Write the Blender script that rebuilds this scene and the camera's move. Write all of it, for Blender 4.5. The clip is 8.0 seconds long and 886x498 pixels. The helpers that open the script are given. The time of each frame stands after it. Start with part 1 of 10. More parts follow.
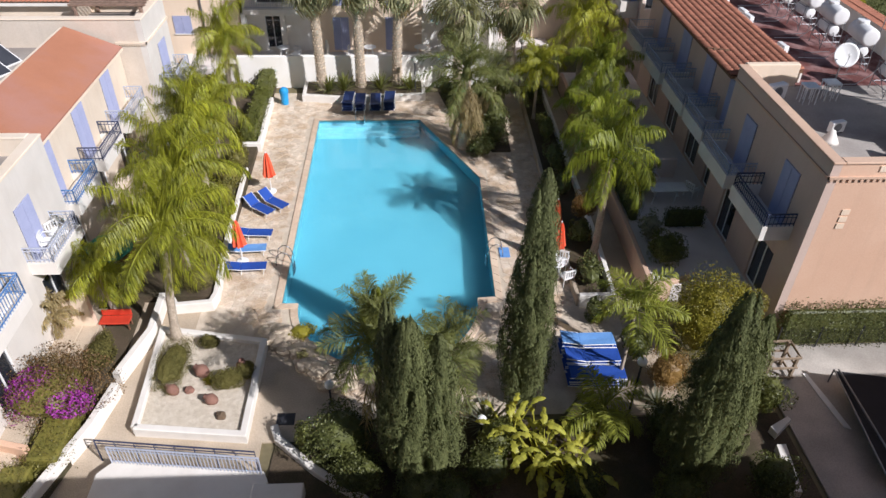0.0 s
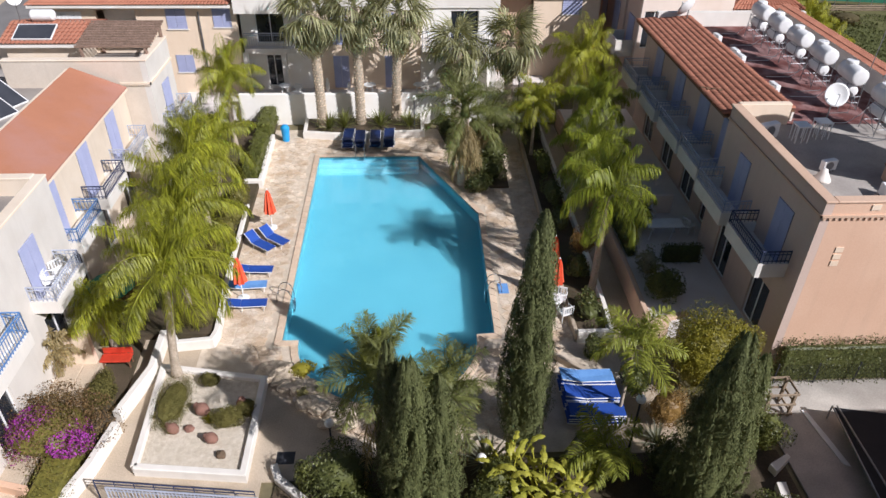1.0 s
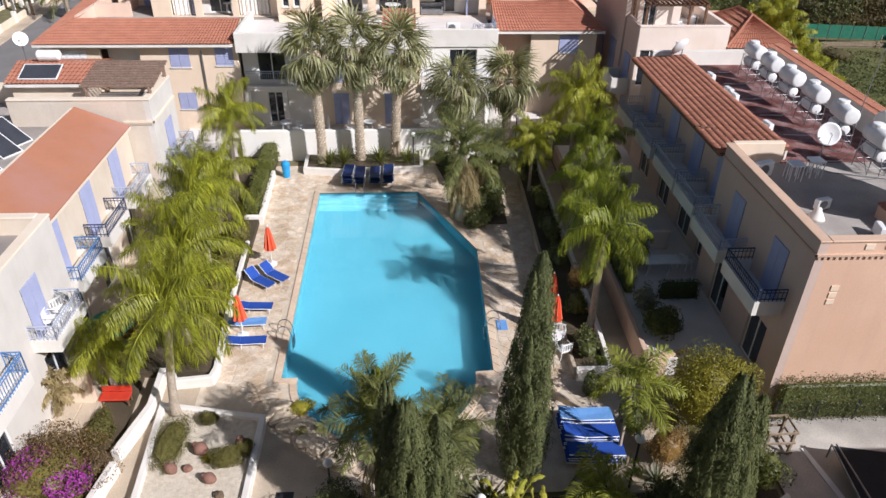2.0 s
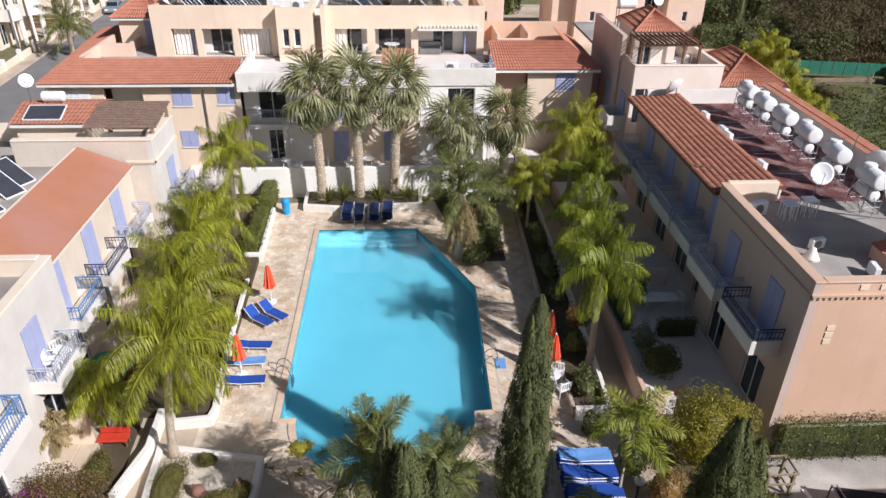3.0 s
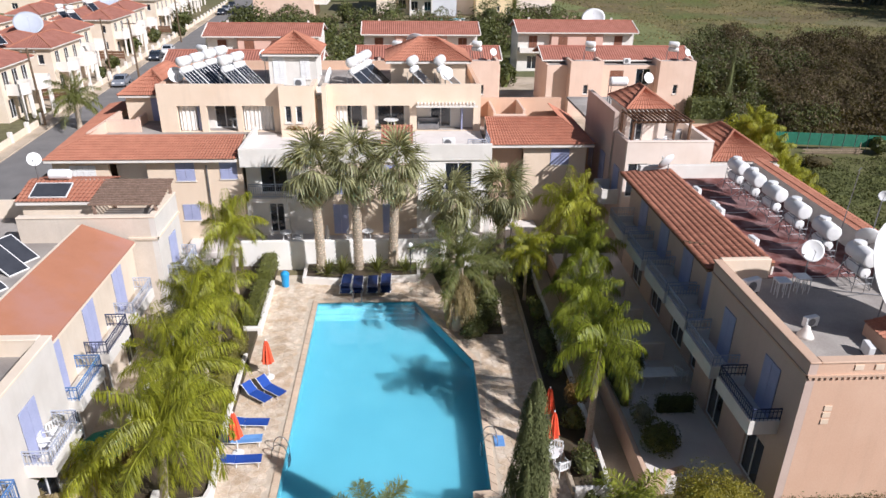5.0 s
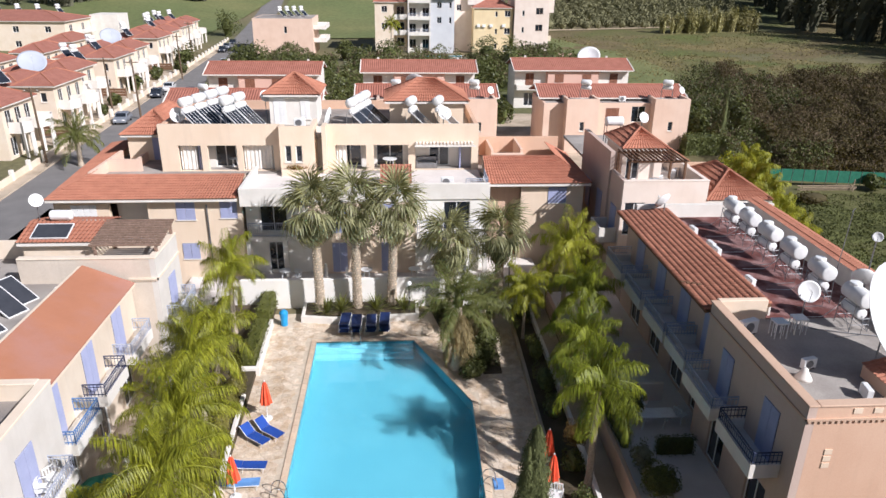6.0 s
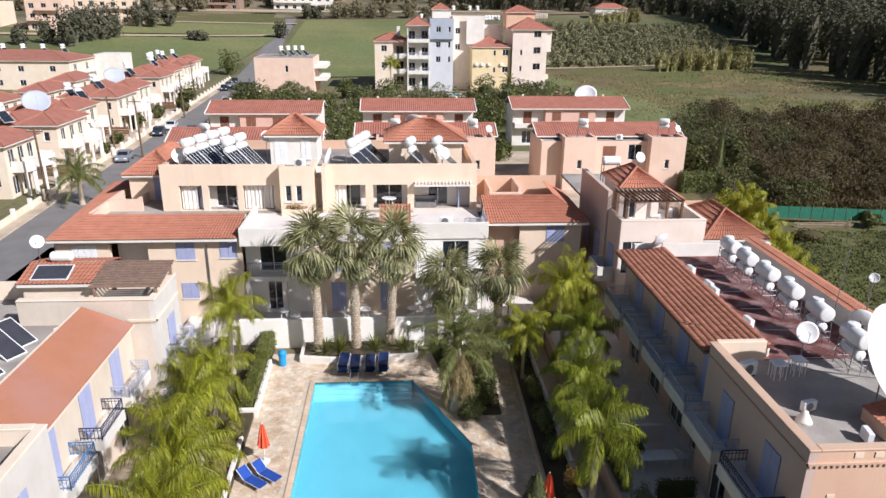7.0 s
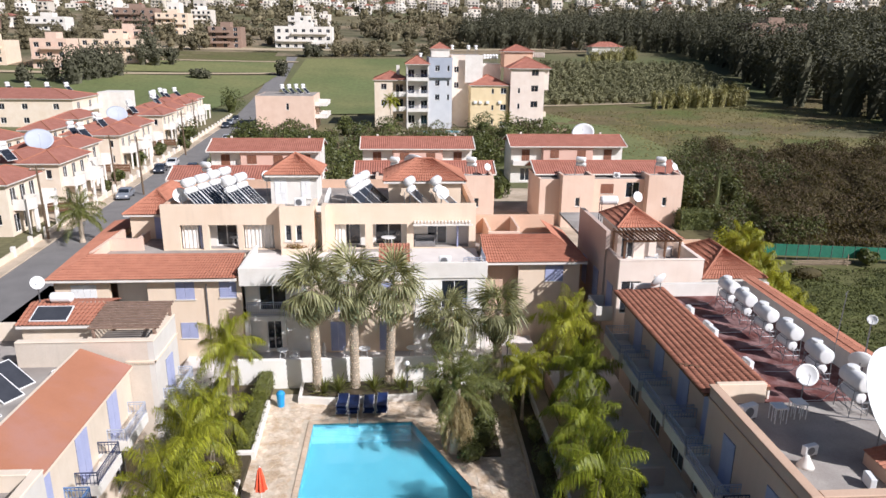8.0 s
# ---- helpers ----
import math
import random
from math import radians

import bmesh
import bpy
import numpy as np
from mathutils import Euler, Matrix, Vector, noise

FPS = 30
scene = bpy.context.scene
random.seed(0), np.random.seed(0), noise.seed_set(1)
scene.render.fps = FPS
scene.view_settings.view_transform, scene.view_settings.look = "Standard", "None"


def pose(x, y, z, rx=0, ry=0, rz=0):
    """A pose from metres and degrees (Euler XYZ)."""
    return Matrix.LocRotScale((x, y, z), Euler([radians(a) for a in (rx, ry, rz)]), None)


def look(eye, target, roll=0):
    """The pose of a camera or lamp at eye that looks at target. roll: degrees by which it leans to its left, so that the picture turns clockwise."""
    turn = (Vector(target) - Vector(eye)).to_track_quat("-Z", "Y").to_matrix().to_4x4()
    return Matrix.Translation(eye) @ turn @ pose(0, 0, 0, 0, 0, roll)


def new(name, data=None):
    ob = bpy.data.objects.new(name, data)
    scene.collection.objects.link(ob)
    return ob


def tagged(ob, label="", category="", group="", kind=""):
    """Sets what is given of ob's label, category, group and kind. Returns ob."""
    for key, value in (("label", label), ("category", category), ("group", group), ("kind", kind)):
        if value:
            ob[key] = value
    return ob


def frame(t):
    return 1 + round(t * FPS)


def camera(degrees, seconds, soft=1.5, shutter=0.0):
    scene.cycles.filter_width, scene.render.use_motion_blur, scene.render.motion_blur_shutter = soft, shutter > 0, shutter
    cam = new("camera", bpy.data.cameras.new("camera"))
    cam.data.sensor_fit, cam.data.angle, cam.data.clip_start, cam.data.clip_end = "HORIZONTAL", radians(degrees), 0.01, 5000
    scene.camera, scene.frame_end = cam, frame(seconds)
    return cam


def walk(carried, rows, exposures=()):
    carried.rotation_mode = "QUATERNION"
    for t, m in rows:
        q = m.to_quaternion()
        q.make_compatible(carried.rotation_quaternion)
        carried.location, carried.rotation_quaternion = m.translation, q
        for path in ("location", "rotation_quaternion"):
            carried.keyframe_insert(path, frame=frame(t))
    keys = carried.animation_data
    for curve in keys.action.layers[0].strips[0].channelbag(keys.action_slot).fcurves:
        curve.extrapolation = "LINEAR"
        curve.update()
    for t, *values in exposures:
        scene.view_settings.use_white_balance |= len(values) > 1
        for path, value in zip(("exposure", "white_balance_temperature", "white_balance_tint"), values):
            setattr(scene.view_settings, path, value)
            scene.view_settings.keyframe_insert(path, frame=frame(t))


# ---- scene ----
cam = camera(64.9, 8.0)
PATH = [
    (0, (0.171, 0.429, 18.487), (0.263, 2.016, 17.273), 1.0),
    (0.5, (0.143, 0.387, 18.697), (0.239, 1.999, 17.517), 1.0),
    (1, (0.144, 0.368, 18.864), (0.241, 2.006, 17.72), 0.9),
    (1.5, (0.136, 0.359, 19.033), (0.235, 2.021, 17.925), 0.9),
    (3, (0.15, 0.37, 19.681), (0.256, 2.099, 18.682), 0.8),
    (3.5, (0.174, 0.361, 19.868), (0.281, 2.113, 18.908), 0.8),
    (4, (0.17, 0.36, 20.053), (0.28, 2.132, 19.133), 0.8),
    (5.5, (0.131, 0.321, 20.636), (0.248, 2.15, 19.836), 0.7),
    (6, (0.111, 0.313, 20.862), (0.232, 2.16, 20.106), 0.7),
    (6.5, (0.132, 0.29, 21.031), (0.254, 2.156, 20.321), 0.7),
    (7, (0.138, 0.275, 21.216), (0.262, 2.158, 20.552), 0.6),
    (7.5, (0.133, 0.252, 21.416), (0.259, 2.15, 20.798), 0.6),
    (8, (0.119, 0.226, 21.593), (0.247, 2.139, 21.023), 0.6),
]
walk(cam, [(t, look(eye, target, roll)) for t, eye, target, roll in PATH], [(0.0, 0.1, 6050.0, 15.0), (8.0, 0.2, 6050.0, 15.0)])

# ---- world, sun, exposure ----
SUN_TO = Vector((0.775, -0.632, 0.0)).normalized()
SUN_EL = radians(36.5)
sun_vec = Vector((SUN_TO.x * math.cos(SUN_EL), SUN_TO.y * math.cos(SUN_EL), math.sin(SUN_EL)))
world = bpy.data.worlds.new("world")
scene.world = world
world.use_nodes = True
_wn = world.node_tree.nodes
_sky = _wn.new("ShaderNodeTexSky")
_sky.sky_type = "NISHITA"
_sky.sun_disc = False
_sky.sun_elevation = SUN_EL
_sky.sun_rotation = math.atan2(sun_vec.x, sun_vec.y)
_sky.air_density, _sky.dust_density = 1.0, 1.6
world.node_tree.links.new(_sky.outputs[0], _wn["Background"].inputs[0])
_wn["Background"].inputs[1].default_value = 0.048
_sun = bpy.data.lights.new("sun", "SUN")
_sun.energy, _sun.angle, _sun.color = 5.0, radians(0.53), (1.0, 0.965, 0.925)
sun = new("sun", _sun)
sun.matrix_world = look(sun_vec * 100, (0, 0, 0))
scene.view_settings.exposure = 0.0


# ---- materials ----
def rgb(h):
    """Linear colour from a six-digit sRGB text."""
    c = [int(h[i:i + 2], 16) / 255 for i in (0, 2, 4)]
    return tuple(v / 12.92 if v < 0.04045 else ((v + 0.055) / 1.055) ** 2.4 for v in c)


def mix_colour(nt, fac, a, b, how="MIX"):
    n = nt.nodes.new("ShaderNodeMix")
    n.data_type, n.blend_type = "RGBA", how
    for sock, val in ((n.inputs[0], fac), (n.inputs[6], a), (n.inputs[7], b)):
        if isinstance(val, bpy.types.NodeSocket):
            nt.links.new(val, sock)
        elif isinstance(val, (int, float)):
            sock.default_value = val
        else:
            sock.default_value = (*val, 1)
    return n.outputs[2]


def noise_fac(nt, vec, scale, detail=4.0, lo=0.35, hi=0.65, rough=0.55):
    n = nt.nodes.new("ShaderNodeTexNoise")
    n.inputs["Scale"].default_value, n.inputs["Detail"].default_value = scale, detail
    n.inputs["Roughness"].default_value = rough
    nt.links.new(vec, n.inputs["Vector"])
    r = nt.nodes.new("ShaderNodeMapRange")
    r.inputs[1].default_value, r.inputs[2].default_value = lo, hi
    nt.links.new(n.outputs[0], r.inputs[0])
    return r.outputs[0]


def surf(name, base, second=None, scale=1.2, fine=25.0, amount=0.6, grain=0.12, rough=0.85, metal=0.0, bump=0.15,
         pieces=0.0, island=0.0, streak=0.0, coat=0.0, spec=0.35, trans=0.0, third=None, third_scale=0.15):
    """A surface with stains (scale), grain (fine), bump, and chance shades per piece."""
    m = bpy.data.materials.new(name)
    m.use_nodes = True
    nt = m.node_tree
    b = nt.nodes["Principled BSDF"]
    geo = nt.nodes.new("ShaderNodeNewGeometry")
    pos = geo.outputs["Position"]
    second = second or tuple(c * 0.75 for c in base)
    col = mix_colour(nt, noise_fac(nt, pos, scale), base, second)
    if amount < 1:
        col = mix_colour(nt, amount, base, col)
    if third:
        col = mix_colour(nt, noise_fac(nt, pos, third_scale, 3.0, 0.42, 0.62), col, third)
    if streak:
        mp = nt.nodes.new("ShaderNodeMapping")
        mp.inputs["Scale"].default_value = (3.0, 3.0, 0.25)
        nt.links.new(pos, mp.inputs[0])
        f = noise_fac(nt, mp.outputs[0], 1.0, 5.0, 0.52, 0.8)
        k = nt.nodes.new("ShaderNodeMath")
        k.operation = "MULTIPLY"
        k.inputs[1].default_value = streak
        nt.links.new(f, k.inputs[0])
        col = mix_colour(nt, k.outputs[0], col, tuple(c * 0.5 for c in base))
    g = noise_fac(nt, pos, fine, 3.0, 0.25, 0.75)
    col = mix_colour(nt, grain, col, mix_colour(nt, g, (0.0, 0.0, 0.0), (1.0, 1.0, 1.0)), "OVERLAY")
    for amt, sock in ((pieces, None), (island, geo.outputs["Random Per Island"])):
        if not amt:
            continue
        if sock is None:
            sock = nt.nodes.new("ShaderNodeObjectInfo").outputs["Random"]
        r = nt.nodes.new("ShaderNodeMapRange")
        r.inputs[3].default_value, r.inputs[4].default_value = 1 - amt, 1 + amt
        nt.links.new(sock, r.inputs[0])
        hsv = nt.nodes.new("ShaderNodeHueSaturation")
        nt.links.new(r.outputs[0], hsv.inputs["Value"])
        nt.links.new(col, hsv.inputs["Color"])
        col = hsv.outputs[0]
    nt.links.new(col, b.inputs["Base Color"])
    b.inputs["Roughness"].default_value, b.inputs["Metallic"].default_value = rough, metal
    b.inputs["Specular IOR Level"].default_value = spec
    b.inputs["Coat Weight"].default_value = coat
    if trans:
        b.inputs["Subsurface Weight"].default_value = 0.0
    if bump:
        bn = nt.nodes.new("ShaderNodeBump")
        bn.inputs["Strength"].default_value, bn.inputs["Distance"].default_value = bump, 0.02
        nt.links.new(g, bn.inputs["Height"])
        nt.links.new(bn.outputs[0], b.inputs["Normal"])
    return m


def leaf(name, base, second, island=0.35, scale=2.5, rough=0.5, through_light=0.35):
    """Foliage: shades from leaf to leaf, and some light through the blade."""
    m = surf(name, base, second, scale=scale, fine=9.0, grain=0.1, rough=rough, bump=0.0, island=island, pieces=0.12, spec=0.4)
    nt = m.node_tree
    b = nt.nodes["Principled BSDF"]
    out = nt.nodes["Material Output"]
    t = nt.nodes.new("ShaderNodeBsdfTranslucent")
    col = b.inputs["Base Color"].links[0].from_socket
    warm = mix_colour(nt, 1.0, col, (1.25, 1.15, 0.35), "MULTIPLY")
    nt.links.new(warm, t.inputs[0])
    mx = nt.nodes.new("ShaderNodeMixShader")
    mx.inputs[0].default_value = through_light
    nt.links.new(b.outputs[0], mx.inputs[1])
    nt.links.new(t.outputs[0], mx.inputs[2])
    nt.links.new(mx.outputs[0], out.inputs[0])
    return m


def glass(name, colour=(0.9, 0.95, 0.95), rough=0.02, ior=1.45):
    m = bpy.data.materials.new(name)
    m.use_nodes = True
    b = m.node_tree.nodes["Principled BSDF"]
    b.inputs["Base Color"].default_value = (*colour, 1)
    b.inputs["Roughness"].default_value, b.inputs["IOR"].default_value = rough, ior
    b.inputs["Transmission Weight"].default_value = 1.0
    return m


def roof_tile_far(name, base, second):
    """Far tiled roofs: ribs and courses from the roof's own UV in metres."""
    m = surf(name, base, second, scale=0.9, fine=6.0, grain=0.15, rough=0.8, bump=0.0)
    nt = m.node_tree
    b = nt.nodes["Principled BSDF"]
    uv = nt.nodes.new("ShaderNodeUVMap")
    hs = []
    for axis, period in (("X", 0.3), ("Y", 0.4)):
        w = nt.nodes.new("ShaderNodeTexWave")
        w.bands_direction = axis
        w.inputs["Scale"].default_value = 1 / period / 3.18
        w.inputs["Distortion"].default_value = 0.0
        nt.links.new(uv.outputs[0], w.inputs[0])
        hs.append(w.outputs["Fac"])
    h = nt.nodes.new("ShaderNodeMath")
    h.operation = "MULTIPLY_ADD"
    h.inputs[1].default_value = 0.35
    nt.links.new(hs[1], h.inputs[0])
    nt.links.new(hs[0], h.inputs[2])
    bn = nt.nodes.new("ShaderNodeBump")
    bn.inputs["Strength"].default_value, bn.inputs["Distance"].default_value = 0.8, 0.08
    nt.links.new(h.outputs[0], bn.inputs["Height"])
    nt.links.new(bn.outputs[0], b.inputs["Normal"])
    return m


PLASTER_CREAM = surf("plaster_cream", rgb("ebdcc8"), rgb("e0ccb2"), scale=0.7, streak=0.12, grain=0.08)
PLASTER_PEACH = surf("plaster_peach", rgb("deba9f"), rgb("d3ac90"), scale=0.5, streak=0.14, grain=0.08)
PLASTER_SAND = surf("plaster_sand", rgb("ecd8c0"), rgb("e2caaf"), scale=0.5, streak=0.14, grain=0.08)
PLASTER_TAN = surf("plaster_tan", rgb("d3b49b"), rgb("c5a48b"), scale=0.5, streak=0.15, grain=0.08)
PLASTER_WHITE = surf("plaster_white", rgb("ebe6dd"), rgb("d9d2c7"), scale=0.8, streak=0.12, grain=0.06)
PLASTER_WORN = surf("plaster_worn", rgb("dacdbd"), rgb("cabdac"), scale=0.6, streak=0.15, grain=0.1)
PLASTER_PINK = surf("plaster_pink", rgb("dfb9a8"), rgb("d6ac9b"), scale=0.5, streak=0.1, grain=0.06)
PLASTER_GREY = surf("plaster_palegrey", rgb("d3d4d6"), rgb("c6c7ca"), scale=0.5, grain=0.06)
PLASTER_BLUEGREY = surf("plaster_bluegrey", rgb("b4bac4"), rgb("a8aeb9"), scale=0.5, grain=0.06)
PLASTER_YELLOW = surf("plaster_yellow", rgb("ecd7ae"), rgb("e2ca9e"), scale=0.5, streak=0.08, grain=0.06)
ROOF_DECK = surf("roof_deck", rgb("b3aca4"), rgb("948d86"), scale=0.6, streak=0.0, grain=0.15, third=rgb("8d8680"), third_scale=0.35)
ROOF_DECK_RED = surf("roof_deck_red", rgb("74453f"), rgb("583835"), scale=1.4, grain=0.3, third=rgb("94736f"), third_scale=1.1)
ROOF_PAINT = surf("terracotta_paint", rgb("b27a5e"), rgb("a66f54"), scale=0.6, fine=40, grain=0.1, streak=0.06, third=rgb("ae7d6c"), third_scale=0.4)
TILE = surf("clay_tile", rgb("b27961"), rgb("9b6450"), scale=1.5, fine=20, grain=0.2, pieces=0.16, island=0.14, bump=0.1)
TILE_FAR = roof_tile_far("clay_roof", rgb("b07563"), rgb("985f4e"))
TILE_FAR_DULL = roof_tile_far("clay_roof_dull", rgb("ab7464"), rgb("955f50"))
CONCRETE = surf("concrete_path", rgb("cab9a3"), rgb("b3a48f"), scale=0.8, grain=0.2, third=rgb("a89882"), third_scale=0.3)
STONE = surf("paving_stone", rgb("ddcebb"), rgb("c6b297"), scale=3.5, grain=0.3, pieces=0.1, island=0.1, third=rgb("bfa88d"), third_scale=1.3)
JOINT = surf("paving_joint", rgb("d2c4b0"), rgb("b5a48d"), scale=2.0, grain=0.2)
COPING = surf("coping_stone", rgb("d8c3aa"), rgb("c6ab90"), scale=2.0, grain=0.2, pieces=0.1, island=0.12)
POOL_TILE = surf("pool_lining", rgb("60a9b9"), rgb("569fb0"), scale=0.5, fine=30, grain=0.05, rough=0.4, bump=0.0)
ASPHALT = surf("asphalt", rgb("85827f"), rgb("73706e"), scale=0.4, grain=0.25, fine=60)
SOIL = surf("soil", rgb("5c5040"), rgb("463b2e"), scale=1.2, grain=0.35, third=rgb("4a4430"), third_scale=0.6)
GRAVEL = surf("gravel", rgb("ddd1be"), rgb("bcad96"), scale=6.0, fine=60, grain=0.5, bump=0.6)
GROUND = surf("dry_ground", rgb("7d7358"), rgb("65603f"), scale=0.05, fine=1.5, grain=0.3, third=rgb("5f6540"), third_scale=0.012)
FIELD_GREEN = surf("field_green", rgb("6f784b"), rgb("61693f"), scale=0.03, fine=0.8, grain=0.25, third=rgb("7c7d50"), third_scale=0.02)
FIELD_DRY = surf("field_dry", rgb("746749"), rgb("5d5638"), scale=0.12, fine=1.6, grain=0.5, third=rgb("5f6636"), third_scale=0.03)
SHUTTER = surf("shutter_paint", rgb("a7acca"), rgb("989ebe"), scale=2.0, rough=0.6, grain=0.08)
SHUTTER_WHITE = surf("white_frame_paint", rgb("eeeeec"), rgb("dddcd8"), scale=2.0, rough=0.5, grain=0.05)
RAIL_GREY = surf("rail_grey", rgb("b4b9c6"), rgb("9da2b0"), scale=3.0, rough=0.5, grain=0.05)
RAIL_DARK = surf("rail_dark_blue", rgb("3c4460"), rgb("31384f"), scale=3.0, rough=0.5, grain=0.05)
RAIL_BLUE = surf("rail_blue", rgb("5d83b4"), rgb("4f74a5"), scale=3.0, rough=0.5, grain=0.05)
WOOD_DARK = surf("dark_timber", rgb("7a5a44"), rgb("5d4433"), scale=3.0, fine=14, grain=0.3, rough=0.8)
WOOD_GREYED = surf("greyed_brown_timber", rgb("91796a"), rgb("735f50"), scale=3.0, fine=14, grain=0.35, rough=0.85)
WOOD_GREY = surf("weathered_timber", rgb("a08e78"), rgb("7d6c58"), scale=3.0, fine=14, grain=0.3, rough=0.85)
METAL_WHITE = surf("white_enamel", rgb("f2f2f0"), rgb("dfdfdc"), scale=2.0, rough=0.35, grain=0.05)
METAL_GREY = surf("galvanised", rgb("9b9c9e"), rgb("7f8083"), scale=4.0, rough=0.45, metal=0.7, grain=0.1)
METAL_DARK = surf("dark_metal", rgb("44454a"), rgb("35363a"), scale=4.0, rough=0.5, metal=0.3, grain=0.1)
CHROME = surf("stainless", rgb("c8ccd0"), rgb("aeb2b8"), scale=4.0, rough=0.2, metal=1.0, grain=0.05, bump=0.0)
PANEL = surf("solar_glass", rgb("2a2e36"), rgb("33383f"), scale=3.0, rough=0.12, grain=0.03, bump=0.0, coat=0.5, spec=0.6)
TUBE = surf("solar_tube", rgb("39455f"), rgb("2c364c"), scale=3.0, rough=0.15, grain=0.03, bump=0.0, coat=0.5)
PLASTIC_WHITE = surf("white_plastic", rgb("f0f0ee"), rgb("e2e2de"), scale=3.0, rough=0.4, grain=0.04, bump=0.0)
CLOTH_BLUE = surf("blue_sling", rgb("2a50a6"), rgb("21448f"), scale=3.0, rough=0.8, grain=0.1)
CLOTH_PALE = surf("pale_blue_sling", rgb("6f9fd8"), rgb("5f8fcc"), scale=3.0, rough=0.8, grain=0.1)
PLASTIC_CYAN = surf("cyan_plastic", rgb("2f9bd8"), rgb("268ac4"), scale=3.0, rough=0.4, grain=0.05, bump=0.0)
CLOTH_ORANGE = surf("orange_canvas", rgb("ee6a48"), rgb("dd5836"), scale=4.0, rough=0.85, grain=0.1)
CLOTH_GREEN = surf("green_net", rgb("3a8269"), rgb("2d6b55"), scale=3.0, rough=0.9, grain=0.15)
CLOTH_BLACK = surf("black_canvas", rgb("26272c"), rgb("1e1f23"), scale=2.0, rough=0.85, grain=0.1)
RED_PAINT = surf("red_awning", rgb("c8402a"), rgb("b33722"), scale=3.0, rough=0.7, grain=0.1)
POT = surf("terracotta_jar", rgb("8f6a5c"), rgb("6f5044"), scale=5.0, grain=0.25, fine=40)
ROCK = surf("rockery_stone", rgb("cbbba4"), rgb("a8977f"), scale=3.0, grain=0.3, pieces=0.15, bump=0.5)
BARK = surf("palm_bark", rgb("b8aa97"), rgb("9a8b78"), scale=6.0, grain=0.35, island=0.2, bump=0.5)
BARK_DARK = surf("tree_bark", rgb("6f5d4a"), rgb("57483a"), scale=6.0, grain=0.3, bump=0.5)
BARK_SCALE = surf("palm_boots", rgb("dccbb4"), rgb("bba890"), scale=6.0, grain=0.35, island=0.35, bump=0.4)
LEAF_QUEEN = leaf("queen_palm_leaf", rgb("a0a22c"), rgb("5c6420"), island=0.4, scale=0.9, through_light=0.28)
LEAF_YELLOW = leaf("yellow_palm_leaf", rgb("a8a834"), rgb("82882c"), island=0.25, scale=0.9)
LEAF_FAN = leaf("fan_palm_leaf", rgb("a4a37c"), rgb("666945"), island=0.45, scale=1.6, through_light=0.32)
LEAF_DATE = leaf("date_palm_leaf", rgb("80844a"), rgb("5c6438"), island=0.3, scale=1.0)
LEAF_DRY = leaf("dry_leaf", rgb("a99a72"), rgb("86764f"), island=0.3, scale=1.0)
LEAF_GREYISH = leaf("greyish_leaf", rgb("8d8f7c"), rgb("6d7060"), island=0.3, scale=1.0)
LEAF_CYPRESS = leaf("cypress_leaf", rgb("6e7447"), rgb("484e2c"), island=0.25, scale=2.0, through_light=0.1, rough=0.7)
LEAF_HEDGE = leaf("hedge_leaf", rgb("666a32"), rgb("494e24"), island=0.4, scale=2.0, through_light=0.2)
LEAF_SHRUB = leaf("shrub_leaf", rgb("626738"), rgb("474e2b"), island=0.4, scale=1.5, through_light=0.2)
LEAF_GOLD = leaf("golden_leaf", rgb("938b2e"), rgb("747024"), island=0.35, scale=1.5, through_light=0.25)
LEAF_BROWN = leaf("brownish_leaf", rgb("8a6c3a"), rgb("6a5630"), island=0.4, scale=1.5, through_light=0.2)
LEAF_BANANA = leaf("broad_leaf", rgb("bcb84c"), rgb("8f9438"), island=0.3, scale=1.5, through_light=0.35)
LEAF_BOUGAIN = leaf("bougainvillea_bract", rgb("b04ab0"), rgb("8a3490"), island=0.5, scale=2.0, through_light=0.3)
LEAF_OLIVE = leaf("grove_leaf", rgb("868462"), rgb("6d6c4e"), island=0.25, scale=0.2, rough=0.9, through_light=0.1)
LEAF_WOOD = leaf("wood_leaf", rgb("605f4c"), rgb("4b4b3b"), island=0.3, scale=0.05, rough=0.9, through_light=0.1)
LEAF_SCRUB = leaf("scrub_leaf", rgb("61573c"), rgb("4d492f"), island=0.15, scale=0.1, rough=0.95, through_light=0.3)
LEAF_REED = leaf("reed_leaf", rgb("a39c6c"), rgb("8a8956"), island=0.3, scale=0.2, through_light=0.2)
WATER = glass("pool_water", (0.86, 0.97, 1.0), rough=0.0, ior=1.33)
_wnt = WATER.node_tree
_wb = _wnt.nodes.new("ShaderNodeBump")
_wb.inputs["Strength"].default_value, _wb.inputs["Distance"].default_value = 0.05, 0.02
_wg = _wnt.nodes.new("ShaderNodeNewGeometry")
_wnt.links.new(noise_fac(_wnt, _wg.outputs["Position"], 3.0, 2.0, 0.0, 1.0), _wb.inputs["Height"])
_wnt.links.new(_wb.outputs[0], _wnt.nodes["Principled BSDF"].inputs["Normal"])
LAMP_GLOBE = surf("opal_globe", rgb("f4f4f0"), rgb("e8e8e4"), scale=2.0, rough=0.25, grain=0.02, bump=0.0)
CAR_DARK = surf("car_paint_dark", rgb("3a3f48"), rgb("343841"), scale=2.0, rough=0.25, coat=0.6, grain=0.02, bump=0.0)
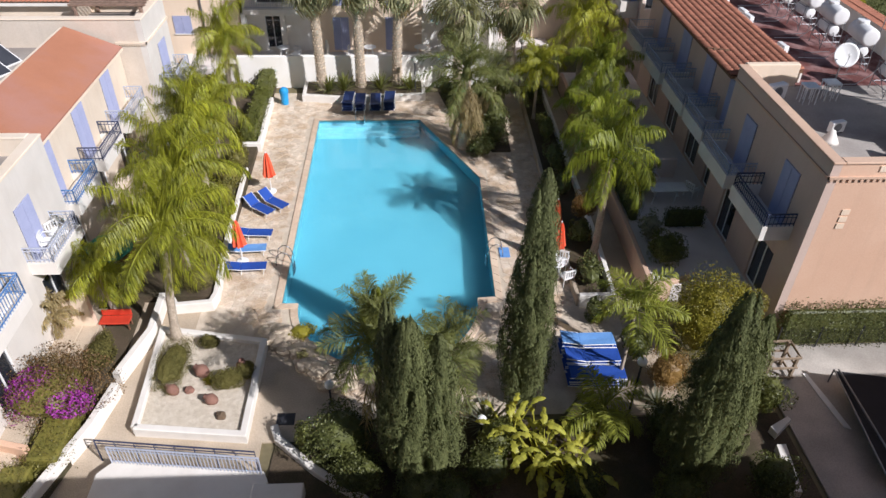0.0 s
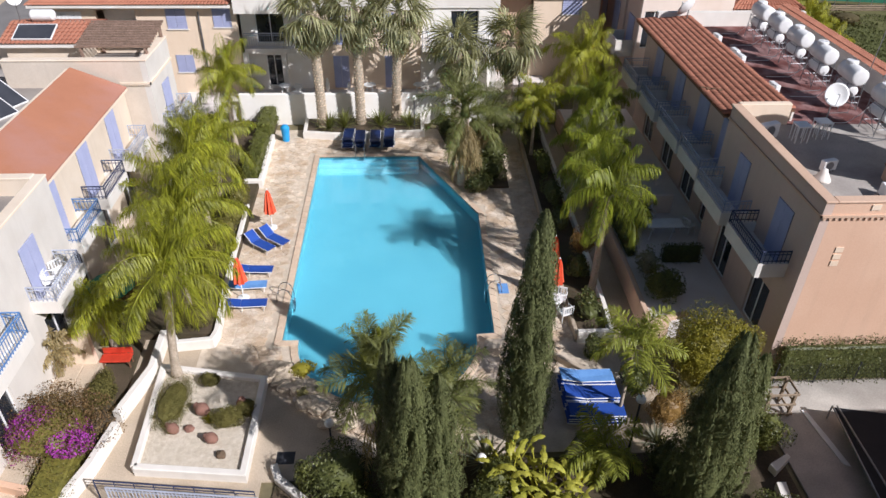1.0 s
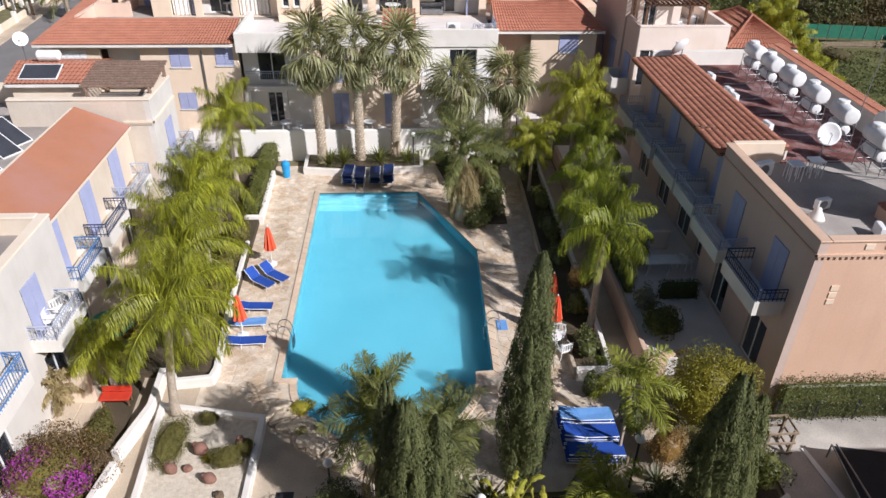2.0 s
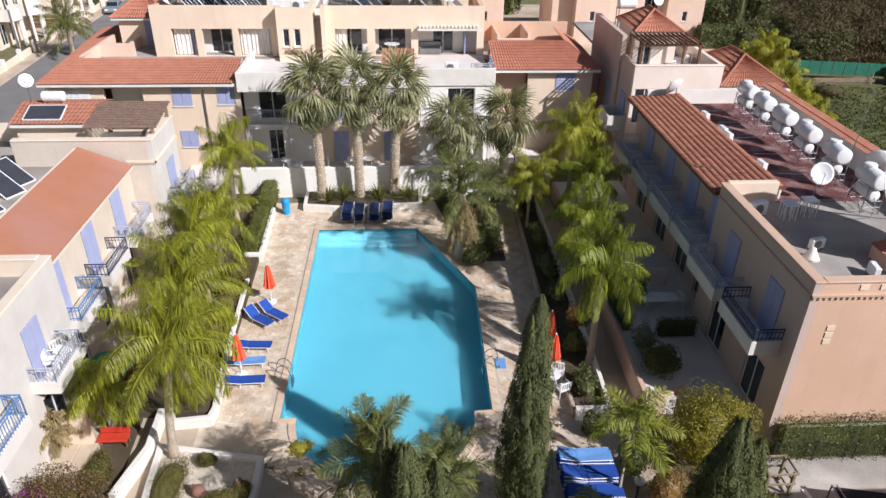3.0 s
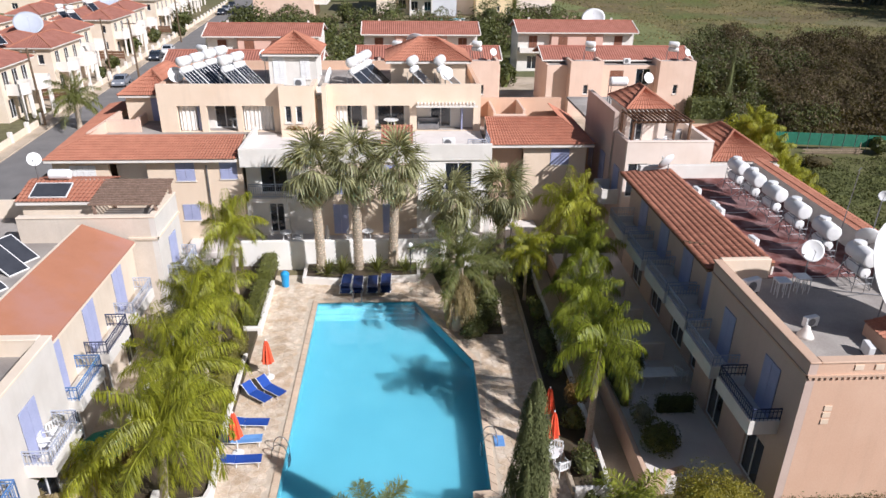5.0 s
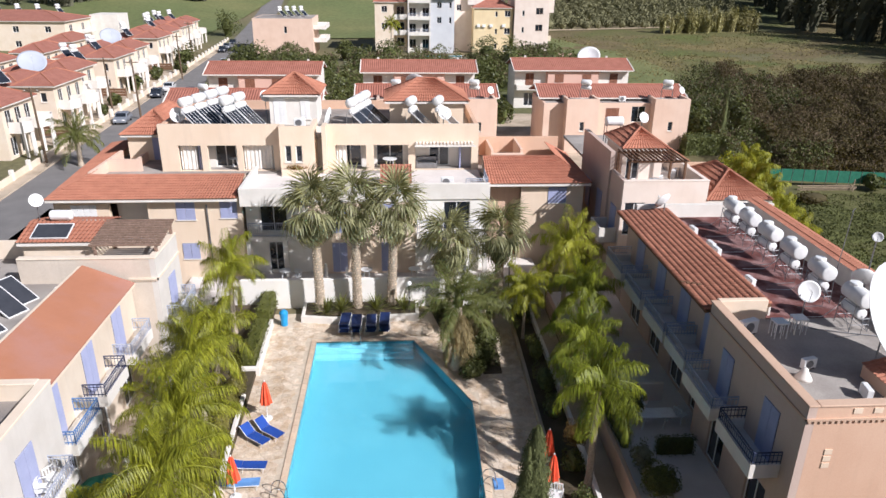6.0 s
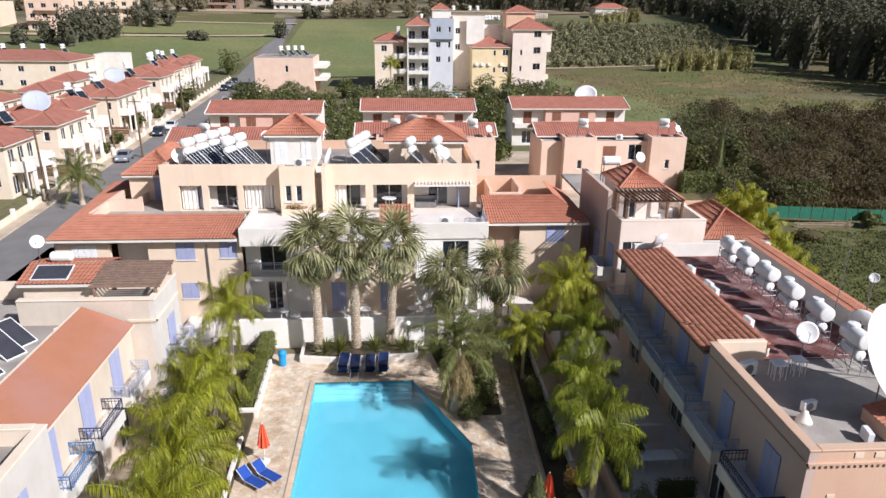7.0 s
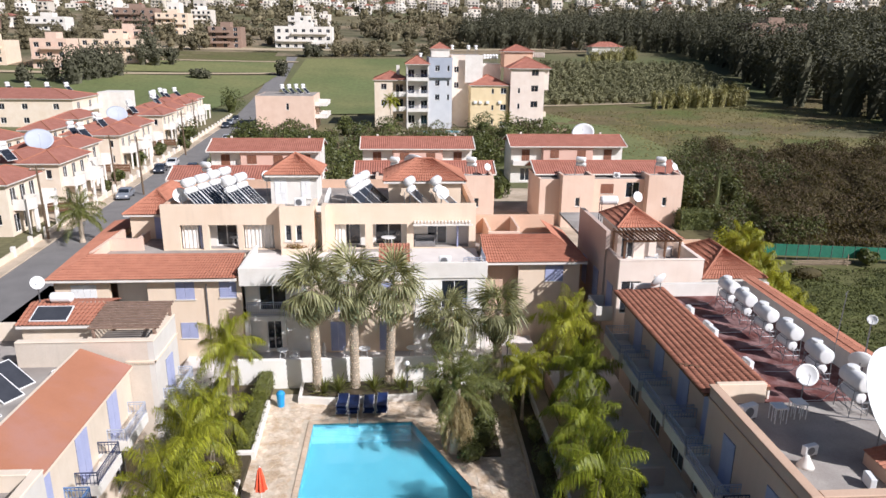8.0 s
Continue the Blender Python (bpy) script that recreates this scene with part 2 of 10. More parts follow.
CAR_SILVER = surf("car_paint_silver", rgb("8d929a"), rgb("868b93"), scale=2.0, rough=0.25, coat=0.6, grain=0.02, bump=0.0)
CAR_WHITE = surf("car_paint_white", rgb("e6e6e4"), rgb("dcdcda"), scale=2.0, rough=0.25, coat=0.6, grain=0.02, bump=0.0)
TYRE = surf("tyre", rgb("222222"), rgb("1b1b1b"), scale=4.0, rough=0.9, grain=0.05)
DARK_GLASS = surf("dark_pane", rgb("2a2f36"), rgb("22262c"), scale=1.0, rough=0.08, coat=0.6, grain=0.02, bump=0.0, spec=0.6)


# ---- mesh helpers ----
class Mesh:
    """Gathers points and faces; ob() makes one mesh object of them."""

    def __init__(self):
        self.v, self.f, self.uv = [], [], []

    def add(self, verts, faces):
        n = len(self.v)
        self.v.extend(tuple(p) for p in verts)
        self.f.extend(tuple(i + n for i in f) for f in faces)
        return self

    def box(self, x0, y0, z0, x1, y1, z1):
        x0, x1, y0, y1, z0, z1 = min(x0, x1), max(x0, x1), min(y0, y1), max(y0, y1), min(z0, z1), max(z0, z1)
        v = [(x, y, z) for z in (z0, z1) for y in (y0, y1) for x in (x0, x1)]
        return self.add(v, [(0, 2, 3, 1), (4, 5, 7, 6), (0, 1, 5, 4), (2, 6, 7, 3), (0, 4, 6, 2), (1, 3, 7, 5)])

    def soft_box(self, x0, y0, z0, x1, y1, z1, r=0.03):
        """A box with chamfered upright and top edges."""
        x0, x1, y0, y1, z0, z1 = min(x0, x1), max(x0, x1), min(y0, y1), max(y0, y1), min(z0, z1), max(z0, z1)
        r = min(r, (x1 - x0) / 3, (y1 - y0) / 3, (z1 - z0) / 3)
        rings = []
        for z, k in ((z0, 0.0), (z1 - r, 0.0), (z1, r)):
            a, b, c, d = x0 + k, y0 + k, x1 - k, y1 - k
            rings.append([(a + r, b, z), (c - r, b, z), (c, b + r, z), (c, d - r, z), (c - r, d, z), (a + r, d, z), (a, d - r, z), (a, b + r, z)])
        v = [p for ring in rings for p in ring]
        f = [tuple(range(7, -1, -1)), tuple(range(16, 24))]
        for k in (0, 8):
            f += [(k + i, k + (i + 1) % 8, k + 8 + (i + 1) % 8, k + 8 + i) for i in range(8)]
        return self.add(v, f)

    def tube(self, p, q, r0, r1=None, n=8, caps=True):
        p, q = Vector(p), Vector(q)
        r1 = r0 if r1 is None else r1
        d = (q - p).normalized()
        a = d.orthogonal().normalized()
        b = d.cross(a)
        ring = [(math.cos(2 * math.pi * i / n), math.sin(2 * math.pi * i / n)) for i in range(n)]
        v = [p + (a * c + b * s) * r0 for c, s in ring] + [q + (a * c + b * s) * r1 for c, s in ring]
        f = [(i, (i + 1) % n, n + (i + 1) % n, n + i) for i in range(n)]
        if caps:
            f += [tuple(range(n - 1, -1, -1)), tuple(range(n, 2 * n))]
        return self.add(v, f)

    def path(self, pts, radii, n=6):
        """A round bar along several points."""
        pts = [Vector(p) for p in pts]
        if not hasattr(radii, "__len__"):
            radii = [radii] * len(pts)
        v, f = [], []
        for i, p in enumerate(pts):
            d = (pts[min(i + 1, len(pts) - 1)] - pts[max(i - 1, 0)]).normalized()
            a = d.cross(Vector((0.13, 0.21, 0.97))).normalized()
            b = d.cross(a)
            v += [p + (a * math.cos(2 * math.pi * k / n) + b * math.sin(2 * math.pi * k / n)) * radii[i] for k in range(n)]
        for i in range(len(pts) - 1):
            f += [(i * n + k, i * n + (k + 1) % n, (i + 1) * n + (k + 1) % n, (i + 1) * n + k) for k in range(n)]
        f += [tuple(range(n - 1, -1, -1)), tuple(range((len(pts) - 1) * n, len(pts) * n))]
        return self.add(v, f)

    def lathe(self, cx, cy, prof, n=16, axis=None):
        """Turns a profile of (radius, height) round an upright axis, or round the matrix axis."""
        v, f = [], []
        for r, z in prof:
            for k in range(n):
                a = 2 * math.pi * k / n
                p = Vector((r * math.cos(a), r * math.sin(a), z))
                v.append(axis @ p if axis else Vector((cx + p.x, cy + p.y, p.z)))
        for i in range(len(prof) - 1):
            f += [(i * n + k, i * n + (k + 1) % n, (i + 1) * n + (k + 1) % n, (i + 1) * n + k) for k in range(n)]
        f += [tuple(range(n - 1, -1, -1)), tuple(range((len(prof) - 1) * n, len(prof) * n))]
        return self.add(v, f)

    def prism(self, outline, z0, z1):
        n = len(outline)
        v = [(x, y, z0) for x, y in outline] + [(x, y, z1) for x, y in outline]
        f = [(i, (i + 1) % n, n + (i + 1) % n, n + i) for i in range(n)]
        return self.add(v, f + [tuple(range(n - 1, -1, -1)), tuple(range(n, 2 * n))])

    def data(self, name, material, smooth=False):
        me = bpy.data.meshes.new(name)
        me.from_pydata(self.v, [], self.f)
        me.materials.append(material)
        if smooth:
            me.polygons.foreach_set("use_smooth", [True] * len(me.polygons))
        me.update()
        return me

    def ob(self, name, material, parent=None, smooth=False, label="", fix=True):
        me = self.data(name, material, smooth)
        if fix and len(me.polygons) < 60000:
            bm = bmesh.new()
            bm.from_mesh(me)
            bmesh.ops.recalc_face_normals(bm, faces=bm.faces)
            bm.to_mesh(me)
            bm.free()
        o = new(name, me)
        if parent:
            o.parent = parent
        if label:
            o["label"] = label
        return o


def thing(name, label, category, group="", kind="", at=(0, 0, 0)):
    """An Empty that stands for a thing; its parts hang under it."""
    o = new(name)
    o.location = at
    o.empty_display_size = 0.2
    return tagged(o, label, category, group, kind)


def shared(name, data, parent, m=None, label=""):
    """One more object on mesh data that other pieces use too."""
    o = new(name, data)
    if parent:
        o.parent = parent
    if m is not None:
        o.matrix_basis = m
    if label:
        o["label"] = label
    return o


def cut_wall(m, axis, at, thick, u0, u1, z0, z1, holes=()):
    """A wall along y (axis 'x': at x=at) or along x (axis 'y'), one closed skin, with openings (u0, u1, z0, z1) right through it."""
    us = sorted({round(v, 4) for v in (u0, u1, *[min(max(h[i], u0), u1) for h in holes for i in (0, 1)])})
    zs = sorted({round(v, 4) for v in (z0, z1, *[min(max(h[i], z0), z1) for h in holes for i in (2, 3)])})
    nu, nz = len(us) - 1, len(zs) - 1

    def full(i, j):
        if not (0 <= i < nu and 0 <= j < nz):
            return False
        uc, zc = (us[i] + us[i + 1]) / 2, (zs[j] + zs[j + 1]) / 2
        return not any(h[0] < uc < h[1] and h[2] < zc < h[3] for h in holes)

    ids, base = {}, len(m.v)

    def vert(i, j, k):
        if (i, j, k) not in ids:
            ids[i, j, k] = len(m.v)
            a = at + thick * k
            m.v.append((a, us[i], zs[j]) if axis == "x" else (us[i], a, zs[j]))
        return ids[i, j, k]

    for i in range(nu):
        for j in range(nz):
            if not full(i, j):
                continue
            m.f.append((vert(i, j, 0), vert(i + 1, j, 0), vert(i + 1, j + 1, 0), vert(i, j + 1, 0)))
            m.f.append((vert(i, j, 1), vert(i, j + 1, 1), vert(i + 1, j + 1, 1), vert(i + 1, j, 1)))
            for di, dj, (a, b) in ((-1, 0, ((0, 0), (0, 1))), (1, 0, ((1, 1), (1, 0))), (0, -1, ((1, 0), (0, 0))), (0, 1, ((0, 1), (1, 1)))):
                if not full(i + di, j + dj):
                    m.f.append((vert(i + a[0], j + a[1], 0), vert(i + a[0], j + a[1], 1), vert(i + b[0], j + b[1], 1), vert(i + b[0], j + b[1], 0)))
    return m
FIELD_OLIVE = surf("field_olive", rgb("65643c"), rgb("535731"), scale=0.04, fine=0.8, grain=0.3, third=rgb("6b6244"), third_scale=0.03)
LEAF_HILL = leaf("hill_leaf", rgb("756d54"), rgb("5c5642"), rough=0.9, island=0.3, scale=0.05, through_light=0.08)
TWIG = surf("dry_twig", rgb("6b5b48"), rgb("50432f"), scale=0.4, fine=4.0, grain=0.2, island=0.3)
PLASTER_CLAY = surf("plaster_clay", rgb("9c8474"), rgb("8a7263"), scale=0.4, grain=0.1)
LEAF_KENT = leaf("young_palm_leaf", rgb("9a9e40"), rgb("6f7c30"), island=0.3, scale=1.2)
LEAF_TRAIL = leaf("trailing_leaf", rgb("7d7638"), rgb("5a5c2a"), island=0.45, scale=3.0, through_light=0.2)
LEAF_BRONZE = leaf("bronzed_leaf", rgb("7c5f44"), rgb("5d5a2e"), island=0.5, scale=2.2, through_light=0.2)
LEAF_MAT = leaf("mat_leaf", rgb("726c38"), rgb("575429"), island=0.35, scale=2.0, through_light=0.15, rough=0.8)
PLASTER_BLUSH = surf("plaster_blush", rgb("e6cab6"), rgb("dabaa4"), scale=0.5, streak=0.12, grain=0.08)
CURTAIN = surf("curtain_cloth", rgb("efebe4"), rgb("dcd6cc"), scale=2.0, fine=30, grain=0.06)
DRIVE = surf("drive_concrete", rgb("c6bfb4"), rgb("b0a99f"), scale=0.6, grain=0.18, third=rgb("a49d94"), third_scale=0.3)
CLOTH_NAVY = surf("navy_sling", rgb("1b2f5e"), rgb("17284e"), scale=3.0, grain=0.1, rough=0.7)
LEAF_DRYGRASS = leaf("dry_field_grass", rgb("867a52"), rgb("62663a"), island=0.3, scale=0.06, rough=0.9, through_light=0.1)
LEAF_MEADOW = leaf("meadow_grass", rgb("62663a"), rgb("4e532d"), island=0.2, scale=0.3, rough=0.9, through_light=0.1)
PLASTER_PALE = surf("plaster_pale_pink", rgb("efe0d3"), rgb("e2cfbf"), scale=0.6, streak=0.1, grain=0.06)
PANEL_GREY = surf("charcoal_collector", rgb("45474d"), rgb("383a40"), scale=2.0, fine=12, grain=0.12, rough=0.35, bump=0.0, spec=0.5)
TERRACE = surf("terrace_tile", rgb("e4ddd6"), rgb("d4cbc4"), scale=0.8, grain=0.1)
WALL_BRIGHT = surf("limewashed_wall", rgb("f6f3ec"), rgb("ece6da"), scale=0.9, streak=0.06, grain=0.06)
PLASTER_ROSE = surf("plaster_rose", rgb("d2bcae"), rgb("c6ae9f"), scale=0.5, streak=0.14, grain=0.08)
POOL_STEP = surf("pool_step", rgb("80c2d0"), rgb("74b8c7"), scale=1.0, fine=20, grain=0.05, rough=0.5, bump=0.0)
# Darker copy of the queen palm leaf, with shade put into the colour.
LEAF_QUEEN_SHADED = leaf("queen_palm_leaf_shaded", rgb("8c9428"), rgb("47531d"), island=0.4, scale=0.9, through_light=0.28)
PLASTER_LIME = surf("plaster_lime", rgb("dbd5cc"), rgb("cbc4ba"), scale=0.8, streak=0.14, grain=0.07)
PLASTER_OAT = surf("plaster_oat", rgb("dfd0bc"), rgb("d2c1ab"), scale=0.7, streak=0.14, grain=0.08)


# ---- ground, pool, paving ----
def lift(x, y):
    """Height of the land: flat round the houses, rising to the far hills."""
    d = math.hypot(x, y)
    return float(np.interp(d, (0, 200, 260, 390, 600, 950, 1600, 3000, 6000), (0, 0, 3.0, 16, 33, 61, 128, 290, 650)))


HOLE = (-5.4, 4.1, 17.3, 37.3)
_xs = sorted({*[-3000, -2200, -1500, -1100, -800, -600, -450, -330, -250, -190, -140, -100, -75], *range(-60, 61, 6), HOLE[0], HOLE[1],
              *[75, 100, 140, 190, 250, 330, 450, 600, 800, 1100, 1500, 2200, 3000]})
_ys = sorted({-300, -100, -40, -10, 6, HOLE[2], HOLE[3], 28, 44, 60, 80, 100, 130, 160, 185, 200, 215, 230, 245, 260, 280, 300, 325, 350, 390, 430, 480, 540, 600,
              700, 820, 950, 1200, 1600, 2200, 3000})
_g = Mesh()
_g.v = [(x, y, lift(x, y) - 0.06) for y in _ys for x in _xs]
for j in range(len(_ys) - 1):
    for i in range(len(_xs) - 1):
        if HOLE[0] <= _xs[i] < HOLE[1] and HOLE[2] <= _ys[j] < HOLE[3]:
            continue
        a = j * len(_xs) + i
        _g.f.append((a, a + 1, a + 1 + len(_xs), a + len(_xs)))
tagged(_g.ob("ground", GROUND, fix=False), "dry earth and grass around the houses", "ground", kind="structure")


def patch(name, corners, material, label, category, n=(10, 10), up=0.15, kind="structure"):
    """A four-cornered piece of land laid over the ground, corner by corner round it."""
    a, b, c, d = [Vector((*p, 0)) for p in corners]
    m = Mesh()
    for j in range(n[1] + 1):
        for i in range(n[0] + 1):
            u, v = i / n[0], j / n[1]
            p = (a * (1 - u) + b * u) * (1 - v) + (d * (1 - u) + c * u) * v
            m.v.append((p.x, p.y, lift(p.x, p.y) + up))
    w = n[0] + 1
    m.f = [(j * w + i, j * w + i + 1, (j + 1) * w + i + 1, (j + 1) * w + i) for j in range(n[1]) for i in range(n[0])]
    return tagged(m.ob(name, material, fix=False), label, category, kind=kind)


# the pool's outline: straight sides, a cut-off corner, and a round near end
ARC_C, ARC_R = (-0.76, 21.2), 3.55
POOL = [(-4.95, 36.9), (0.8, 36.9), (3.7, 30.45), (3.52, 21.35), (2.79, 21.3)]
POOL += [(ARC_C[0] + ARC_R * math.cos(a), ARC_C[1] + ARC_R * math.sin(a)) for a in [radians(-5 - 170 * i / 22) for i in range(23)]]
POOL += [(-4.3, 21.2), (-4.95, 21.2)]
WATER_Z, FLOOR_Z = -0.10, -1.05


def offset(outline, d):
    """The outline moved outwards by d (outline runs clockwise seen from above)."""
    n, out = len(outline), []
    for i in range(n):
        p, q, r = Vector(outline[i - 1]), Vector(outline[i]), Vector(outline[(i + 1) % n])
        e, f = (q - p).normalized(), (r - q).normalized()
        ne, nf = Vector((-e.y, e.x)), Vector((-f.y, f.x))
        b = (ne + nf)
        b = b / max(0.35, b.length_squared / 2) if b.length > 1e-4 else ne
        out.append((q.x + b.x * d, q.y + b.y * d))
    return out


def ring_fill(outer, inner, z):
    """A level sheet between two outlines."""
    bm = bmesh.new()
    loops = []
    for line in (outer, inner):
        vs = [bm.verts.new((x, y, z)) for x, y in line]
        loops += [bm.edges.new((vs[i], vs[(i + 1) % len(vs)])) for i in range(len(vs))]
    bmesh.ops.triangle_fill(bm, use_beauty=True, use_dissolve=False, edges=loops)
    bmesh.ops.recalc_face_normals(bm, faces=bm.faces)
    for f in bm.faces:
        if f.normal.z < 0:
            f.normal_flip()
    return bm


def bm_ob(name, bm, material, parent=None):
    me = bpy.data.meshes.new(name)
    bm.to_mesh(me)
    bm.free()
    me.materials.append(material)
    o = new(name, me)
    if parent:
        o.parent = parent
    return o


pool = thing("swimming_pool", "turquoise swimming pool with a cut-off corner and round end", "pool", kind="structure")
_b = Mesh()
_n = len(POOL)
_b.add([(x, y, 0.0) for x, y in POOL] + [(x, y, FLOOR_Z) for x, y in POOL], [(i, (i + 1) % _n, _n + (i + 1) % _n, _n + i) for i in range(_n)] + [tuple(range(_n, 2 * _n))])
_b.ob("basin", POOL_TILE, pool)
for k in range(3):
    _s = Mesh().box(-4.945, 36.895 - 0.38 * (k + 1), FLOOR_Z + 0.004, 0.78, 36.895 - 0.38 * k, -0.28 - 0.24 * k)
    _s.ob("step", POOL_STEP, pool)
_w = Mesh().add([(x, y, WATER_Z) for x, y in POOL], [tuple(range(_n - 1, -1, -1))])
_wo = _w.ob("water", WATER, pool, fix=False, label="clear still pool water")
_wo.visible_shadow = False

# paving bed and the joints' level
DECK_OUT = [(-8.0, 40.6), (8.2, 40.6), (8.2, 19.0), (5.2, 15.4), (-4.6, 15.4), (-8.0, 19.6)]
tagged(bm_ob("pavement", ring_fill(DECK_OUT, offset(POOL, 0.02), 0.0), JOINT), "pale crazy paving round the pool", "paving", kind="structure")
PAVING = bpy.data.objects["pavement"]


def inside(p, outline):
    x, y = p
    hit, n = False, len(outline)
    for i in range(n):
        (x0, y0), (x1, y1) = outline[i], outline[(i + 1) % n]
        if (y0 > y) != (y1 > y) and x < (x1 - x0) * (y - y0) / (y1 - y0) + x0:
            hit = not hit
    return hit


# concrete walks of the garden
_c = Mesh().prism([(-11.6, 9.0), (-4.7, 9.0), (-4.7, 15.6), (-4.6, 19.0), (-8.0, 19.6), (-8.0, 21.6), (-10.6, 22.5), (-10.4, 17.0)][::-1], -0.05, 0.004)
tagged(_c.ob("walkway", CONCRETE), "beige concrete garden walkway", "walkway", kind="structure")
_c = Mesh().prism([(-4.7, 8.0), (12.4, 8.0), (12.4, 15.2), (-4.2, 15.2)], -0.05, -0.012)
tagged(_c.ob("planting_bed", SOIL), "dark soil of the planted front bed", "soil", kind="structure")
_c = Mesh().prism([(5.2, 15.25), (9.3, 15.25), (9.3, 21.0), (8.2, 21.0), (8.2, 19.0)], -0.05, 0.008)
tagged(_c.ob("walkway", CONCRETE), "shaded concrete walk beside the stacked loungers", "walkway", kind="structure")
_c = Mesh().prism([(8.2, 21.0), (9.5, 21.0), (9.5, 41.0), (8.2, 41.0)], -0.05, 0.008)
tagged(_c.ob("walkway", CONCRETE), "shaded concrete walk between low garden walls", "walkway", kind="structure")
_c = Mesh().prism([(-5.2, 14.6), (-5.2, 19.3), (-4.9, 19.0), (-2.0, 16.3), (-2.1, 14.6)], -0.05, 0.006)
tagged(_c.ob("walkway", CONCRETE), "beige concrete walk between the gravel bed and rockery", "walkway", kind="structure")
# the drive beside the near gable
_c = Mesh().prism([(12.6, 8.0), (40.0, 8.0), (40.0, 18.3), (12.6, 18.3)], -0.05, 0.012)
tagged(_c.ob("driveway", DRIVE), "pale concrete driveway by the gable wall", "driveway", kind="structure")
# raised patios of the two side houses and of the centre house
for nm, x0, y0, x1, y1, z, mt, lb in (("patio", 9.75, 20.9, 14.2, 41.5, 0.85, TERRACE, "raised shaded patio along the side house"),
                                      ("patio", -13.4, 9.0, -11.9, 32.6, 0.55, CONCRETE, "raised paved terrace of the side house"),
                                      ("patio", -11.89, 16.95, -11.3, 20.6, 0.52, CONCRETE, "pale edge of the side house terrace"),
                                      ("patio", -14.0, 41.75, 9.6, 48.0, 1.15, TERRACE, "raised pale terrace of the centre house")):
    tagged(Mesh().soft_box(x0, y0, -0.05, x1, y1, z, 0.02).ob(nm, mt), lb, "patio", kind="structure")


# ---- building kit ----
def abox(m, axis, a0, a1, u0, u1, z0, z1):
    return m.box(a0, u0, z0, a1, u1, z1) if axis == "x" else m.box(u0, a0, z0, u1, a1, z1)


def louvre(axis, at, out, u0, u1, z0, z1, pitch=0.13):
    """One shutter leaf: a closed body whose outer face is toothed like slats."""
    m = Mesh()
    n = max(4, int((z1 - z0) / pitch))
    prof = [(at + out * 0.005, z0)]
    for r in range(n):
        za, zb = z0 + (z1 - z0) * r / n, z0 + (z1 - z0) * (r + 1) / n
        prof += [(at + out * 0.05, za), (at + out * 0.026, zb - 0.012)]
    prof += [(at + out * 0.05, z1), (at + out * 0.005, z1)]
    k = len(prof)
    for u in (u0, u1):
        m.v += [(a, u, z) if axis == "x" else (u, a, z) for a, z in prof]
    m.f += [(i, (i + 1) % k, k + (i + 1) % k, k + i) for i in range(k)] + [tuple(range(k)), tuple(range(2 * k - 1, k - 1, -1))]
    return m


def window(bld, axis, at, out, u0, u1, z0, z1, style="glass", shutter=None, frame_mat=None, sill=True, name="window"):
    """A window or door in an opening of a wall whose outer face is at `at` and looks along out (+1 or -1)."""
    fm = frame_mat or SHUTTER_WHITE
    t = 0.06
    um = (u0 + u1) / 2
    cuts = [(u0 + t, um - t / 2, z0 + t, z1 - t), (um + t / 2, u1 - t, z0 + t, z1 - t)] if u1 - u0 > 0.9 else [(u0 + t, u1 - t, z0 + t, z1 - t)]
    w = cut_wall(Mesh(), axis, at - out * 0.16, out * 0.07, u0 + 0.002, u1 - 0.002, z0 + 0.002, z1 - 0.002, cuts).ob(name, fm, bld)
    for a, b, c, d in cuts:
        g = Mesh()
        abox(g, axis, at - out * 0.13, at - out * 0.12, a, b, c, d)
        g.ob("pane", DARK_GLASS, w)
    if sill and z1 - z0 < 1.7:
        s = Mesh()
        abox(s, axis, at - out * 0.05, at + out * 0.07, u0 - 0.06, u1 + 0.06, z0 - 0.07, z0 - 0.004)
        s.ob("sill", PLASTER_WHITE, w)
    if style == "shut":
        n = 2 if u1 - u0 < 1.6 else 4
        for k in range(n):
            louvre(axis, at, out, u0 + (u1 - u0) * k / n + 0.01, u0 + (u1 - u0) * (k + 1) / n - 0.01, z0, z1).ob("shutter", shutter or SHUTTER, w)
    elif style == "open":
        wd = (u1 - u0) / 2
        for ua, ub in ((u0 - wd, u0 - 0.02), (u1 + 0.02, u1 + wd)):
            louvre(axis, at, out, ua, ub, z0, z1).ob("shutter", shutter or SHUTTER, w)
    return w


BAR_DATA = {}


def railing(parent, pts, z0, h=0.95, gap=0.14, material=None, name="railing"):
    """A foot bar and a top bar along points, with upright bars between them, each one a piece."""
    mt = material or RAIL_GREY
    for (xa, ya), (xb, yb) in zip(pts[:-1], pts[1:]):
        d = math.hypot(xb - xa, yb - ya)
        if d < 0.02:
            continue
        for z, r in ((z0 + h, 0.03), (z0 + h - 0.13, 0.018), (z0 + 0.1, 0.02)):
            Mesh().tube((xa, ya, z), (xb, yb, z), r, n=5).ob("rail", mt, parent, fix=False)
        n = max(2, int(d / gap))
        for i in range(n + 1):
            key = (round(h, 2), mt.name, i in (0, n))
            if key not in BAR_DATA:
                BAR_DATA[key] = Mesh().tube((0, 0, 0), (0, 0, h), 0.026 if key[2] else 0.014, n=5).data("baluster", mt)
            k = i / n
            shared("post" if key[2] else "baluster", BAR_DATA[key], parent, Matrix.Translation((xa + (xb - xa) * k, ya + (yb - ya) * k, z0)))


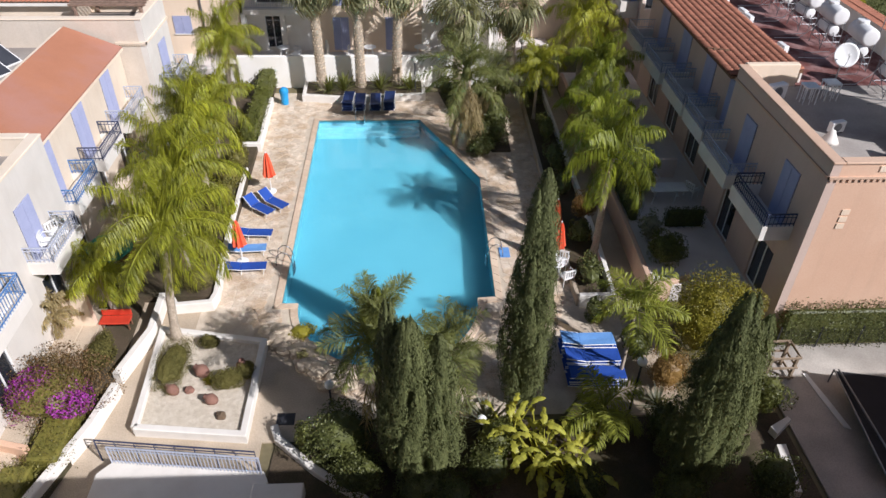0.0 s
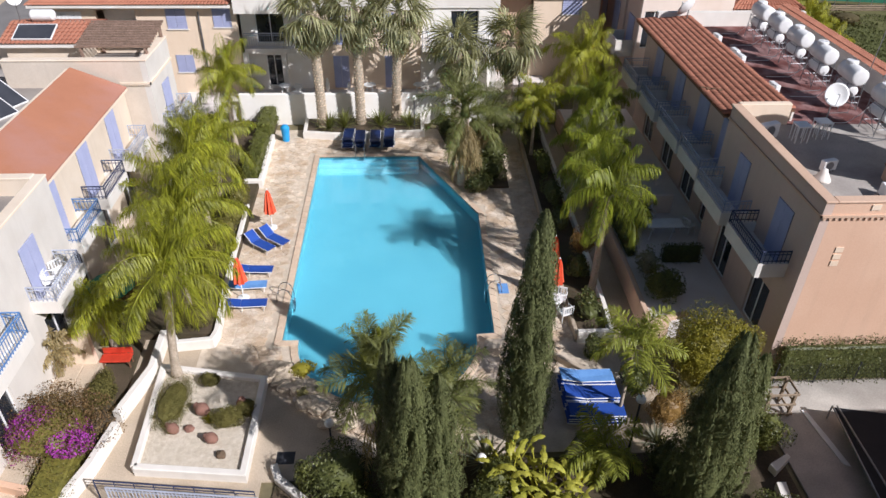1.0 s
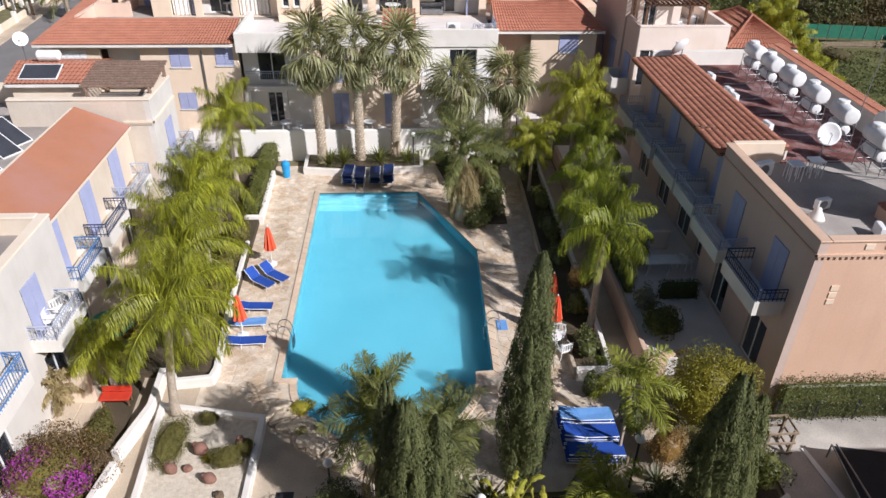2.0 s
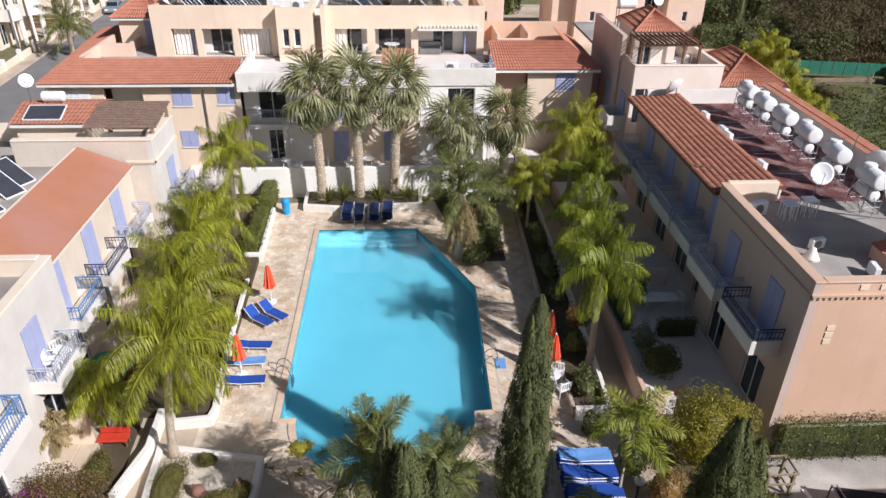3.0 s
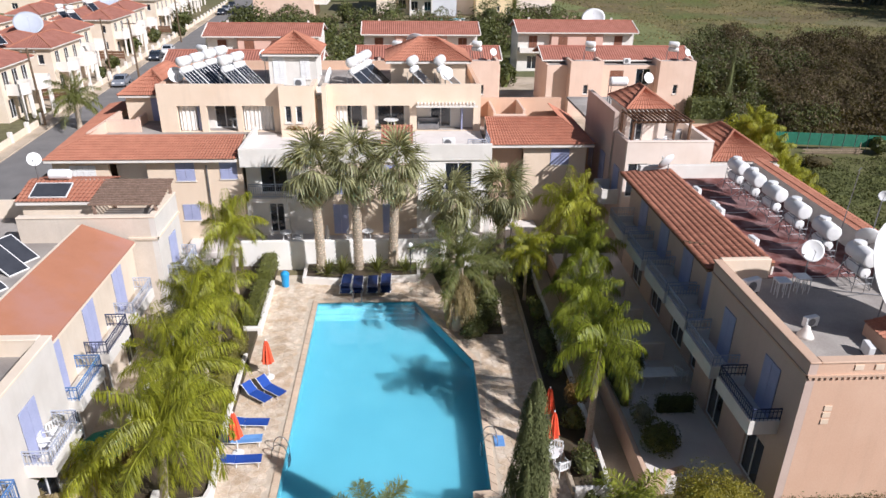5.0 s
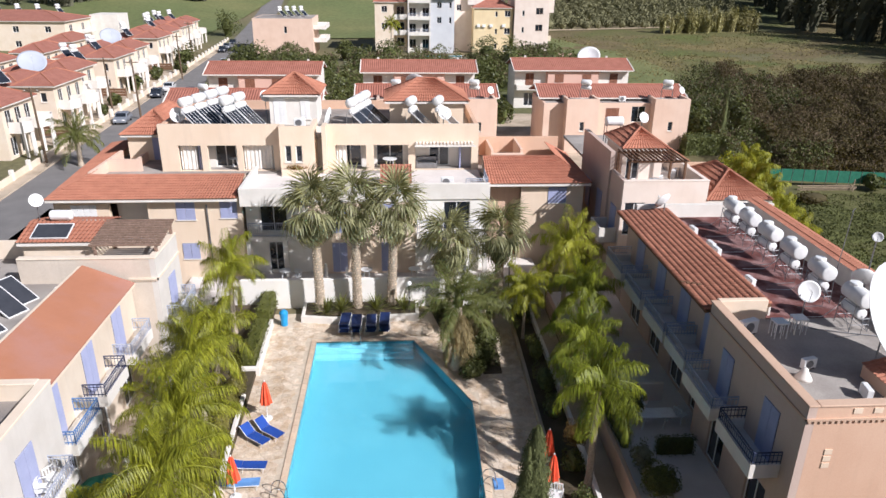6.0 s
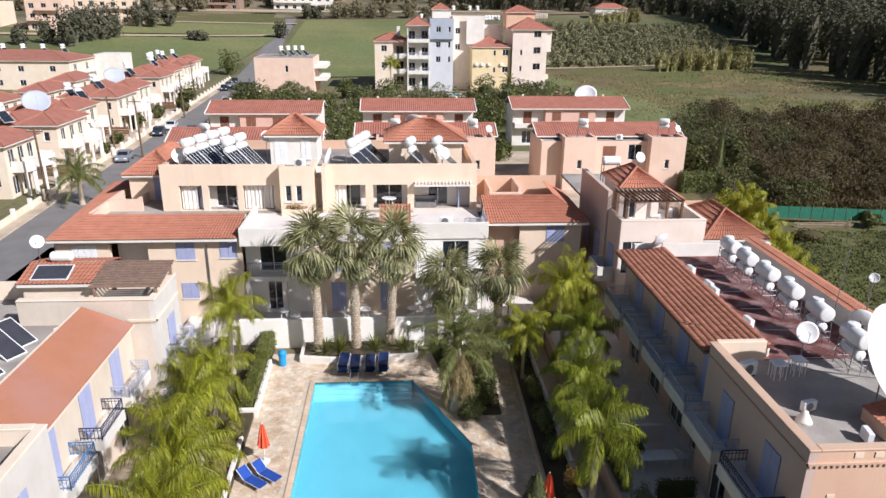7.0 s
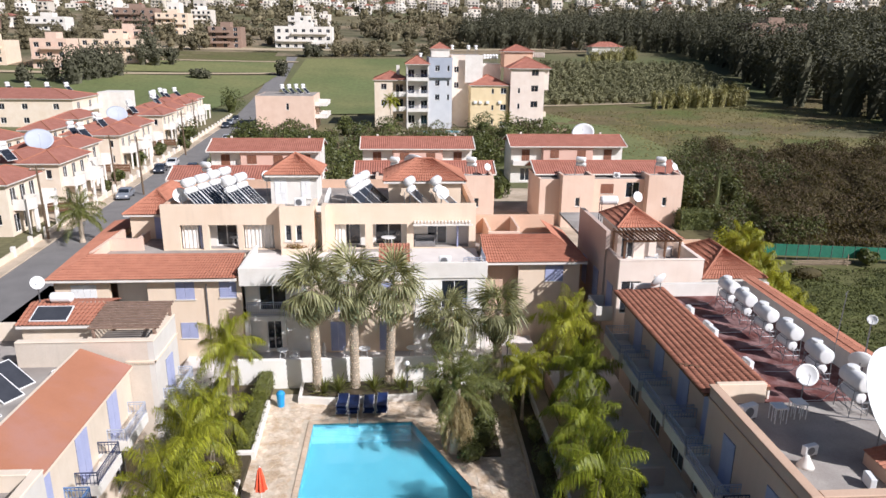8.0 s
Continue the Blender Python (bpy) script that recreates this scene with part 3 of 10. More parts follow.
def balcony(bld, axis, wall, outer, u0, u1, z, rail=None, slab_mat=None, curb=0.0, thick=0.22, h=0.95, ends=True):
    """A slab from the wall to its outer edge, with a kerb if there is one, and a railing."""
    s = Mesh()
    abox(s, axis, wall, outer, u0, u1, z - thick, z)
    if curb:
        o = 0.1 if outer > wall else -0.1
        abox(s, axis, outer - o, outer + o * 0.02, u0, u1, z, z + curb)
        for a in (u0, u1 - 0.1):
            abox(s, axis, wall, outer - o * 1.02, a, a + 0.1, z, z + curb)
    b = s.ob("balcony", slab_mat or PLASTER_WHITE, bld)
    if rail:
        o = -0.05 if outer > wall else 0.05
        line = [(wall, u0 + 0.04), (outer + o, u0 + 0.04), (outer + o, u1 - 0.04), (wall, u1 - 0.04)]
        if not ends:
            line = line[1:3]
        pts = line if axis == "x" else [(u, a) for a, u in line]
        railing(b, pts, z + curb, h - curb, material=rail)
    return b


def tiled(m, eave0, eave1, top1, top0, rib=0.21, course=0.36, amp=0.05, step=0.036, seg=4):
    """A clay-tiled slope: rounded ribs run up it and each course steps over the one below."""
    e0, e1, t1, t0 = [Vector(p) for p in (eave0, eave1, top1, top0)]
    wid, hgt = (e1 - e0).length, ((t0 + t1) / 2 - (e0 + e1) / 2).length
    nr, nc = max(2, round(wid / rib)), max(2, round(hgt / course))
    nor = (e1 - e0).cross(t0 - e0).normalized()
    if nor.z < 0:
        nor = -nor
    cols = nr * seg
    rows = []
    for c in range(nc):
        rows += [(c / nc, step), ((c + 1) / nc, 0.0)]
    n0 = len(m.v)
    for v, up in rows:
        a, b = e0 + (t0 - e0) * v, e1 + (t1 - e1) * v
        for i in range(cols + 1):
            p = a + (b - a) * (i / cols) + nor * (up + amp * abs(math.cos(math.pi * (i / seg))))
            m.v.append(tuple(p))
    w = cols + 1
    for j in range(len(rows) - 1):
        for i in range(cols):
            k = n0 + j * w + i
            m.f.append((k, k + 1, k + w + 1, k + w))
    return m


def plain_slope(m, pts, thick=0.08):
    """A roof plane of given thickness, points round it."""
    p = [Vector(q) for q in pts]
    nor = (p[1] - p[0]).cross(p[2] - p[0]).normalized()
    if nor.z < 0:
        nor = -nor
    n = len(p)
    m.add([q for q in p] + [q - nor * thick for q in p], [tuple(range(n)), tuple(range(2 * n - 1, n - 1, -1))] + [(i, n + i, n + (i + 1) % n, (i + 1) % n) for i in range(n)])
    return m


def slope_uv(o, along):
    """UV in metres: u along the eave, v up the slope."""
    me = o.data
    uv = me.uv_layers.new(name="UVMap")
    for poly in me.polygons:
        nor = poly.normal
        a = Vector((-nor.y, nor.x, 0))
        a = a.normalized() if a.length > 1e-3 else Vector(along)
        b = nor.cross(a)
        for li in poly.loop_indices:
            co = me.vertices[me.loops[li].vertex_index].co
            uv.data[li].uv = (co.dot(a), co.dot(b))
    return o


def hip_roof(bld, x0, y0, x1, y1, z, rise, over=0.35, material=None, near=False, name="roof"):
    """A hipped roof over a rectangle, with its eaves board; near: built of real ribs and courses."""
    material = material or TILE_FAR
    x0, y0, x1, y1 = x0 - over, y0 - over, x1 + over, y1 + over
    w, d = x1 - x0, y1 - y0
    k = min(w, d) / 2
    if w >= d:
        r0, r1 = (x0 + k, y0 + k, z + rise), (x1 - k, y0 + k, z + rise)
    else:
        r0, r1 = (x0 + k, y0 + k, z + rise), (x0 + k, y1 - k, z + rise)
    c = [(x0, y0, z), (x1, y0, z), (x1, y1, z), (x0, y1, z)]
    if w >= d:
        sides = [(c[0], c[1], r1, r0), (c[1], c[2], r1, r1), (c[2], c[3], r0, r1), (c[3], c[0], r0, r0)]
    else:
        sides = [(c[0], c[1], r0, r0), (c[1], c[2], r1, r0), (c[2], c[3], r1, r1), (c[3], c[0], r0, r1)]
    for a, b, t1, t0 in sides:
        m = Mesh()
        if near:
            o = tiled(m, a, b, t1, t0).ob("roof_slope", TILE, bld, fix=False)
        else:
            m.add([a, b, t1, t0] if t1 != t0 else [a, b, t1], [(0, 1, 2, 3)] if t1 != t0 else [(0, 1, 2)])
            o = slope_uv(m.ob("roof_slope", material, bld), (1, 0, 0))
    e = Mesh().box(x0 + 0.04, y0 + 0.04, z - 0.16, x1 - 0.04, y1 - 0.04, z - 0.02)
    e.ob("fascia", PLASTER_WHITE, bld)
    for a, b in [(c[0], r0), (c[3], r0 if w >= d else r1), (c[1], r1 if w >= d else r0), (c[2], r1), (r0, r1)]:
        if (Vector(a) - Vector(b)).length > 0.1:
            Mesh().tube(Vector(a) + Vector((0, 0, 0.04)), Vector(b) + Vector((0, 0, 0.04)), 0.09, n=6).ob("ridge", TILE, bld)


# ---- side house on the shaded side ----
RX, RMX = 13.45, 14.15           # outer faces of its near part and of its tiled part
RY0, RY1, RY2 = 18.75, 26.4, 39.85
RB = thing("apartment_building", "two-storey peach apartment building with a tiled edge and roof terrace", "building")
RZ1, RROOF, RPAR = 4.15, 6.7, 7.55
shut_near = [(20.15, 21.25, RZ1 + 0.02, 6.3), (23.75, 24.75, RZ1 + 0.02, 6.3)]
low_near = [(20.0, 21.4, 0.9, 3.0), (23.4, 24.8, 0.9, 3.0)]
_m = cut_wall(Mesh(), "x", RX, 0.3, RY0, RY1, -0.05, RPAR, shut_near + low_near)
_m.ob("wall", PLASTER_ROSE, RB)
for u0, u1, z0, z1 in shut_near:
    window(RB, "x", RX, -1, u0, u1, z0, z1, "shut", SHUTTER)
for u0, u1, z0, z1 in low_near:
    window(RB, "x", RX, -1, u0, u1, z0, z1, "glass")
shut_mid = [(c - 0.6, c + 0.6, RZ1 + 0.02, 6.3) for c in (27.6, 30.5, 33.8, 37.2)]
low_mid = [(c - 0.8, c + 0.8, 0.9, 3.0) for c in (27.6, 30.4, 33.6, 37.0)]
_m = cut_wall(Mesh(), "x", RMX, 0.3, RY1, RY2, -0.05, 7.0, shut_mid + low_mid)
_m.ob("wall", PLASTER_ROSE, RB)
for u0, u1, z0, z1 in shut_mid:
    window(RB, "x", RMX, -1, u0, u1, z0, z1, "shut", SHUTTER)
for u0, u1, z0, z1 in low_mid:
    window(RB, "x", RMX, -1, u0, u1, z0, z1, "glass")
# gable to the drive, back and end walls
_m = cut_wall(Mesh(), "y", RY0, 0.3, RX + 0.302, 23.0, -0.05, RPAR, ())
_m.ob("wall", PLASTER_PEACH, RB, label="sunlit peach gable wall")
for dz in (0, 0.28, 0.56):
    Mesh().box(14.35 + dz * 0.0, RY0 - 0.03, 5.05 + dz, 14.62, RY0 - 0.002, 5.25 + dz).ob("relief_tile", PLASTER_SAND, RB)
for u in (15.0, 15.7):
    Mesh().box(u, RY0 - 0.03, 7.25, u + 0.3, RY0 - 0.002, 7.45).ob("relief_tile", PLASTER_SAND, RB)
Mesh().box(23.0, RY0, -0.05, 23.3, RY2, 7.0).ob("wall", PLASTER_PEACH, RB)
Mesh().box(RMX + 0.3, RY2 - 0.3, -0.05, 23.0, RY2, 7.5).ob("wall", PLASTER_WHITE, RB, label="white end wall of the roof terrace")
# cornice of little blocks under the near parapet
_m = Mesh()
_m.box(RX - 0.06, RY0 - 0.06, 7.0, RX - 0.002, RY1, 7.08).box(RX - 0.06, RY0 - 0.06, 7.0, 23.0, RY0 - 0.002, 7.08)
_m.ob("cornice", PLASTER_TAN, RB)
for i in range(46):
    x = RX + 0.05 + i * 0.2
    Mesh().box(x, RY0 - 0.05, 6.9, x + 0.1, RY0 - 0.003, 6.985).ob("dentil", PLASTER_TAN, RB)
# cap of the parapet, and the stub wall that closes the tiles
_m = Mesh().soft_box(RX - 0.05, RY0 - 0.05, RPAR, RX + 0.36, RY1 + 0.1, RPAR + 0.06, 0.02).soft_box(RX + 0.36, RY0 - 0.05, RPAR, 23.2, RY0 + 0.33, RPAR + 0.06, 0.02)
_m.ob("coping", PLASTER_TAN, RB)
_m = Mesh().soft_box(RX + 0.31, RY1 - 0.02, RROOF, 15.95, RY1 + 0.28, 7.62, 0.03)
_m.ob("parapet", PLASTER_SAND, RB, label="sunlit sand-coloured parapet stub")
Mesh().box(RX + 0.3, RY0 + 0.3, RROOF - 0.2, 22.99, RY1 - 0.03, RROOF).ob("roof_deck", ROOF_DECK, RB)
Mesh().box(RMX + 0.3, RY1 - 0.03, RROOF - 0.2, 22.99, RY2 - 0.3, RROOF + 0.004).ob("roof_deck", ROOF_DECK_RED, RB, label="worn dull red roof terrace")
Mesh().box(RX + 0.31, RY0 + 0.31, 3.75, 22.99, RY2 - 0.31, 3.95).ob("floor_slab", CONCRETE, RB)
# tiled edges: low slope over the balconies, and the strip on the far side
_m = Mesh()
plain_slope(_m, [(13.35, RY1 + 0.3, 6.98), (13.35, RY2, 6.98), (16.3, RY2, 7.22), (16.3, RY1 + 0.3, 7.22)], 0.1)
_m.ob("roof_board", WOOD_DARK, RB)
_m = Mesh().box(16.2, RY1 + 0.3, RROOF, 16.29, RY2 - 0.3, 7.12)
_m.ob("upstand", PLASTER_WHITE, RB)
_m = tiled(Mesh(), (21.15, RY2 - 0.3, 7.78), (21.15, RY0 + 4.0, 7.78), (21.8, RY0 + 4.0, 7.93), (21.8, RY2 - 0.3, 7.93))
tiled(_m, (23.5, RY0 + 4.0, 7.0), (23.5, RY2 - 0.3, 7.0), (21.8, RY2 - 0.3, 7.93), (21.8, RY0 + 4.0, 7.93))
_m.ob("roof_strip", TILE, RB, fix=False, label="sunlit terracotta tiled strip")
Mesh().box(21.3, RY0 + 4.0, RROOF, 21.55, RY2 - 0.3, 7.76).ob("parapet", PLASTER_WHITE, RB)
# a course of broken tiles
_m = Mesh()
for k, (x, y, w) in enumerate(((13.42, 29.5, 0.16), (13.62, 29.36, 0.2), (13.84, 29.22, 0.18), (14.05, 29.1, 0.14))):
    _m.soft_box(x - 0.12, y - w / 2, 7.05 + 0.08 * (x - 13.35), x + 0.1, y + w / 2, 7.125 + 0.08 * (x - 13.35), 0.02)
_m.ob("broken_tile", WOOD_DARK, RB, label="dark broken tiles with a gap between them")
# balconies
for u0, u1, wx, ox, rl in ((19.5, 22.3, RX, 12.35, RAIL_DARK), (22.9, 25.75, RX, 12.35, RAIL_GREY), (26.45, 28.85, RMX, 12.65, RAIL_GREY), (29.1, 32.0, RMX, 12.65, RAIL_GREY),
                           (32.6, 35.3, RMX, 12.65, RAIL_GREY), (35.9, 38.9, RMX, 12.65, RAIL_GREY)):
    balcony(RB, "x", wx, ox, u0, u1, RZ1, rl, PLASTER_WHITE, curb=0.45, thick=0.14)
# ---- side house on the sunlit side ----
LB = thing("apartment_building", "two-storey cream apartment building with red painted roof and lilac shutters", "building")
LZ1 = 3.45
LNX, LMX, LFX = -12.64, -13.3, -12.0
sh = [(c - 0.55, c + 0.55, LZ1, LZ1 + 2.15) for c in (16.0, 20.2)]
_m = cut_wall(Mesh(), "x", LNX - 0.3, 0.3, 9.0, 22.7, -0.05, 6.75, sh + [(c - 0.7, c + 0.7, 0.6, 2.7) for c in (16.0, 20.3)])
_m.ob("wall", PLASTER_LIME, LB, label="sunlit off-white plaster wall")
for u0, u1, z0, z1 in sh:
    window(LB, "x", LNX, 1, u0, u1, z0, z1, "shut")
for c in (16.0, 20.3):
    window(LB, "x", LNX, 1, c - 0.7, c + 0.7, 0.6, 2.7, "glass")
sh = [(c - 0.55, c + 0.55, LZ1, LZ1 + 2.3) for c in (23.7, 27.0, 30.3)]
lo = [(c - 0.7, c + 0.7, 0.6, 2.7) for c in (23.9, 27.2, 30.4)]
_m = cut_wall(Mesh(), "x", LMX - 0.3, 0.3, 22.7, 32.6, -0.05, 6.1, sh + lo)
_m.ob("wall", PLASTER_OAT, LB, label="sunlit cream plaster wall")
for u0, u1, z0, z1 in sh:
    window(LB, "x", LMX, 1, u0, u1, z0, z1, "shut")
for u0, u1, z0, z1 in lo:
    window(LB, "x", LMX, 1, u0, u1, z0, z1, "glass")
Mesh().box(-24.0, 22.4, -0.05, LNX - 0.302, 22.7, 6.75).ob("wall", PLASTER_CREAM, LB)
Mesh().box(-24.0, 9.0, -0.05, -23.7, 22.39, 6.75).ob("wall", PLASTER_CREAM, LB)
Mesh().box(-23.69, 9.0, -0.05, LNX - 0.302, 9.3, 6.75).ob("wall", PLASTER_CREAM, LB)
Mesh().box(-24.0, 22.71, -0.05, -23.7, 36.2, 6.2).ob("wall", PLASTER_CREAM, LB)
_m = Mesh().soft_box(LNX - 0.36, 9.0, 6.75, LNX + 0.05, 22.7, 6.82, 0.02).soft_box(-24.0, 22.38, 6.75, LNX - 0.37, 22.75, 6.82, 0.02)
_m.ob("coping", PLASTER_CREAM, LB)
Mesh().box(-23.69, 9.31, 5.9, LNX - 0.31, 22.39, 6.1).ob("roof_deck", ROOF_DECK, LB)
# red painted slope
_m = plain_slope(Mesh(), [(-13.05, 22.75, 6.12), (-13.05, 32.45, 6.12), (-15.4, 32.45, 7.1), (-15.4, 22.75, 7.1)], 0.12)
_m.ob("roof", ROOF_PAINT, LB, label="smooth terracotta-painted roof slope")
Mesh().box(-13.6, 22.72, 5.95, -13.06, 32.5, 6.05).ob("fascia", PLASTER_CREAM, LB)
_m = Mesh().box(-15.6, 22.72, 5.9, -15.42, 32.45, 7.04)
_m.ob("upstand", PLASTER_CREAM, LB)
Mesh().box(-23.69, 22.72, 5.8, -15.61, 36.0, 6.0).ob("roof_deck", ROOF_DECK, LB, label="pale screeded flat roof")
# far part with the roof terrace
sh = [(34.1, 35.2, LZ1, LZ1 + 2.15)]
_m = cut_wall(Mesh(), "x", LFX - 0.3, 0.3, 32.7, 36.2, -0.05, 7.3, sh + [(33.6, 35.2, 0.7, 2.8)])
_m.ob("wall", PLASTER_LIME, LB, label="bright white plaster wall")
window(LB, "x", LFX, 1, 34.1, 35.2, LZ1, LZ1 + 2.15, "shut")
window(LB, "x", LFX, 1, 33.6, 35.2, 0.7, 2.8, "glass")
Mesh().box(-18.6, 32.7, -0.05, LFX - 0.302, 33.0, 7.3).ob("wall", PLASTER_WORN, LB, label="cream wall under the roof terrace")
Mesh().box(-23.69, 36.0, -0.05, LFX - 0.302, 36.2, 7.0).ob("wall", PLASTER_CREAM, LB)
_m = Mesh().box(-13.4, 32.62, 6.16, LFX + 0.06, 32.695, 6.26).box(LFX + 0.002, 32.62, 6.16, LFX + 0.06, 36.2, 6.26)
_m.ob("cornice", PLASTER_CREAM, LB)
for i in range(12):
    x = -13.3 + i * 0.11
    Mesh().box(x, 32.64, 6.08, x + 0.055, 32.697, 6.155).ob("dentil", PLASTER_CREAM, LB)
_m = Mesh().soft_box(-18.6, 32.66, 7.3, LFX + 0.04, 33.05, 7.36, 0.02).soft_box(LFX - 0.36, 33.05, 7.3, LFX + 0.04, 36.2, 7.36, 0.02)
_m.ob("coping", PLASTER_CREAM, LB)
Mesh().box(-18.5, 33.01, 6.4, LFX - 0.31, 35.99, 6.55).ob("roof_deck", ROOF_DECK, LB, label="pale tiled roof terrace floor")
# stair room with tiles behind the terrace
Mesh().box(-19.1, 34.4, 6.0, -15.5, 37.4, 7.6).ob("wall", PLASTER_CREAM, LB)
_m = tiled(Mesh(), (-19.2, 34.05, 7.63), (-15.5, 34.05, 7.63), (-15.2, 36.1, 8.1), (-19.3, 36.1, 8.1))
tiled(_m, (-15.2, 37.8, 7.65), (-19.3, 37.8, 7.65), (-19.3, 36.1, 8.1), (-15.2, 36.1, 8.1))
_m.ob("roof", TILE, LB, fix=False, label="terracotta tiled roof of the stair room")
Mesh().box(-19.2, 34.08, 7.46, -15.5, 34.22, 7.6).ob("fascia", PLASTER_WHITE, LB)
# balconies
for u0, u1, wx, ox, rl, hh in ((14.4, 17.75, LNX, -12.0, RAIL_BLUE, 1.2), (19.25, 21.5, LNX, -11.72, RAIL_GREY, 0.95), (22.8, 25.1, LMX, -12.25, RAIL_BLUE, 0.95), (26.0, 28.4, LMX, -12.35, RAIL_DARK, 0.95),
                               (29.35, 32.0, LMX, -12.4, RAIL_GREY, 0.95), (33.3, 35.9, LFX, -11.2, RAIL_GREY, 0.95)):
    balcony(LB, "x", wx, ox, u0, u1, LZ1 - 0.02, rl, PLASTER_WHITE, curb=0.36, thick=0.14, h=hh)

# ---- centre house ----
CB = thing("apartment_building", "three-storey sand-coloured apartment building with terraces and tiled wings", "building")
CY, CW = 49.85, 44.05
Z2, ZP = 6.85, 10.25
# top storey: parapet band on pillars, deep verandas behind
_m = cut_wall(Mesh(), "y", CY, 0.3, -16.85, -8.3, Z2 - 0.3, ZP, [(-15.6, -14.0, Z2 + 0.05, 8.75), (-13.55, -11.5, Z2 + 0.05, 8.75), (-11.1, -8.9, Z2 + 0.05, 8.75)])
_m.ob("wall", PLASTER_SAND, CB)
_m = cut_wall(Mesh(), "y", CY - 0.9, 0.3, -8.3, -5.9, Z2 - 0.3, ZP + 0.05, [(-7.95, -7.5, 7.75, 8.95), (-7.2, -6.75, 7.75, 8.95)])
_m.ob("wall", PLASTER_SAND, CB)
for u in (-7.95, -7.2):
    window(CB, "y", CY - 0.9, -1, u, u + 0.45, 7.75, 8.95, "glass")
Mesh().box(-8.3, CY - 0.6, Z2 - 0.3, -8.0, CY, ZP + 0.05).ob("wall", PLASTER_SAND, CB)
Mesh().box(-5.35, CY - 0.8, Z2 - 0.3, -5.05, CY + 0.3, ZP + 0.05).ob("wall", PLASTER_SAND, CB)
Mesh().box(-6.2, CY - 0.598, Z2 - 0.3, -5.9, CY + 2.0, ZP).ob("wall", PLASTER_SAND, CB)
_m = cut_wall(Mesh(), "y", CY, 0.3, -5.04, 5.85, Z2 - 0.3, ZP, [(-4.5, -2.3, Z2 + 0.05, 8.75), (-1.75, 0.75, Z2 + 0.05, 8.75), (1.25, 5.35, Z2 + 0.05, 8.75)])
_m.ob("wall", PLASTER_SAND, CB)
_m = cut_wall(Mesh(), "y", CY + 1.1, 0.25, -16.5, 5.6, Z2 - 0.3, ZP - 0.4, [(-15.7, -14.2, Z2 + 0.05, 8.6), (-13.3, -11.8, Z2 + 0.05, 8.6), (-10.9, -9.2, Z2 + 0.05, 8.6), (-4.3, -2.7, Z2 + 0.05, 8.9), (-1.6, 0.4, Z2 + 0.05, 8.9), (2.3, 3.8, Z2 + 0.05, 8.9)])
_m.ob("wall", PLASTER_WHITE, CB, label="white veranda back wall")
for u0, u1 in ((-4.3, -2.7), (-1.6, 0.4), (2.3, 3.8), (-13.3, -11.8)):
    window(CB, "y", CY + 1.1, -1, u0, u1, Z2 + 0.05, 8.6 if u0 < -5 else 8.9, "glass", name="patio_door")
for u0, u1 in ((-15.7, -14.2), (-10.9, -9.2)):
    window(CB, "y", CY + 1.1, -1, u0, u1, Z2 + 0.05, 8.6, "shut", SHUTTER_WHITE, name="patio_door")
Mesh().box(-14.3, CY + 0.32, Z2, -14.2, CY + 1.05, 8.7).ob("shutter", SHUTTER, CB, label="folded lilac shutter leaf")
Mesh().box(4.5, CY + 0.32, Z2, 4.6, CY + 1.05, 8.7).ob("shutter", SHUTTER, CB, label="folded lilac shutter leaf")
for x0, x1 in ((-16.85, -16.55), (5.55, 5.85)):
    Mesh().box(x0, CY + 0.31, Z2 - 0.3, x1, 60.0, ZP - 0.1).ob("wall", PLASTER_PEACH, CB)
Mesh().box(-16.54, 59.7, -0.05, 5.54, 60.0, ZP - 0.1).ob("wall", PLASTER_PEACH, CB)
Mesh().box(-16.54, CY + 0.31, 9.2, 5.54, 59.69, 9.45).ob("roof_deck", ROOF_DECK, CB)
Mesh().box(-21.0, 46.95, Z2 - 0.25, -10.21, 59.69, Z2 + 0.02).ob("floor_slab", ROOF_DECK, CB)
Mesh().box(-10.2, 49.0, Z2 - 0.25, 6.0, 59.69, Z2 + 0.02).ob("floor_slab", ROOF_DECK, CB)
Mesh().box(6.01, 47.71, Z2 - 0.25, 12.69, 54.19, Z2 - 0.01).ob("floor_slab", ROOF_DECK, CB)
Mesh().box(-22.0, 45.9, 3.75, 6.0, 59.69, 3.95).ob("floor_slab", CONCRETE, CB)
# drawn white curtains in the verandas
for u0, u1 in ((-15.55, -14.4), (-11.05, -9.0), (-4.45, -3.7)):
    _m = Mesh()
    n_ = int((u1 - u0) / 0.05)
    for i in range(n_ + 1):
        u = u0 + (u1 - u0) * i / n_
        d = CY + 0.4 + 0.04 * math.sin(i * 1.1) + 0.02 * math.sin(i * 2.7)
        _m.v += [(u, d, Z2 + 0.06), (u, d, 8.7), (u, d + 0.01, Z2 + 0.06), (u, d + 0.01, 8.7)]
    _m.f = [f for i in range(n_) for f in ((4 * i, 4 * i + 4, 4 * i + 5, 4 * i + 1), (4 * i + 2, 4 * i + 3, 4 * i + 7, 4 * i + 6))]
    _m.ob("curtain", CURTAIN, CB, fix=False, label="drawn white veranda curtain")
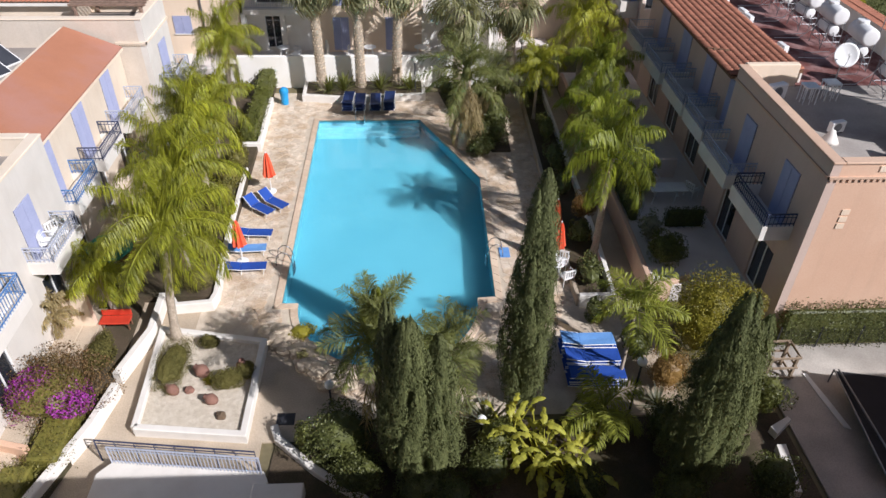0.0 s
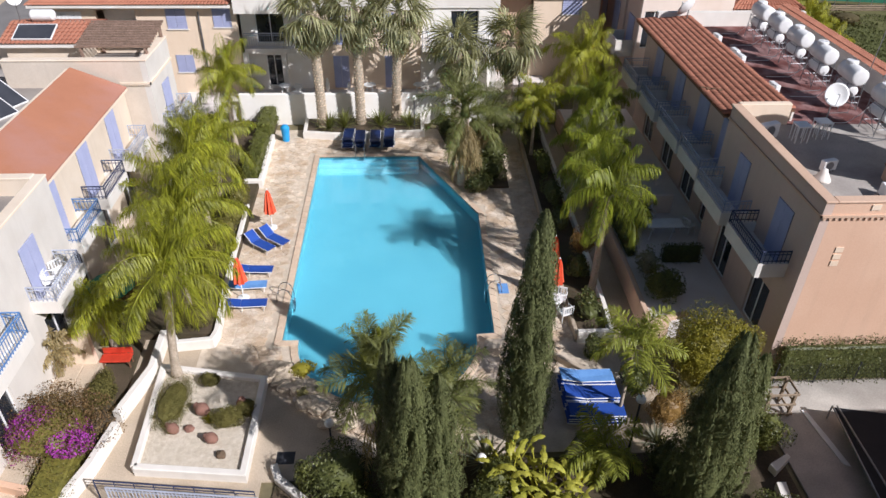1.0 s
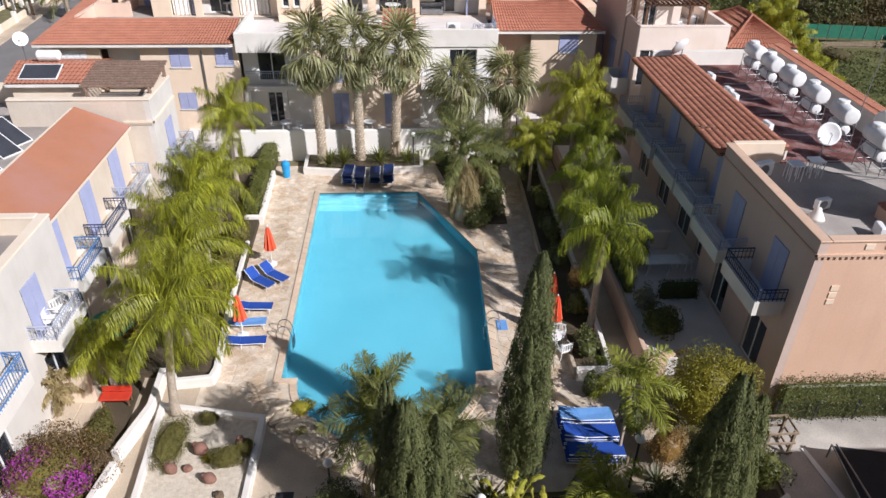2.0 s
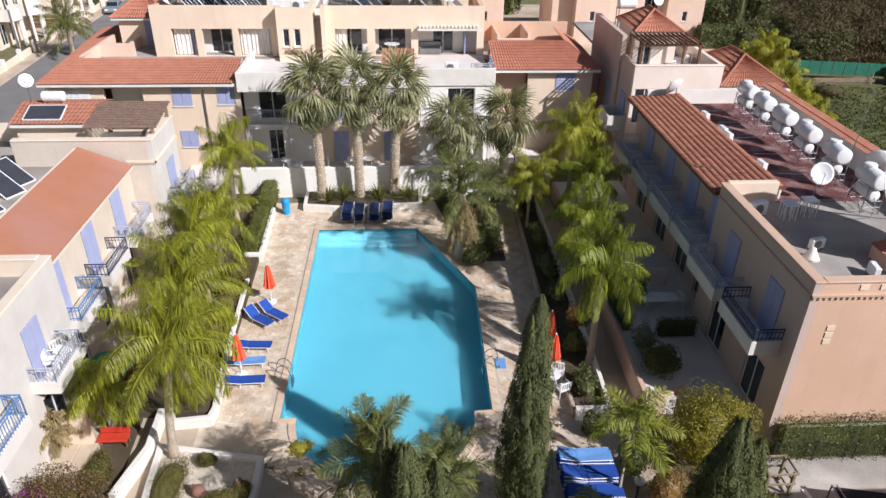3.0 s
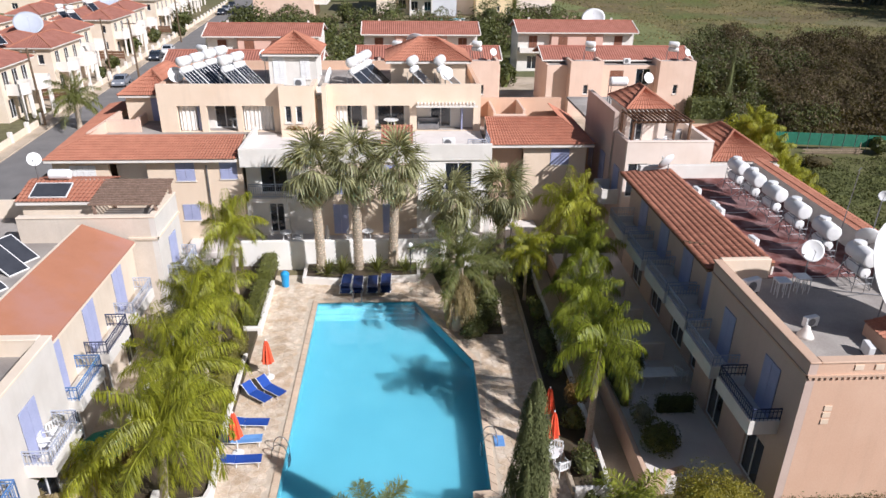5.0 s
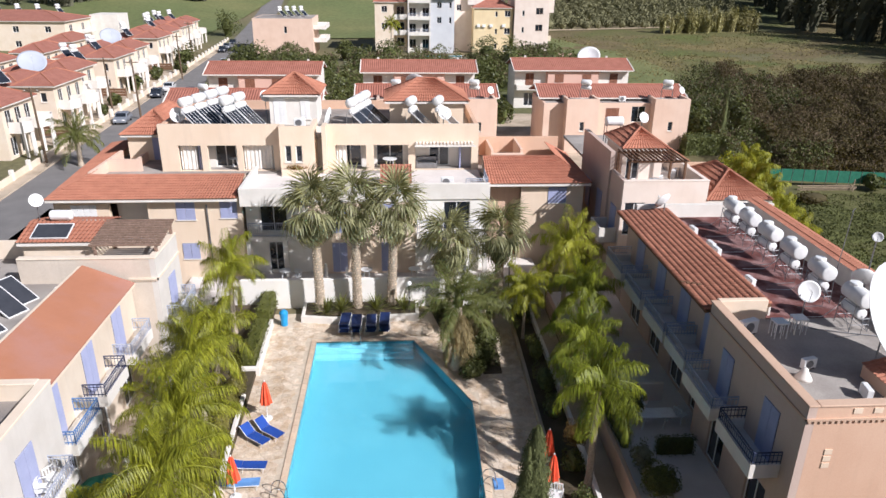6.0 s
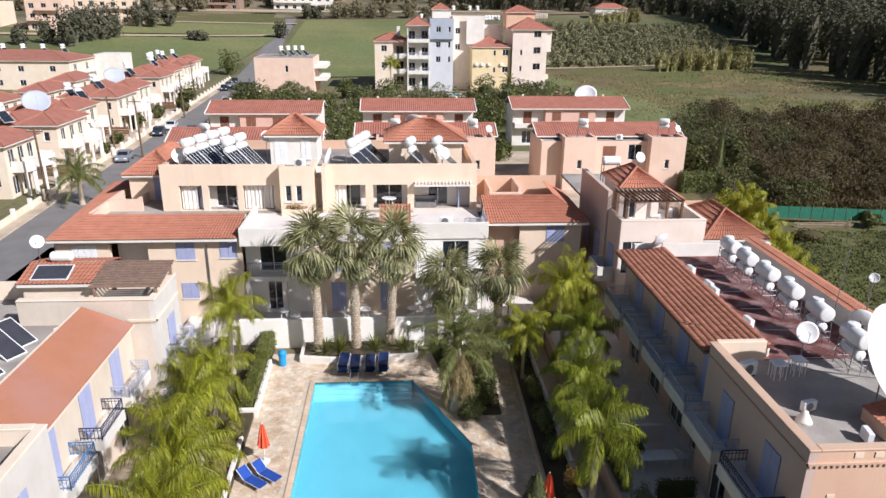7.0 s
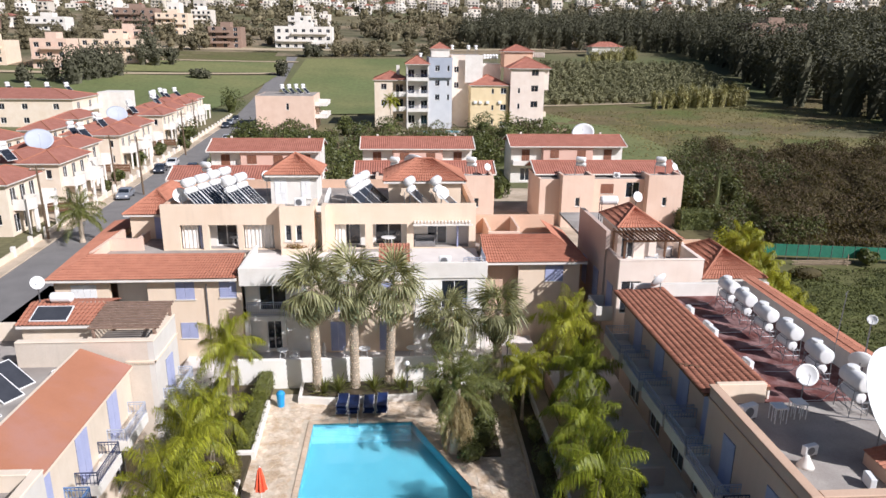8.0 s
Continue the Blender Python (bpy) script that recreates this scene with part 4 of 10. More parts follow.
# room beside the top storey, under its own hip, and low parapets of the side terrace
cut_wall(Mesh(), "y", 53.0, 0.3, -20.2, -16.86, Z2, 8.85, [(-18.4, -17.3, Z2 + 0.05, 8.6)]).ob("wall", PLASTER_SAND, CB)
window(CB, "y", 53.0, -1, -18.4, -17.3, Z2 + 0.05, 8.6, "shut", name="terrace_door")
Mesh().box(-20.2, 53.31, Z2, -19.9, 59.69, 8.85).ob("wall", PLASTER_PEACH, CB)
hip_roof(CB, -20.2, 53.0, -16.87, 59.9, 8.87, 1.5, 0.4, near=True)
for a in ((-20.85, 47.0, -20.65, 53.0, 7.65), (-20.64, 49.9, -18.3, 50.1, 7.75), (-19.0, 50.11, -18.8, 52.9, 7.55)):
    Mesh().box(a[0], a[1], Z2 + 0.02, a[2], a[3], a[4]).ob("terrace_parapet", PLASTER_BLUSH, CB)
# slatted shade over the open corner
for i in range(17):
    x = 1.3 + i * 0.25
    Mesh().box(x, CY - 0.55, 8.86, x + 0.12, CY - 0.01, 9.0).ob("slat", PLASTER_WHITE, CB)
Mesh().box(1.2, CY - 0.62, 8.74, 5.6, CY - 0.5, 8.85).ob("slat_beam", PLASTER_WHITE, CB)
# left wing under the tiled slope
wl = [(-14.4, -13.2, 5.25, 6.45), (-11.6, -10.5, 5.35, 6.5), (-14.3, -13.2, 2.5, 3.6), (-18.6, -16.2, 4.1, 6.4), (-21.0, -19.4, 5.0, 6.3)]
_m = cut_wall(Mesh(), "y", CW, 0.3, -22.0, -10.2, -0.05, 6.75, wl)
_m.ob("wall", PLASTER_SAND, CB)
for u0, u1, z0, z1 in wl[:3]:
    window(CB, "y", CW, -1, u0, u1, z0, z1, "shut")
window(CB, "y", CW, -1, *wl[4][:2], *wl[4][2:], "shut", SHUTTER_WHITE)
Mesh().box(-18.6, CW + 1.3, 4.0, -16.2, CW + 1.4, 6.3).ob("wall", PLASTER_WHITE, CB)
balcony(CB, "y", CW, CW - 0.6, -19.0, -16.0, 4.1, RAIL_GREY, PLASTER_WHITE, thick=0.2)
Mesh().box(-22.2, CW + 0.31, -0.05, -21.9, 59.7, 6.8).ob("wall", PLASTER_PEACH, CB)
_m = tiled(Mesh(), (-22.3, 43.45, 6.8), (-10.35, 43.45, 6.84), (-10.35, 46.8, 7.55), (-20.6, 46.8, 7.55))
tiled(_m, (-23.4, 58.0, 7.0), (-22.3, 43.45, 6.8), (-20.6, 46.8, 7.55), (-20.9, 58.0, 7.4))
_m.ob("roof", TILE, CB, fix=False, label="terracotta tiled wing roof")
Mesh().box(-22.25, 43.5, 6.64, -10.35, 43.66, 6.79).ob("fascia", PLASTER_WHITE, CB)
Mesh().box(-20.9, 46.75, Z2, -10.36, 46.9, 7.5).ob("upstand", PLASTER_SAND, CB)
Mesh().box(-12.46, CW - 0.12, 1.15, -12.38, CW - 0.04, 6.3).ob("downpipe", METAL_GREY, CB)
# left terrace box
for nm, a in (("parapet", (-10.2, 43.5, 6.3, -5.6, 43.75, 7.5)), ("parapet", (-10.2, 43.76, 6.3, -9.95, 48.9, 7.5)), ("terrace_floor", (-9.94, 43.76, 6.45, -5.6, 49.0, 6.9))):
    Mesh().soft_box(*a, 0.02).ob(nm, PLASTER_WHITE if nm == "parapet" else TERRACE, CB)
# middle: recessed bays with balconies on both sides of a sunlit peach bay
for x0, x1, at, mt, hs in ((-10.1, -5.42, 44.61, WALL_BRIGHT, [(-9.2, -7.4, 4.15, 6.15), (-8.8, -7.8, 1.3, 3.4)]), (1.12, 6.0, 44.61, WALL_BRIGHT, [(3.0, 4.8, 4.15, 6.15), (3.0, 4.6, 1.3, 3.4)]),
                           (-5.4, 1.1, 44.3, PLASTER_SAND, [(-4.5, -3.5, 1.3, 3.4), (-1.2, -0.2, 1.3, 3.4), (-4.5, -3.5, 4.15, 6.15), (-1.2, -0.2, 4.15, 6.15)])):
    cut_wall(Mesh(), "y", at, 0.3, x0, x1, -0.05, 6.44, hs).ob("wall", mt, CB)
    for u0, u1, z0, z1 in hs:
        window(CB, "y", at, -1, u0, u1, z0, z1, "shut" if at < 44.5 else "glass")
for x in (-10.1, -7.7, 3.4, 5.7):
    Mesh().box(x, 43.9, 1.1, x + 0.3, 44.2, 3.74).ob("pier", PLASTER_WHITE, CB)
balcony(CB, "y", 44.61, 43.8, -9.9, -5.42, 4.05, None, PLASTER_WHITE, curb=0.0, thick=0.3)
railing(CB.children[-1], [(-9.85, 43.9), (-5.5, 43.9)], 4.05, 0.95, material=RAIL_GREY)
balcony(CB, "y", 44.61, 44.0, 1.2, 5.9, 4.05, None, PLASTER_WHITE, thick=0.3)
railing(CB.children[-1], [(1.25, 44.1), (5.85, 44.1)], 4.05, 0.95, material=RAIL_GREY)
for nm, a in (("parapet", (-5.59, 44.2, 6.3, 1.1, 44.45, 7.35)), ("terrace_floor", (-5.59, 44.46, 6.45, 1.1, 49.0, 6.9)),
              ("parapet", (1.11, 44.5, 6.35, 6.1, 44.75, 7.45)), ("parapet", (5.86, 44.76, 6.35, 6.1, 47.0, 7.2)), ("terrace_floor", (1.11, 44.76, 6.45, 5.85, 49.8, 6.9))):
    Mesh().soft_box(*a, 0.02).ob(nm, PLASTER_WHITE if nm == "parapet" else TERRACE, CB)
_m = tiled(Mesh(), (-1.2, 44.6, 7.4), (0.9, 44.6, 7.4), (0.9, 46.6, 8.2), (-1.2, 46.6, 8.2))
_m.ob("roof", TILE, CB, fix=False)
Mesh().box(-1.2, 46.5, 6.9, 0.9, 46.7, 8.15).ob("upstand", PLASTER_SAND, CB)
railing(CB, [(4.5, 44.6), (5.95, 44.6), (5.95, 46.9)], 7.2, 0.55, material=RAIL_GREY, name="railing")
# right wing with a hipped tiled roof
wr = [(10.5, 11.8, 5.35, 6.5)]
_m = cut_wall(Mesh(), "y", 46.6, 0.3, 8.6, 13.0, -0.05, 6.85, wr)
_m.ob("wall", PLASTER_SAND, CB)
window(CB, "y", 46.6, -1, *wr[0][:2], *wr[0][2:], "shut")
Mesh().box(6.1, 47.4, -0.05, 8.59, 47.7, 6.85).ob("wall", PLASTER_TAN, CB)
Mesh().box(12.7, 46.91, -0.05, 13.0, 54.5, 6.85).ob("wall", PLASTER_PEACH, CB)
Mesh().box(6.2, 54.2, -0.05, 12.69, 54.5, 8.3).ob("wall", PLASTER_PEACH, CB)
for a in ((6.9, 50.6, 9.3, 50.8, 7.9), (9.1, 50.81, 9.3, 54.19, 8.2), (6.9, 50.81, 7.1, 54.19, 8.1)):
    Mesh().soft_box(a[0], a[1], Z2, a[2], a[3], a[4], 0.02).ob("terrace_parapet", PLASTER_BLUSH, CB)
_m = tiled(Mesh(), (6.1, 46.1, 6.88), (13.45, 46.1, 6.88), (11.4, 49.2, 8.1), (6.1, 49.2, 8.1))
tiled(_m, (13.45, 46.1, 6.88), (13.45, 54.6, 6.88), (11.4, 53.4, 8.1), (11.4, 49.2, 8.1))
_m.ob("roof", TILE, CB, fix=False, label="terracotta tiled hipped wing roof")
Mesh().box(6.1, 46.15, 6.7, 13.4, 46.3, 6.86).ob("fascia", PLASTER_WHITE, CB)
Mesh().box(6.1, 49.1, Z2, 11.3, 49.3, 8.05).ob("upstand", PLASTER_SAND, CB)
# roof rooms
for x0, y0, x1, y1, z1, mt in ((-9.6, 53.5, -6.1, 57.0, 11.75, PLASTER_WHITE), (-0.6, 53.2, 5.0, 57.5, 11.3, PLASTER_SAND)):
    Mesh().box(x0, y0, 9.45, x1, y1, z1).ob("wall", mt, CB)
    hip_roof(CB, x0, y0, x1, y1, z1 + 0.02, 1.35, 0.4, near=True)
window(CB, "y", 53.5, -1, -9.3, -8.4, 9.5, 11.5, "shut", SHUTTER_WHITE, name="door")
window(CB, "y", 53.5, -1, -7.3, -6.6, 9.9, 11.4, "shut", SHUTTER_WHITE)

# white garden wall behind the tall palms
gw = thing("garden_wall", "bright white rendered garden wall", "wall", kind="structure")
Mesh().soft_box(-10.2, 41.5, -0.05, 9.6, 41.75, 2.0, 0.03).ob("wall", WALL_BRIGHT, gw)

# ---- house with the pergola behind the shaded side house ----
PB = thing("apartment_building", "two-storey peach house with a pergola roof terrace and tiled roofs", "building")
# tall shaded side wall that rises to the stair room, and the lower terrace box before it
PX, PY, PE = 14.3, 42.0, 19.85
side_wall = [(46.0, 47.2, 4.2, 6.3), (49.0, 50.2, 4.2, 6.3)]
cut_wall(Mesh(), "x", PX - 0.12, 0.3, 44.9, 52.0, -0.05, 9.45, side_wall).ob("wall", PLASTER_ROSE, PB, label="tall shaded side wall")
for u0, u1, z0, z1 in side_wall:
    window(PB, "x", PX - 0.12, -1, u0, u1, z0, z1, "shut")
cut_wall(Mesh(), "x", PX, 0.25, PY + 0.252, 44.88, -0.05, 8.25, [(43.0, 44.2, 4.2, 6.2)]).ob("wall", PLASTER_ROSE, PB)
window(PB, "x", PX, -1, 43.0, 44.2, 4.2, 6.2, "shut")
cut_wall(Mesh(), "y", PY, 0.25, PX, PE, -0.05, 8.25, [(14.5, 15.8, 4.6, 6.85)]).ob("wall", PLASTER_PALE, PB, label="sunlit pale terrace wall")
window(PB, "y", PY, -1, 14.5, 15.8, 4.6, 6.85, "glass")
Mesh().box(PE - 0.25, PY + 0.252, -0.05, PE, 47.5, 8.25).ob("wall", PLASTER_PALE, PB)
Mesh().soft_box(PX - 0.03, PY - 0.03, 8.252, PE + 0.03, PY + 0.28, 8.31, 0.02).ob("coping", PLASTER_PALE, PB)
Mesh().soft_box(PE - 0.28, PY + 0.29, 8.252, PE + 0.03, 47.5, 8.31, 0.02).ob("coping", PLASTER_PALE, PB)
Mesh().box(PX + 0.26, PY + 0.26, 7.0, PE - 0.26, 47.9, 7.2).ob("roof_deck", TERRACE, PB)
Mesh().box(PX + 0.2, 48.0, 6.9, PE - 0.26, 60.0, 7.1).ob("roof_deck", ROOF_DECK, PB)
Mesh().box(PX + 0.19, 51.7, -0.05, 20.2, 52.0, 8.0).ob("wall", PLASTER_PEACH, PB)
Mesh().box(20.21, 51.7, -0.05, 24.0, 52.0, 6.8).ob("wall", PLASTER_PEACH, PB)
# stair room under its hip
cut_wall(Mesh(), "y", 45.85, 0.25, 15.3, 18.1, 7.2, 9.4, [(15.6, 16.5, 7.25, 9.1)]).ob("wall", PLASTER_PALE, PB)
window(PB, "y", 45.85, -1, 15.6, 16.5, 7.25, 9.1, "glass", name="door")
Mesh().box(15.3, 46.11, 7.2, 15.55, 49.6, 9.4).ob("wall", PLASTER_PALE, PB)
Mesh().box(17.85, 46.11, 7.2, 18.1, 49.6, 9.4).ob("wall", PLASTER_PALE, PB)
Mesh().box(15.56, 49.35, 7.2, 17.84, 49.6, 9.4).ob("wall", PLASTER_PALE, PB)
hip_roof(PB, 15.4, 45.75, 18.0, 49.5, 9.5, 1.1, 0.32, near=True)
# wing with the low hip, and the roof that runs back behind the terrace
Mesh().box(PE + 0.01, 42.5, -0.05, 23.9, 48.1, 6.72).ob("wall", PLASTER_PALE, PB)
hip_roof(PB, PE + 0.35, 42.35, 23.95, 48.2, 6.92, 1.45, 0.35, near=True)
_m = tiled(Mesh(), (21.3, 48.6, 7.7), (21.3, 53.0, 7.7), (20.2, 53.0, 8.3), (20.2, 47.4, 8.3))
_m.ob("roof", TILE, PB, fix=False, label="terracotta tiled slope behind the terrace")
Mesh().box(19.86, 48.12, -0.05, 21.1, 51.69, 7.6).ob("wall", PLASTER_PALE, PB)
balcony(PB, "x", PX, 13.2, 42.6, 44.8, 4.1, None, PLASTER_WHITE, curb=0.8)

# ---- plants ----
RNG = np.random.default_rng(7)


def quads(name, pts, along, across, material, parent=None, label=""):
    """Many small lozenge leaves as one mesh: centre, half length and half width vectors."""
    n = len(pts)
    v = np.empty((n, 4, 3))
    v[:, 0], v[:, 1], v[:, 2], v[:, 3] = pts - along, pts - across, pts + along, pts + across
    me = bpy.data.meshes.new(name)
    me.vertices.add(n * 4)
    me.vertices.foreach_set("co", v.reshape(-1))
    me.loops.add(n * 4)
    me.loops.foreach_set("vertex_index", np.arange(n * 4, dtype=np.int32))
    me.polygons.add(n)
    me.polygons.foreach_set("loop_start", np.arange(0, n * 4, 4, dtype=np.int32))
    me.polygons.foreach_set("loop_total", np.full(n, 4, dtype=np.int32))
    me.materials.append(material)
    me.update()
    me.validate()
    o = new(name, me)
    if parent:
        o.parent = parent
    if label:
        o["label"] = label
    return o


def unit(a):
    return a / np.maximum(np.linalg.norm(a, axis=-1, keepdims=True), 1e-9)


def leaf_cloud(name, pts, nor, size, material, parent=None, slim=0.55, loose=0.7, up=0.0):
    """Leaves at points, lying roughly across the outward direction nor."""
    n = len(pts)
    nor = unit(nor + RNG.normal(0, loose, (n, 3)))
    r = unit(RNG.normal(0, 1, (n, 3)) + np.array([0, 0, up]))
    along = unit(np.cross(nor, r))
    if up:
        along = unit(r - nor * np.sum(r * nor, axis=1, keepdims=True))
    across = unit(np.cross(nor, along))
    s = size * RNG.uniform(0.55, 1.35, (n, 1))
    return quads(name, pts, along * s, across * s * slim, material, parent)


def lumps(centre, radii, n_lumps, n, fill=0.85, flat=0.0):
    """Points and outward directions on the skin of a body made of many lumps."""
    c = np.array(centre, float)
    rad = np.array(radii, float)
    d = unit(RNG.normal(0, 1, (n_lumps, 3)))
    if flat:
        d[:, 2] = np.abs(d[:, 2]) * (1 - flat)
    lc = c + d * rad * RNG.uniform(0.3, 0.72, (n_lumps, 1))
    lr = rad * RNG.uniform(0.28, 0.5, (n_lumps, 1))
    k = RNG.integers(0, n_lumps, n)
    q = unit(RNG.normal(0, 1, (n, 3)))
    pts = lc[k] + q * lr[k] * RNG.uniform(fill, 1.08, (n, 1))
    return pts, unit(pts - c + 0.3 * q * rad)


def core(name, centre, radii, material, parent, n=10):
    """A dark uneven body inside the leaves, so that they don't look hollow."""
    m = Mesh()
    for i in range(n + 1):
        a = math.pi * i / n
        for k in range(2 * n):
            b = math.pi * k / n
            r = 0.72 + 0.12 * noise.noise(Vector((math.sin(a) * math.cos(b) * 2 + centre[0], math.sin(a) * math.sin(b) * 2 + centre[1], math.cos(a) * 2)))
            m.v.append((centre[0] + radii[0] * r * math.sin(a) * math.cos(b), centre[1] + radii[1] * r * math.sin(a) * math.sin(b), centre[2] + radii[2] * r * math.cos(a)))
    w = 2 * n
    m.f = [(i * w + k, i * w + (k + 1) % w, (i + 1) * w + (k + 1) % w, (i + 1) * w + k) for i in range(n) for k in range(w)]
    return m.ob(name, material, parent, fix=False)


def shrub(x, y, z, rx, ry, rz, material, label, n=900, size=0.07, n_lumps=14, category="shrub", name="shrub", group="", inner=None):
    t = thing(name, label, category, group, at=(x, y, z))
    pts, nor = lumps((0, 0, rz * 0.95), (rx, ry, rz), n_lumps, n)
    pts[:, 2] = np.maximum(pts[:, 2], 0.02)
    leaf_cloud("foliage", pts, nor, size, material, t)
    core("twig_mass", (0, 0, rz * 0.9), (rx * 0.85, ry * 0.85, rz * 0.9), inner or material, t, 7)
    return t


def hedge(x0, y0, x1, y1, z0, z1, material, label, density=110, size=0.06, ragged=0.08, name="hedge"):
    """A clipped hedge: leaves over a box, uneven on the skin."""
    t = thing(name, label, "hedge", at=((x0 + x1) / 2, (y0 + y1) / 2, z0))
    hx, hy, h = (x1 - x0) / 2, (y1 - y0) / 2, z1 - z0
    P, N = [], []
    for ax, s, area in ((0, -1, hy * h * 2), (0, 1, hy * h * 2), (1, -1, hx * h * 2), (1, 1, hx * h * 2), (2, 1, hx * hy * 4)):
        n = int(area * density) + 8
        p = np.stack([RNG.uniform(-hx, hx, n), RNG.uniform(-hy, hy, n), RNG.uniform(0.03, h, n)], 1)
        p[:, ax] = (hx, hy, 0)[ax] * s if ax < 2 else h
        q = np.zeros((n, 3))
        q[:, ax] = s
        p += q * RNG.normal(0, ragged, (n, 1))
        P.append(p), N.append(q)
    leaf_cloud("foliage", np.concatenate(P), np.concatenate(N), size, material, t)
    k = 0.13 if hx > 3 else 0.05
    Mesh().soft_box(-hx + k, -hy + k, 0, hx - k, hy - k, h - k, 0.06).ob("twig_mass", material, t)
    return t


FRONDS = {}


def frond(kind, material, length, a0, a1, n, leaf_len, leaf_w, hang, spread=1.0, seed=0, bare=0.14):
    """A feather leaf along +x: an arched stalk with leaflets standing out all round it, their tips hanging."""
    rnd = random.Random(seed)
    m = Mesh()
    steps = 16
    pts = [Vector((0, 0, 0))]
    sway, curl = rnd.uniform(-22, 22), rnd.uniform(0.8, 1.25)
    for i in range(steps):
        k = i / (steps - 1)
        a, b = radians(a0 + (a1 - a0) * k ** curl), radians(sway * k)
        pts.append(pts[-1] + Vector((math.cos(a) * math.cos(b), math.cos(a) * math.sin(b), math.sin(a))) * (length / steps))
    m.path(pts, [0.03 * (1 - 0.85 * i / steps) + 0.004 for i in range(steps + 1)], 4)
    down = Vector((0, 0, -1))
    for side in (-1, 1):
        for i in range(n):
            k = bare + (1 - bare) * (i + rnd.random() * 0.9) / n
            f = min(k * steps, steps - 0.01)
            j = int(f)
            p = pts[j].lerp(pts[j + 1], f - j)
            d = (pts[j + 1] - pts[j]).normalized()
            s = d.cross(Vector((0, 0, 1)))
            s = (s.normalized() if s.length > 0.08 else Vector((0, 1, 0))) * side
            up = s.cross(d) * side
            ln = leaf_len * (math.sin(math.pi * min(1, 0.15 + 0.8 * k)) ** 0.5) * rnd.uniform(0.7, 1.2)
            phi = radians(rnd.uniform(-30, 48))
            o = (d * rnd.uniform(0.4, 0.75) + s * math.cos(phi) * spread + up * math.sin(phi)).normalized()
            w = o.cross(Vector((rnd.uniform(-0.4, 0.4), rnd.uniform(-0.4, 0.4), 1)))
            w = (w.normalized() if w.length > 0.05 else s) * leaf_w
            b = p + (o + down * 0.12 * hang).normalized() * ln * 0.4
            c = b + (o + down * 0.75 * hang).normalized() * ln * 0.33
            e = c + (o * 0.5 + down * 1.1 * hang).normalized() * ln * 0.3
            m.add([p, b + w, b - w, c + w * 0.8, c - w * 0.8, e], [(0, 1, 2), (2, 1, 3, 4), (4, 3, 5)])
    return m.data(kind, material)


def fan_leaf(kind, material, stalk, blade, segs, droop, seed=0):
    """A fan leaf along +x: a stalk, and a pleated round blade split into drooping fingers."""
    rnd = random.Random(seed)
    m = Mesh()
    tip = Vector((stalk * 0.97, 0, -0.08 * stalk))
    m.path([(0, 0, 0), (stalk * 0.5, 0, 0.02), tip], [0.03, 0.022, 0.015], 4)
    for i in range(segs):
        a = radians(-125 + 250 * (i + 0.5) / segs)
        o = Vector((math.cos(a), math.sin(a) * 0.9, 0.12 * (-1) ** i - 0.38 * abs(math.sin(a)))).normalized()
        ln = blade * (0.78 + 0.22 * math.cos(a)) * rnd.uniform(0.88, 1.1)
        w = Vector((-math.sin(a), math.cos(a), 0.0)) * (blade * 1.05 / segs)
        p = tip
        b = p + o * ln * 0.55 + Vector((0, 0, -0.05 * droop))
        c = b + (o + Vector((rnd.uniform(-0.2, 0.2), rnd.uniform(-0.2, 0.2), -droop * rnd.uniform(0.5, 1.6)))).normalized() * ln * rnd.uniform(0.35, 0.65)
        m.add([p, b + w, b - w, c], [(0, 1, 2), (2, 1, 3)])
    return m.data(kind, material)


def frond_set(key, material, length, n=46, leaf_len=0.62, leaf_w=0.022, hang=1.0, spread=1.0, lows=((78, 20), (62, -25), (45, -50), (25, -68), (0, -80))):
    if key not in FRONDS:
        FRONDS[key] = [frond("frond", material, length * (0.9 + 0.05 * (i % 3)), a0, a1, n, leaf_len, leaf_w, hang, spread, seed=hash_seed(key) + i) for i, (a0, a1) in enumerate(lows)]
    return FRONDS[key]


def hash_seed(text):
    return sum((i + 1) * ord(c) for i, c in enumerate(text)) % 1000


def trunk_mesh(h, r0, r1, lean, rings=0.14, seed=0, bulge=0.25):
    """A ringed palm trunk that leans a little."""
    m = Mesh()
    n = max(8, int(h / rings))
    pts, rad = [], []
    for i in range(n + 1):
        k = i / n
        r = r0 + (r1 - r0) * k
        r *= 1 + bulge * max(0, 1 - k * 7)
        for dz, f in ((0, 1.06), (0.5, 0.97)):
            kk = (i + dz) / n
            if kk > 1:
                continue
            pts.append((lean[0] * kk ** 1.5, lean[1] * kk ** 1.5, h * kk))
            rad.append(r * f)
    return m.path(pts, rad, 10)


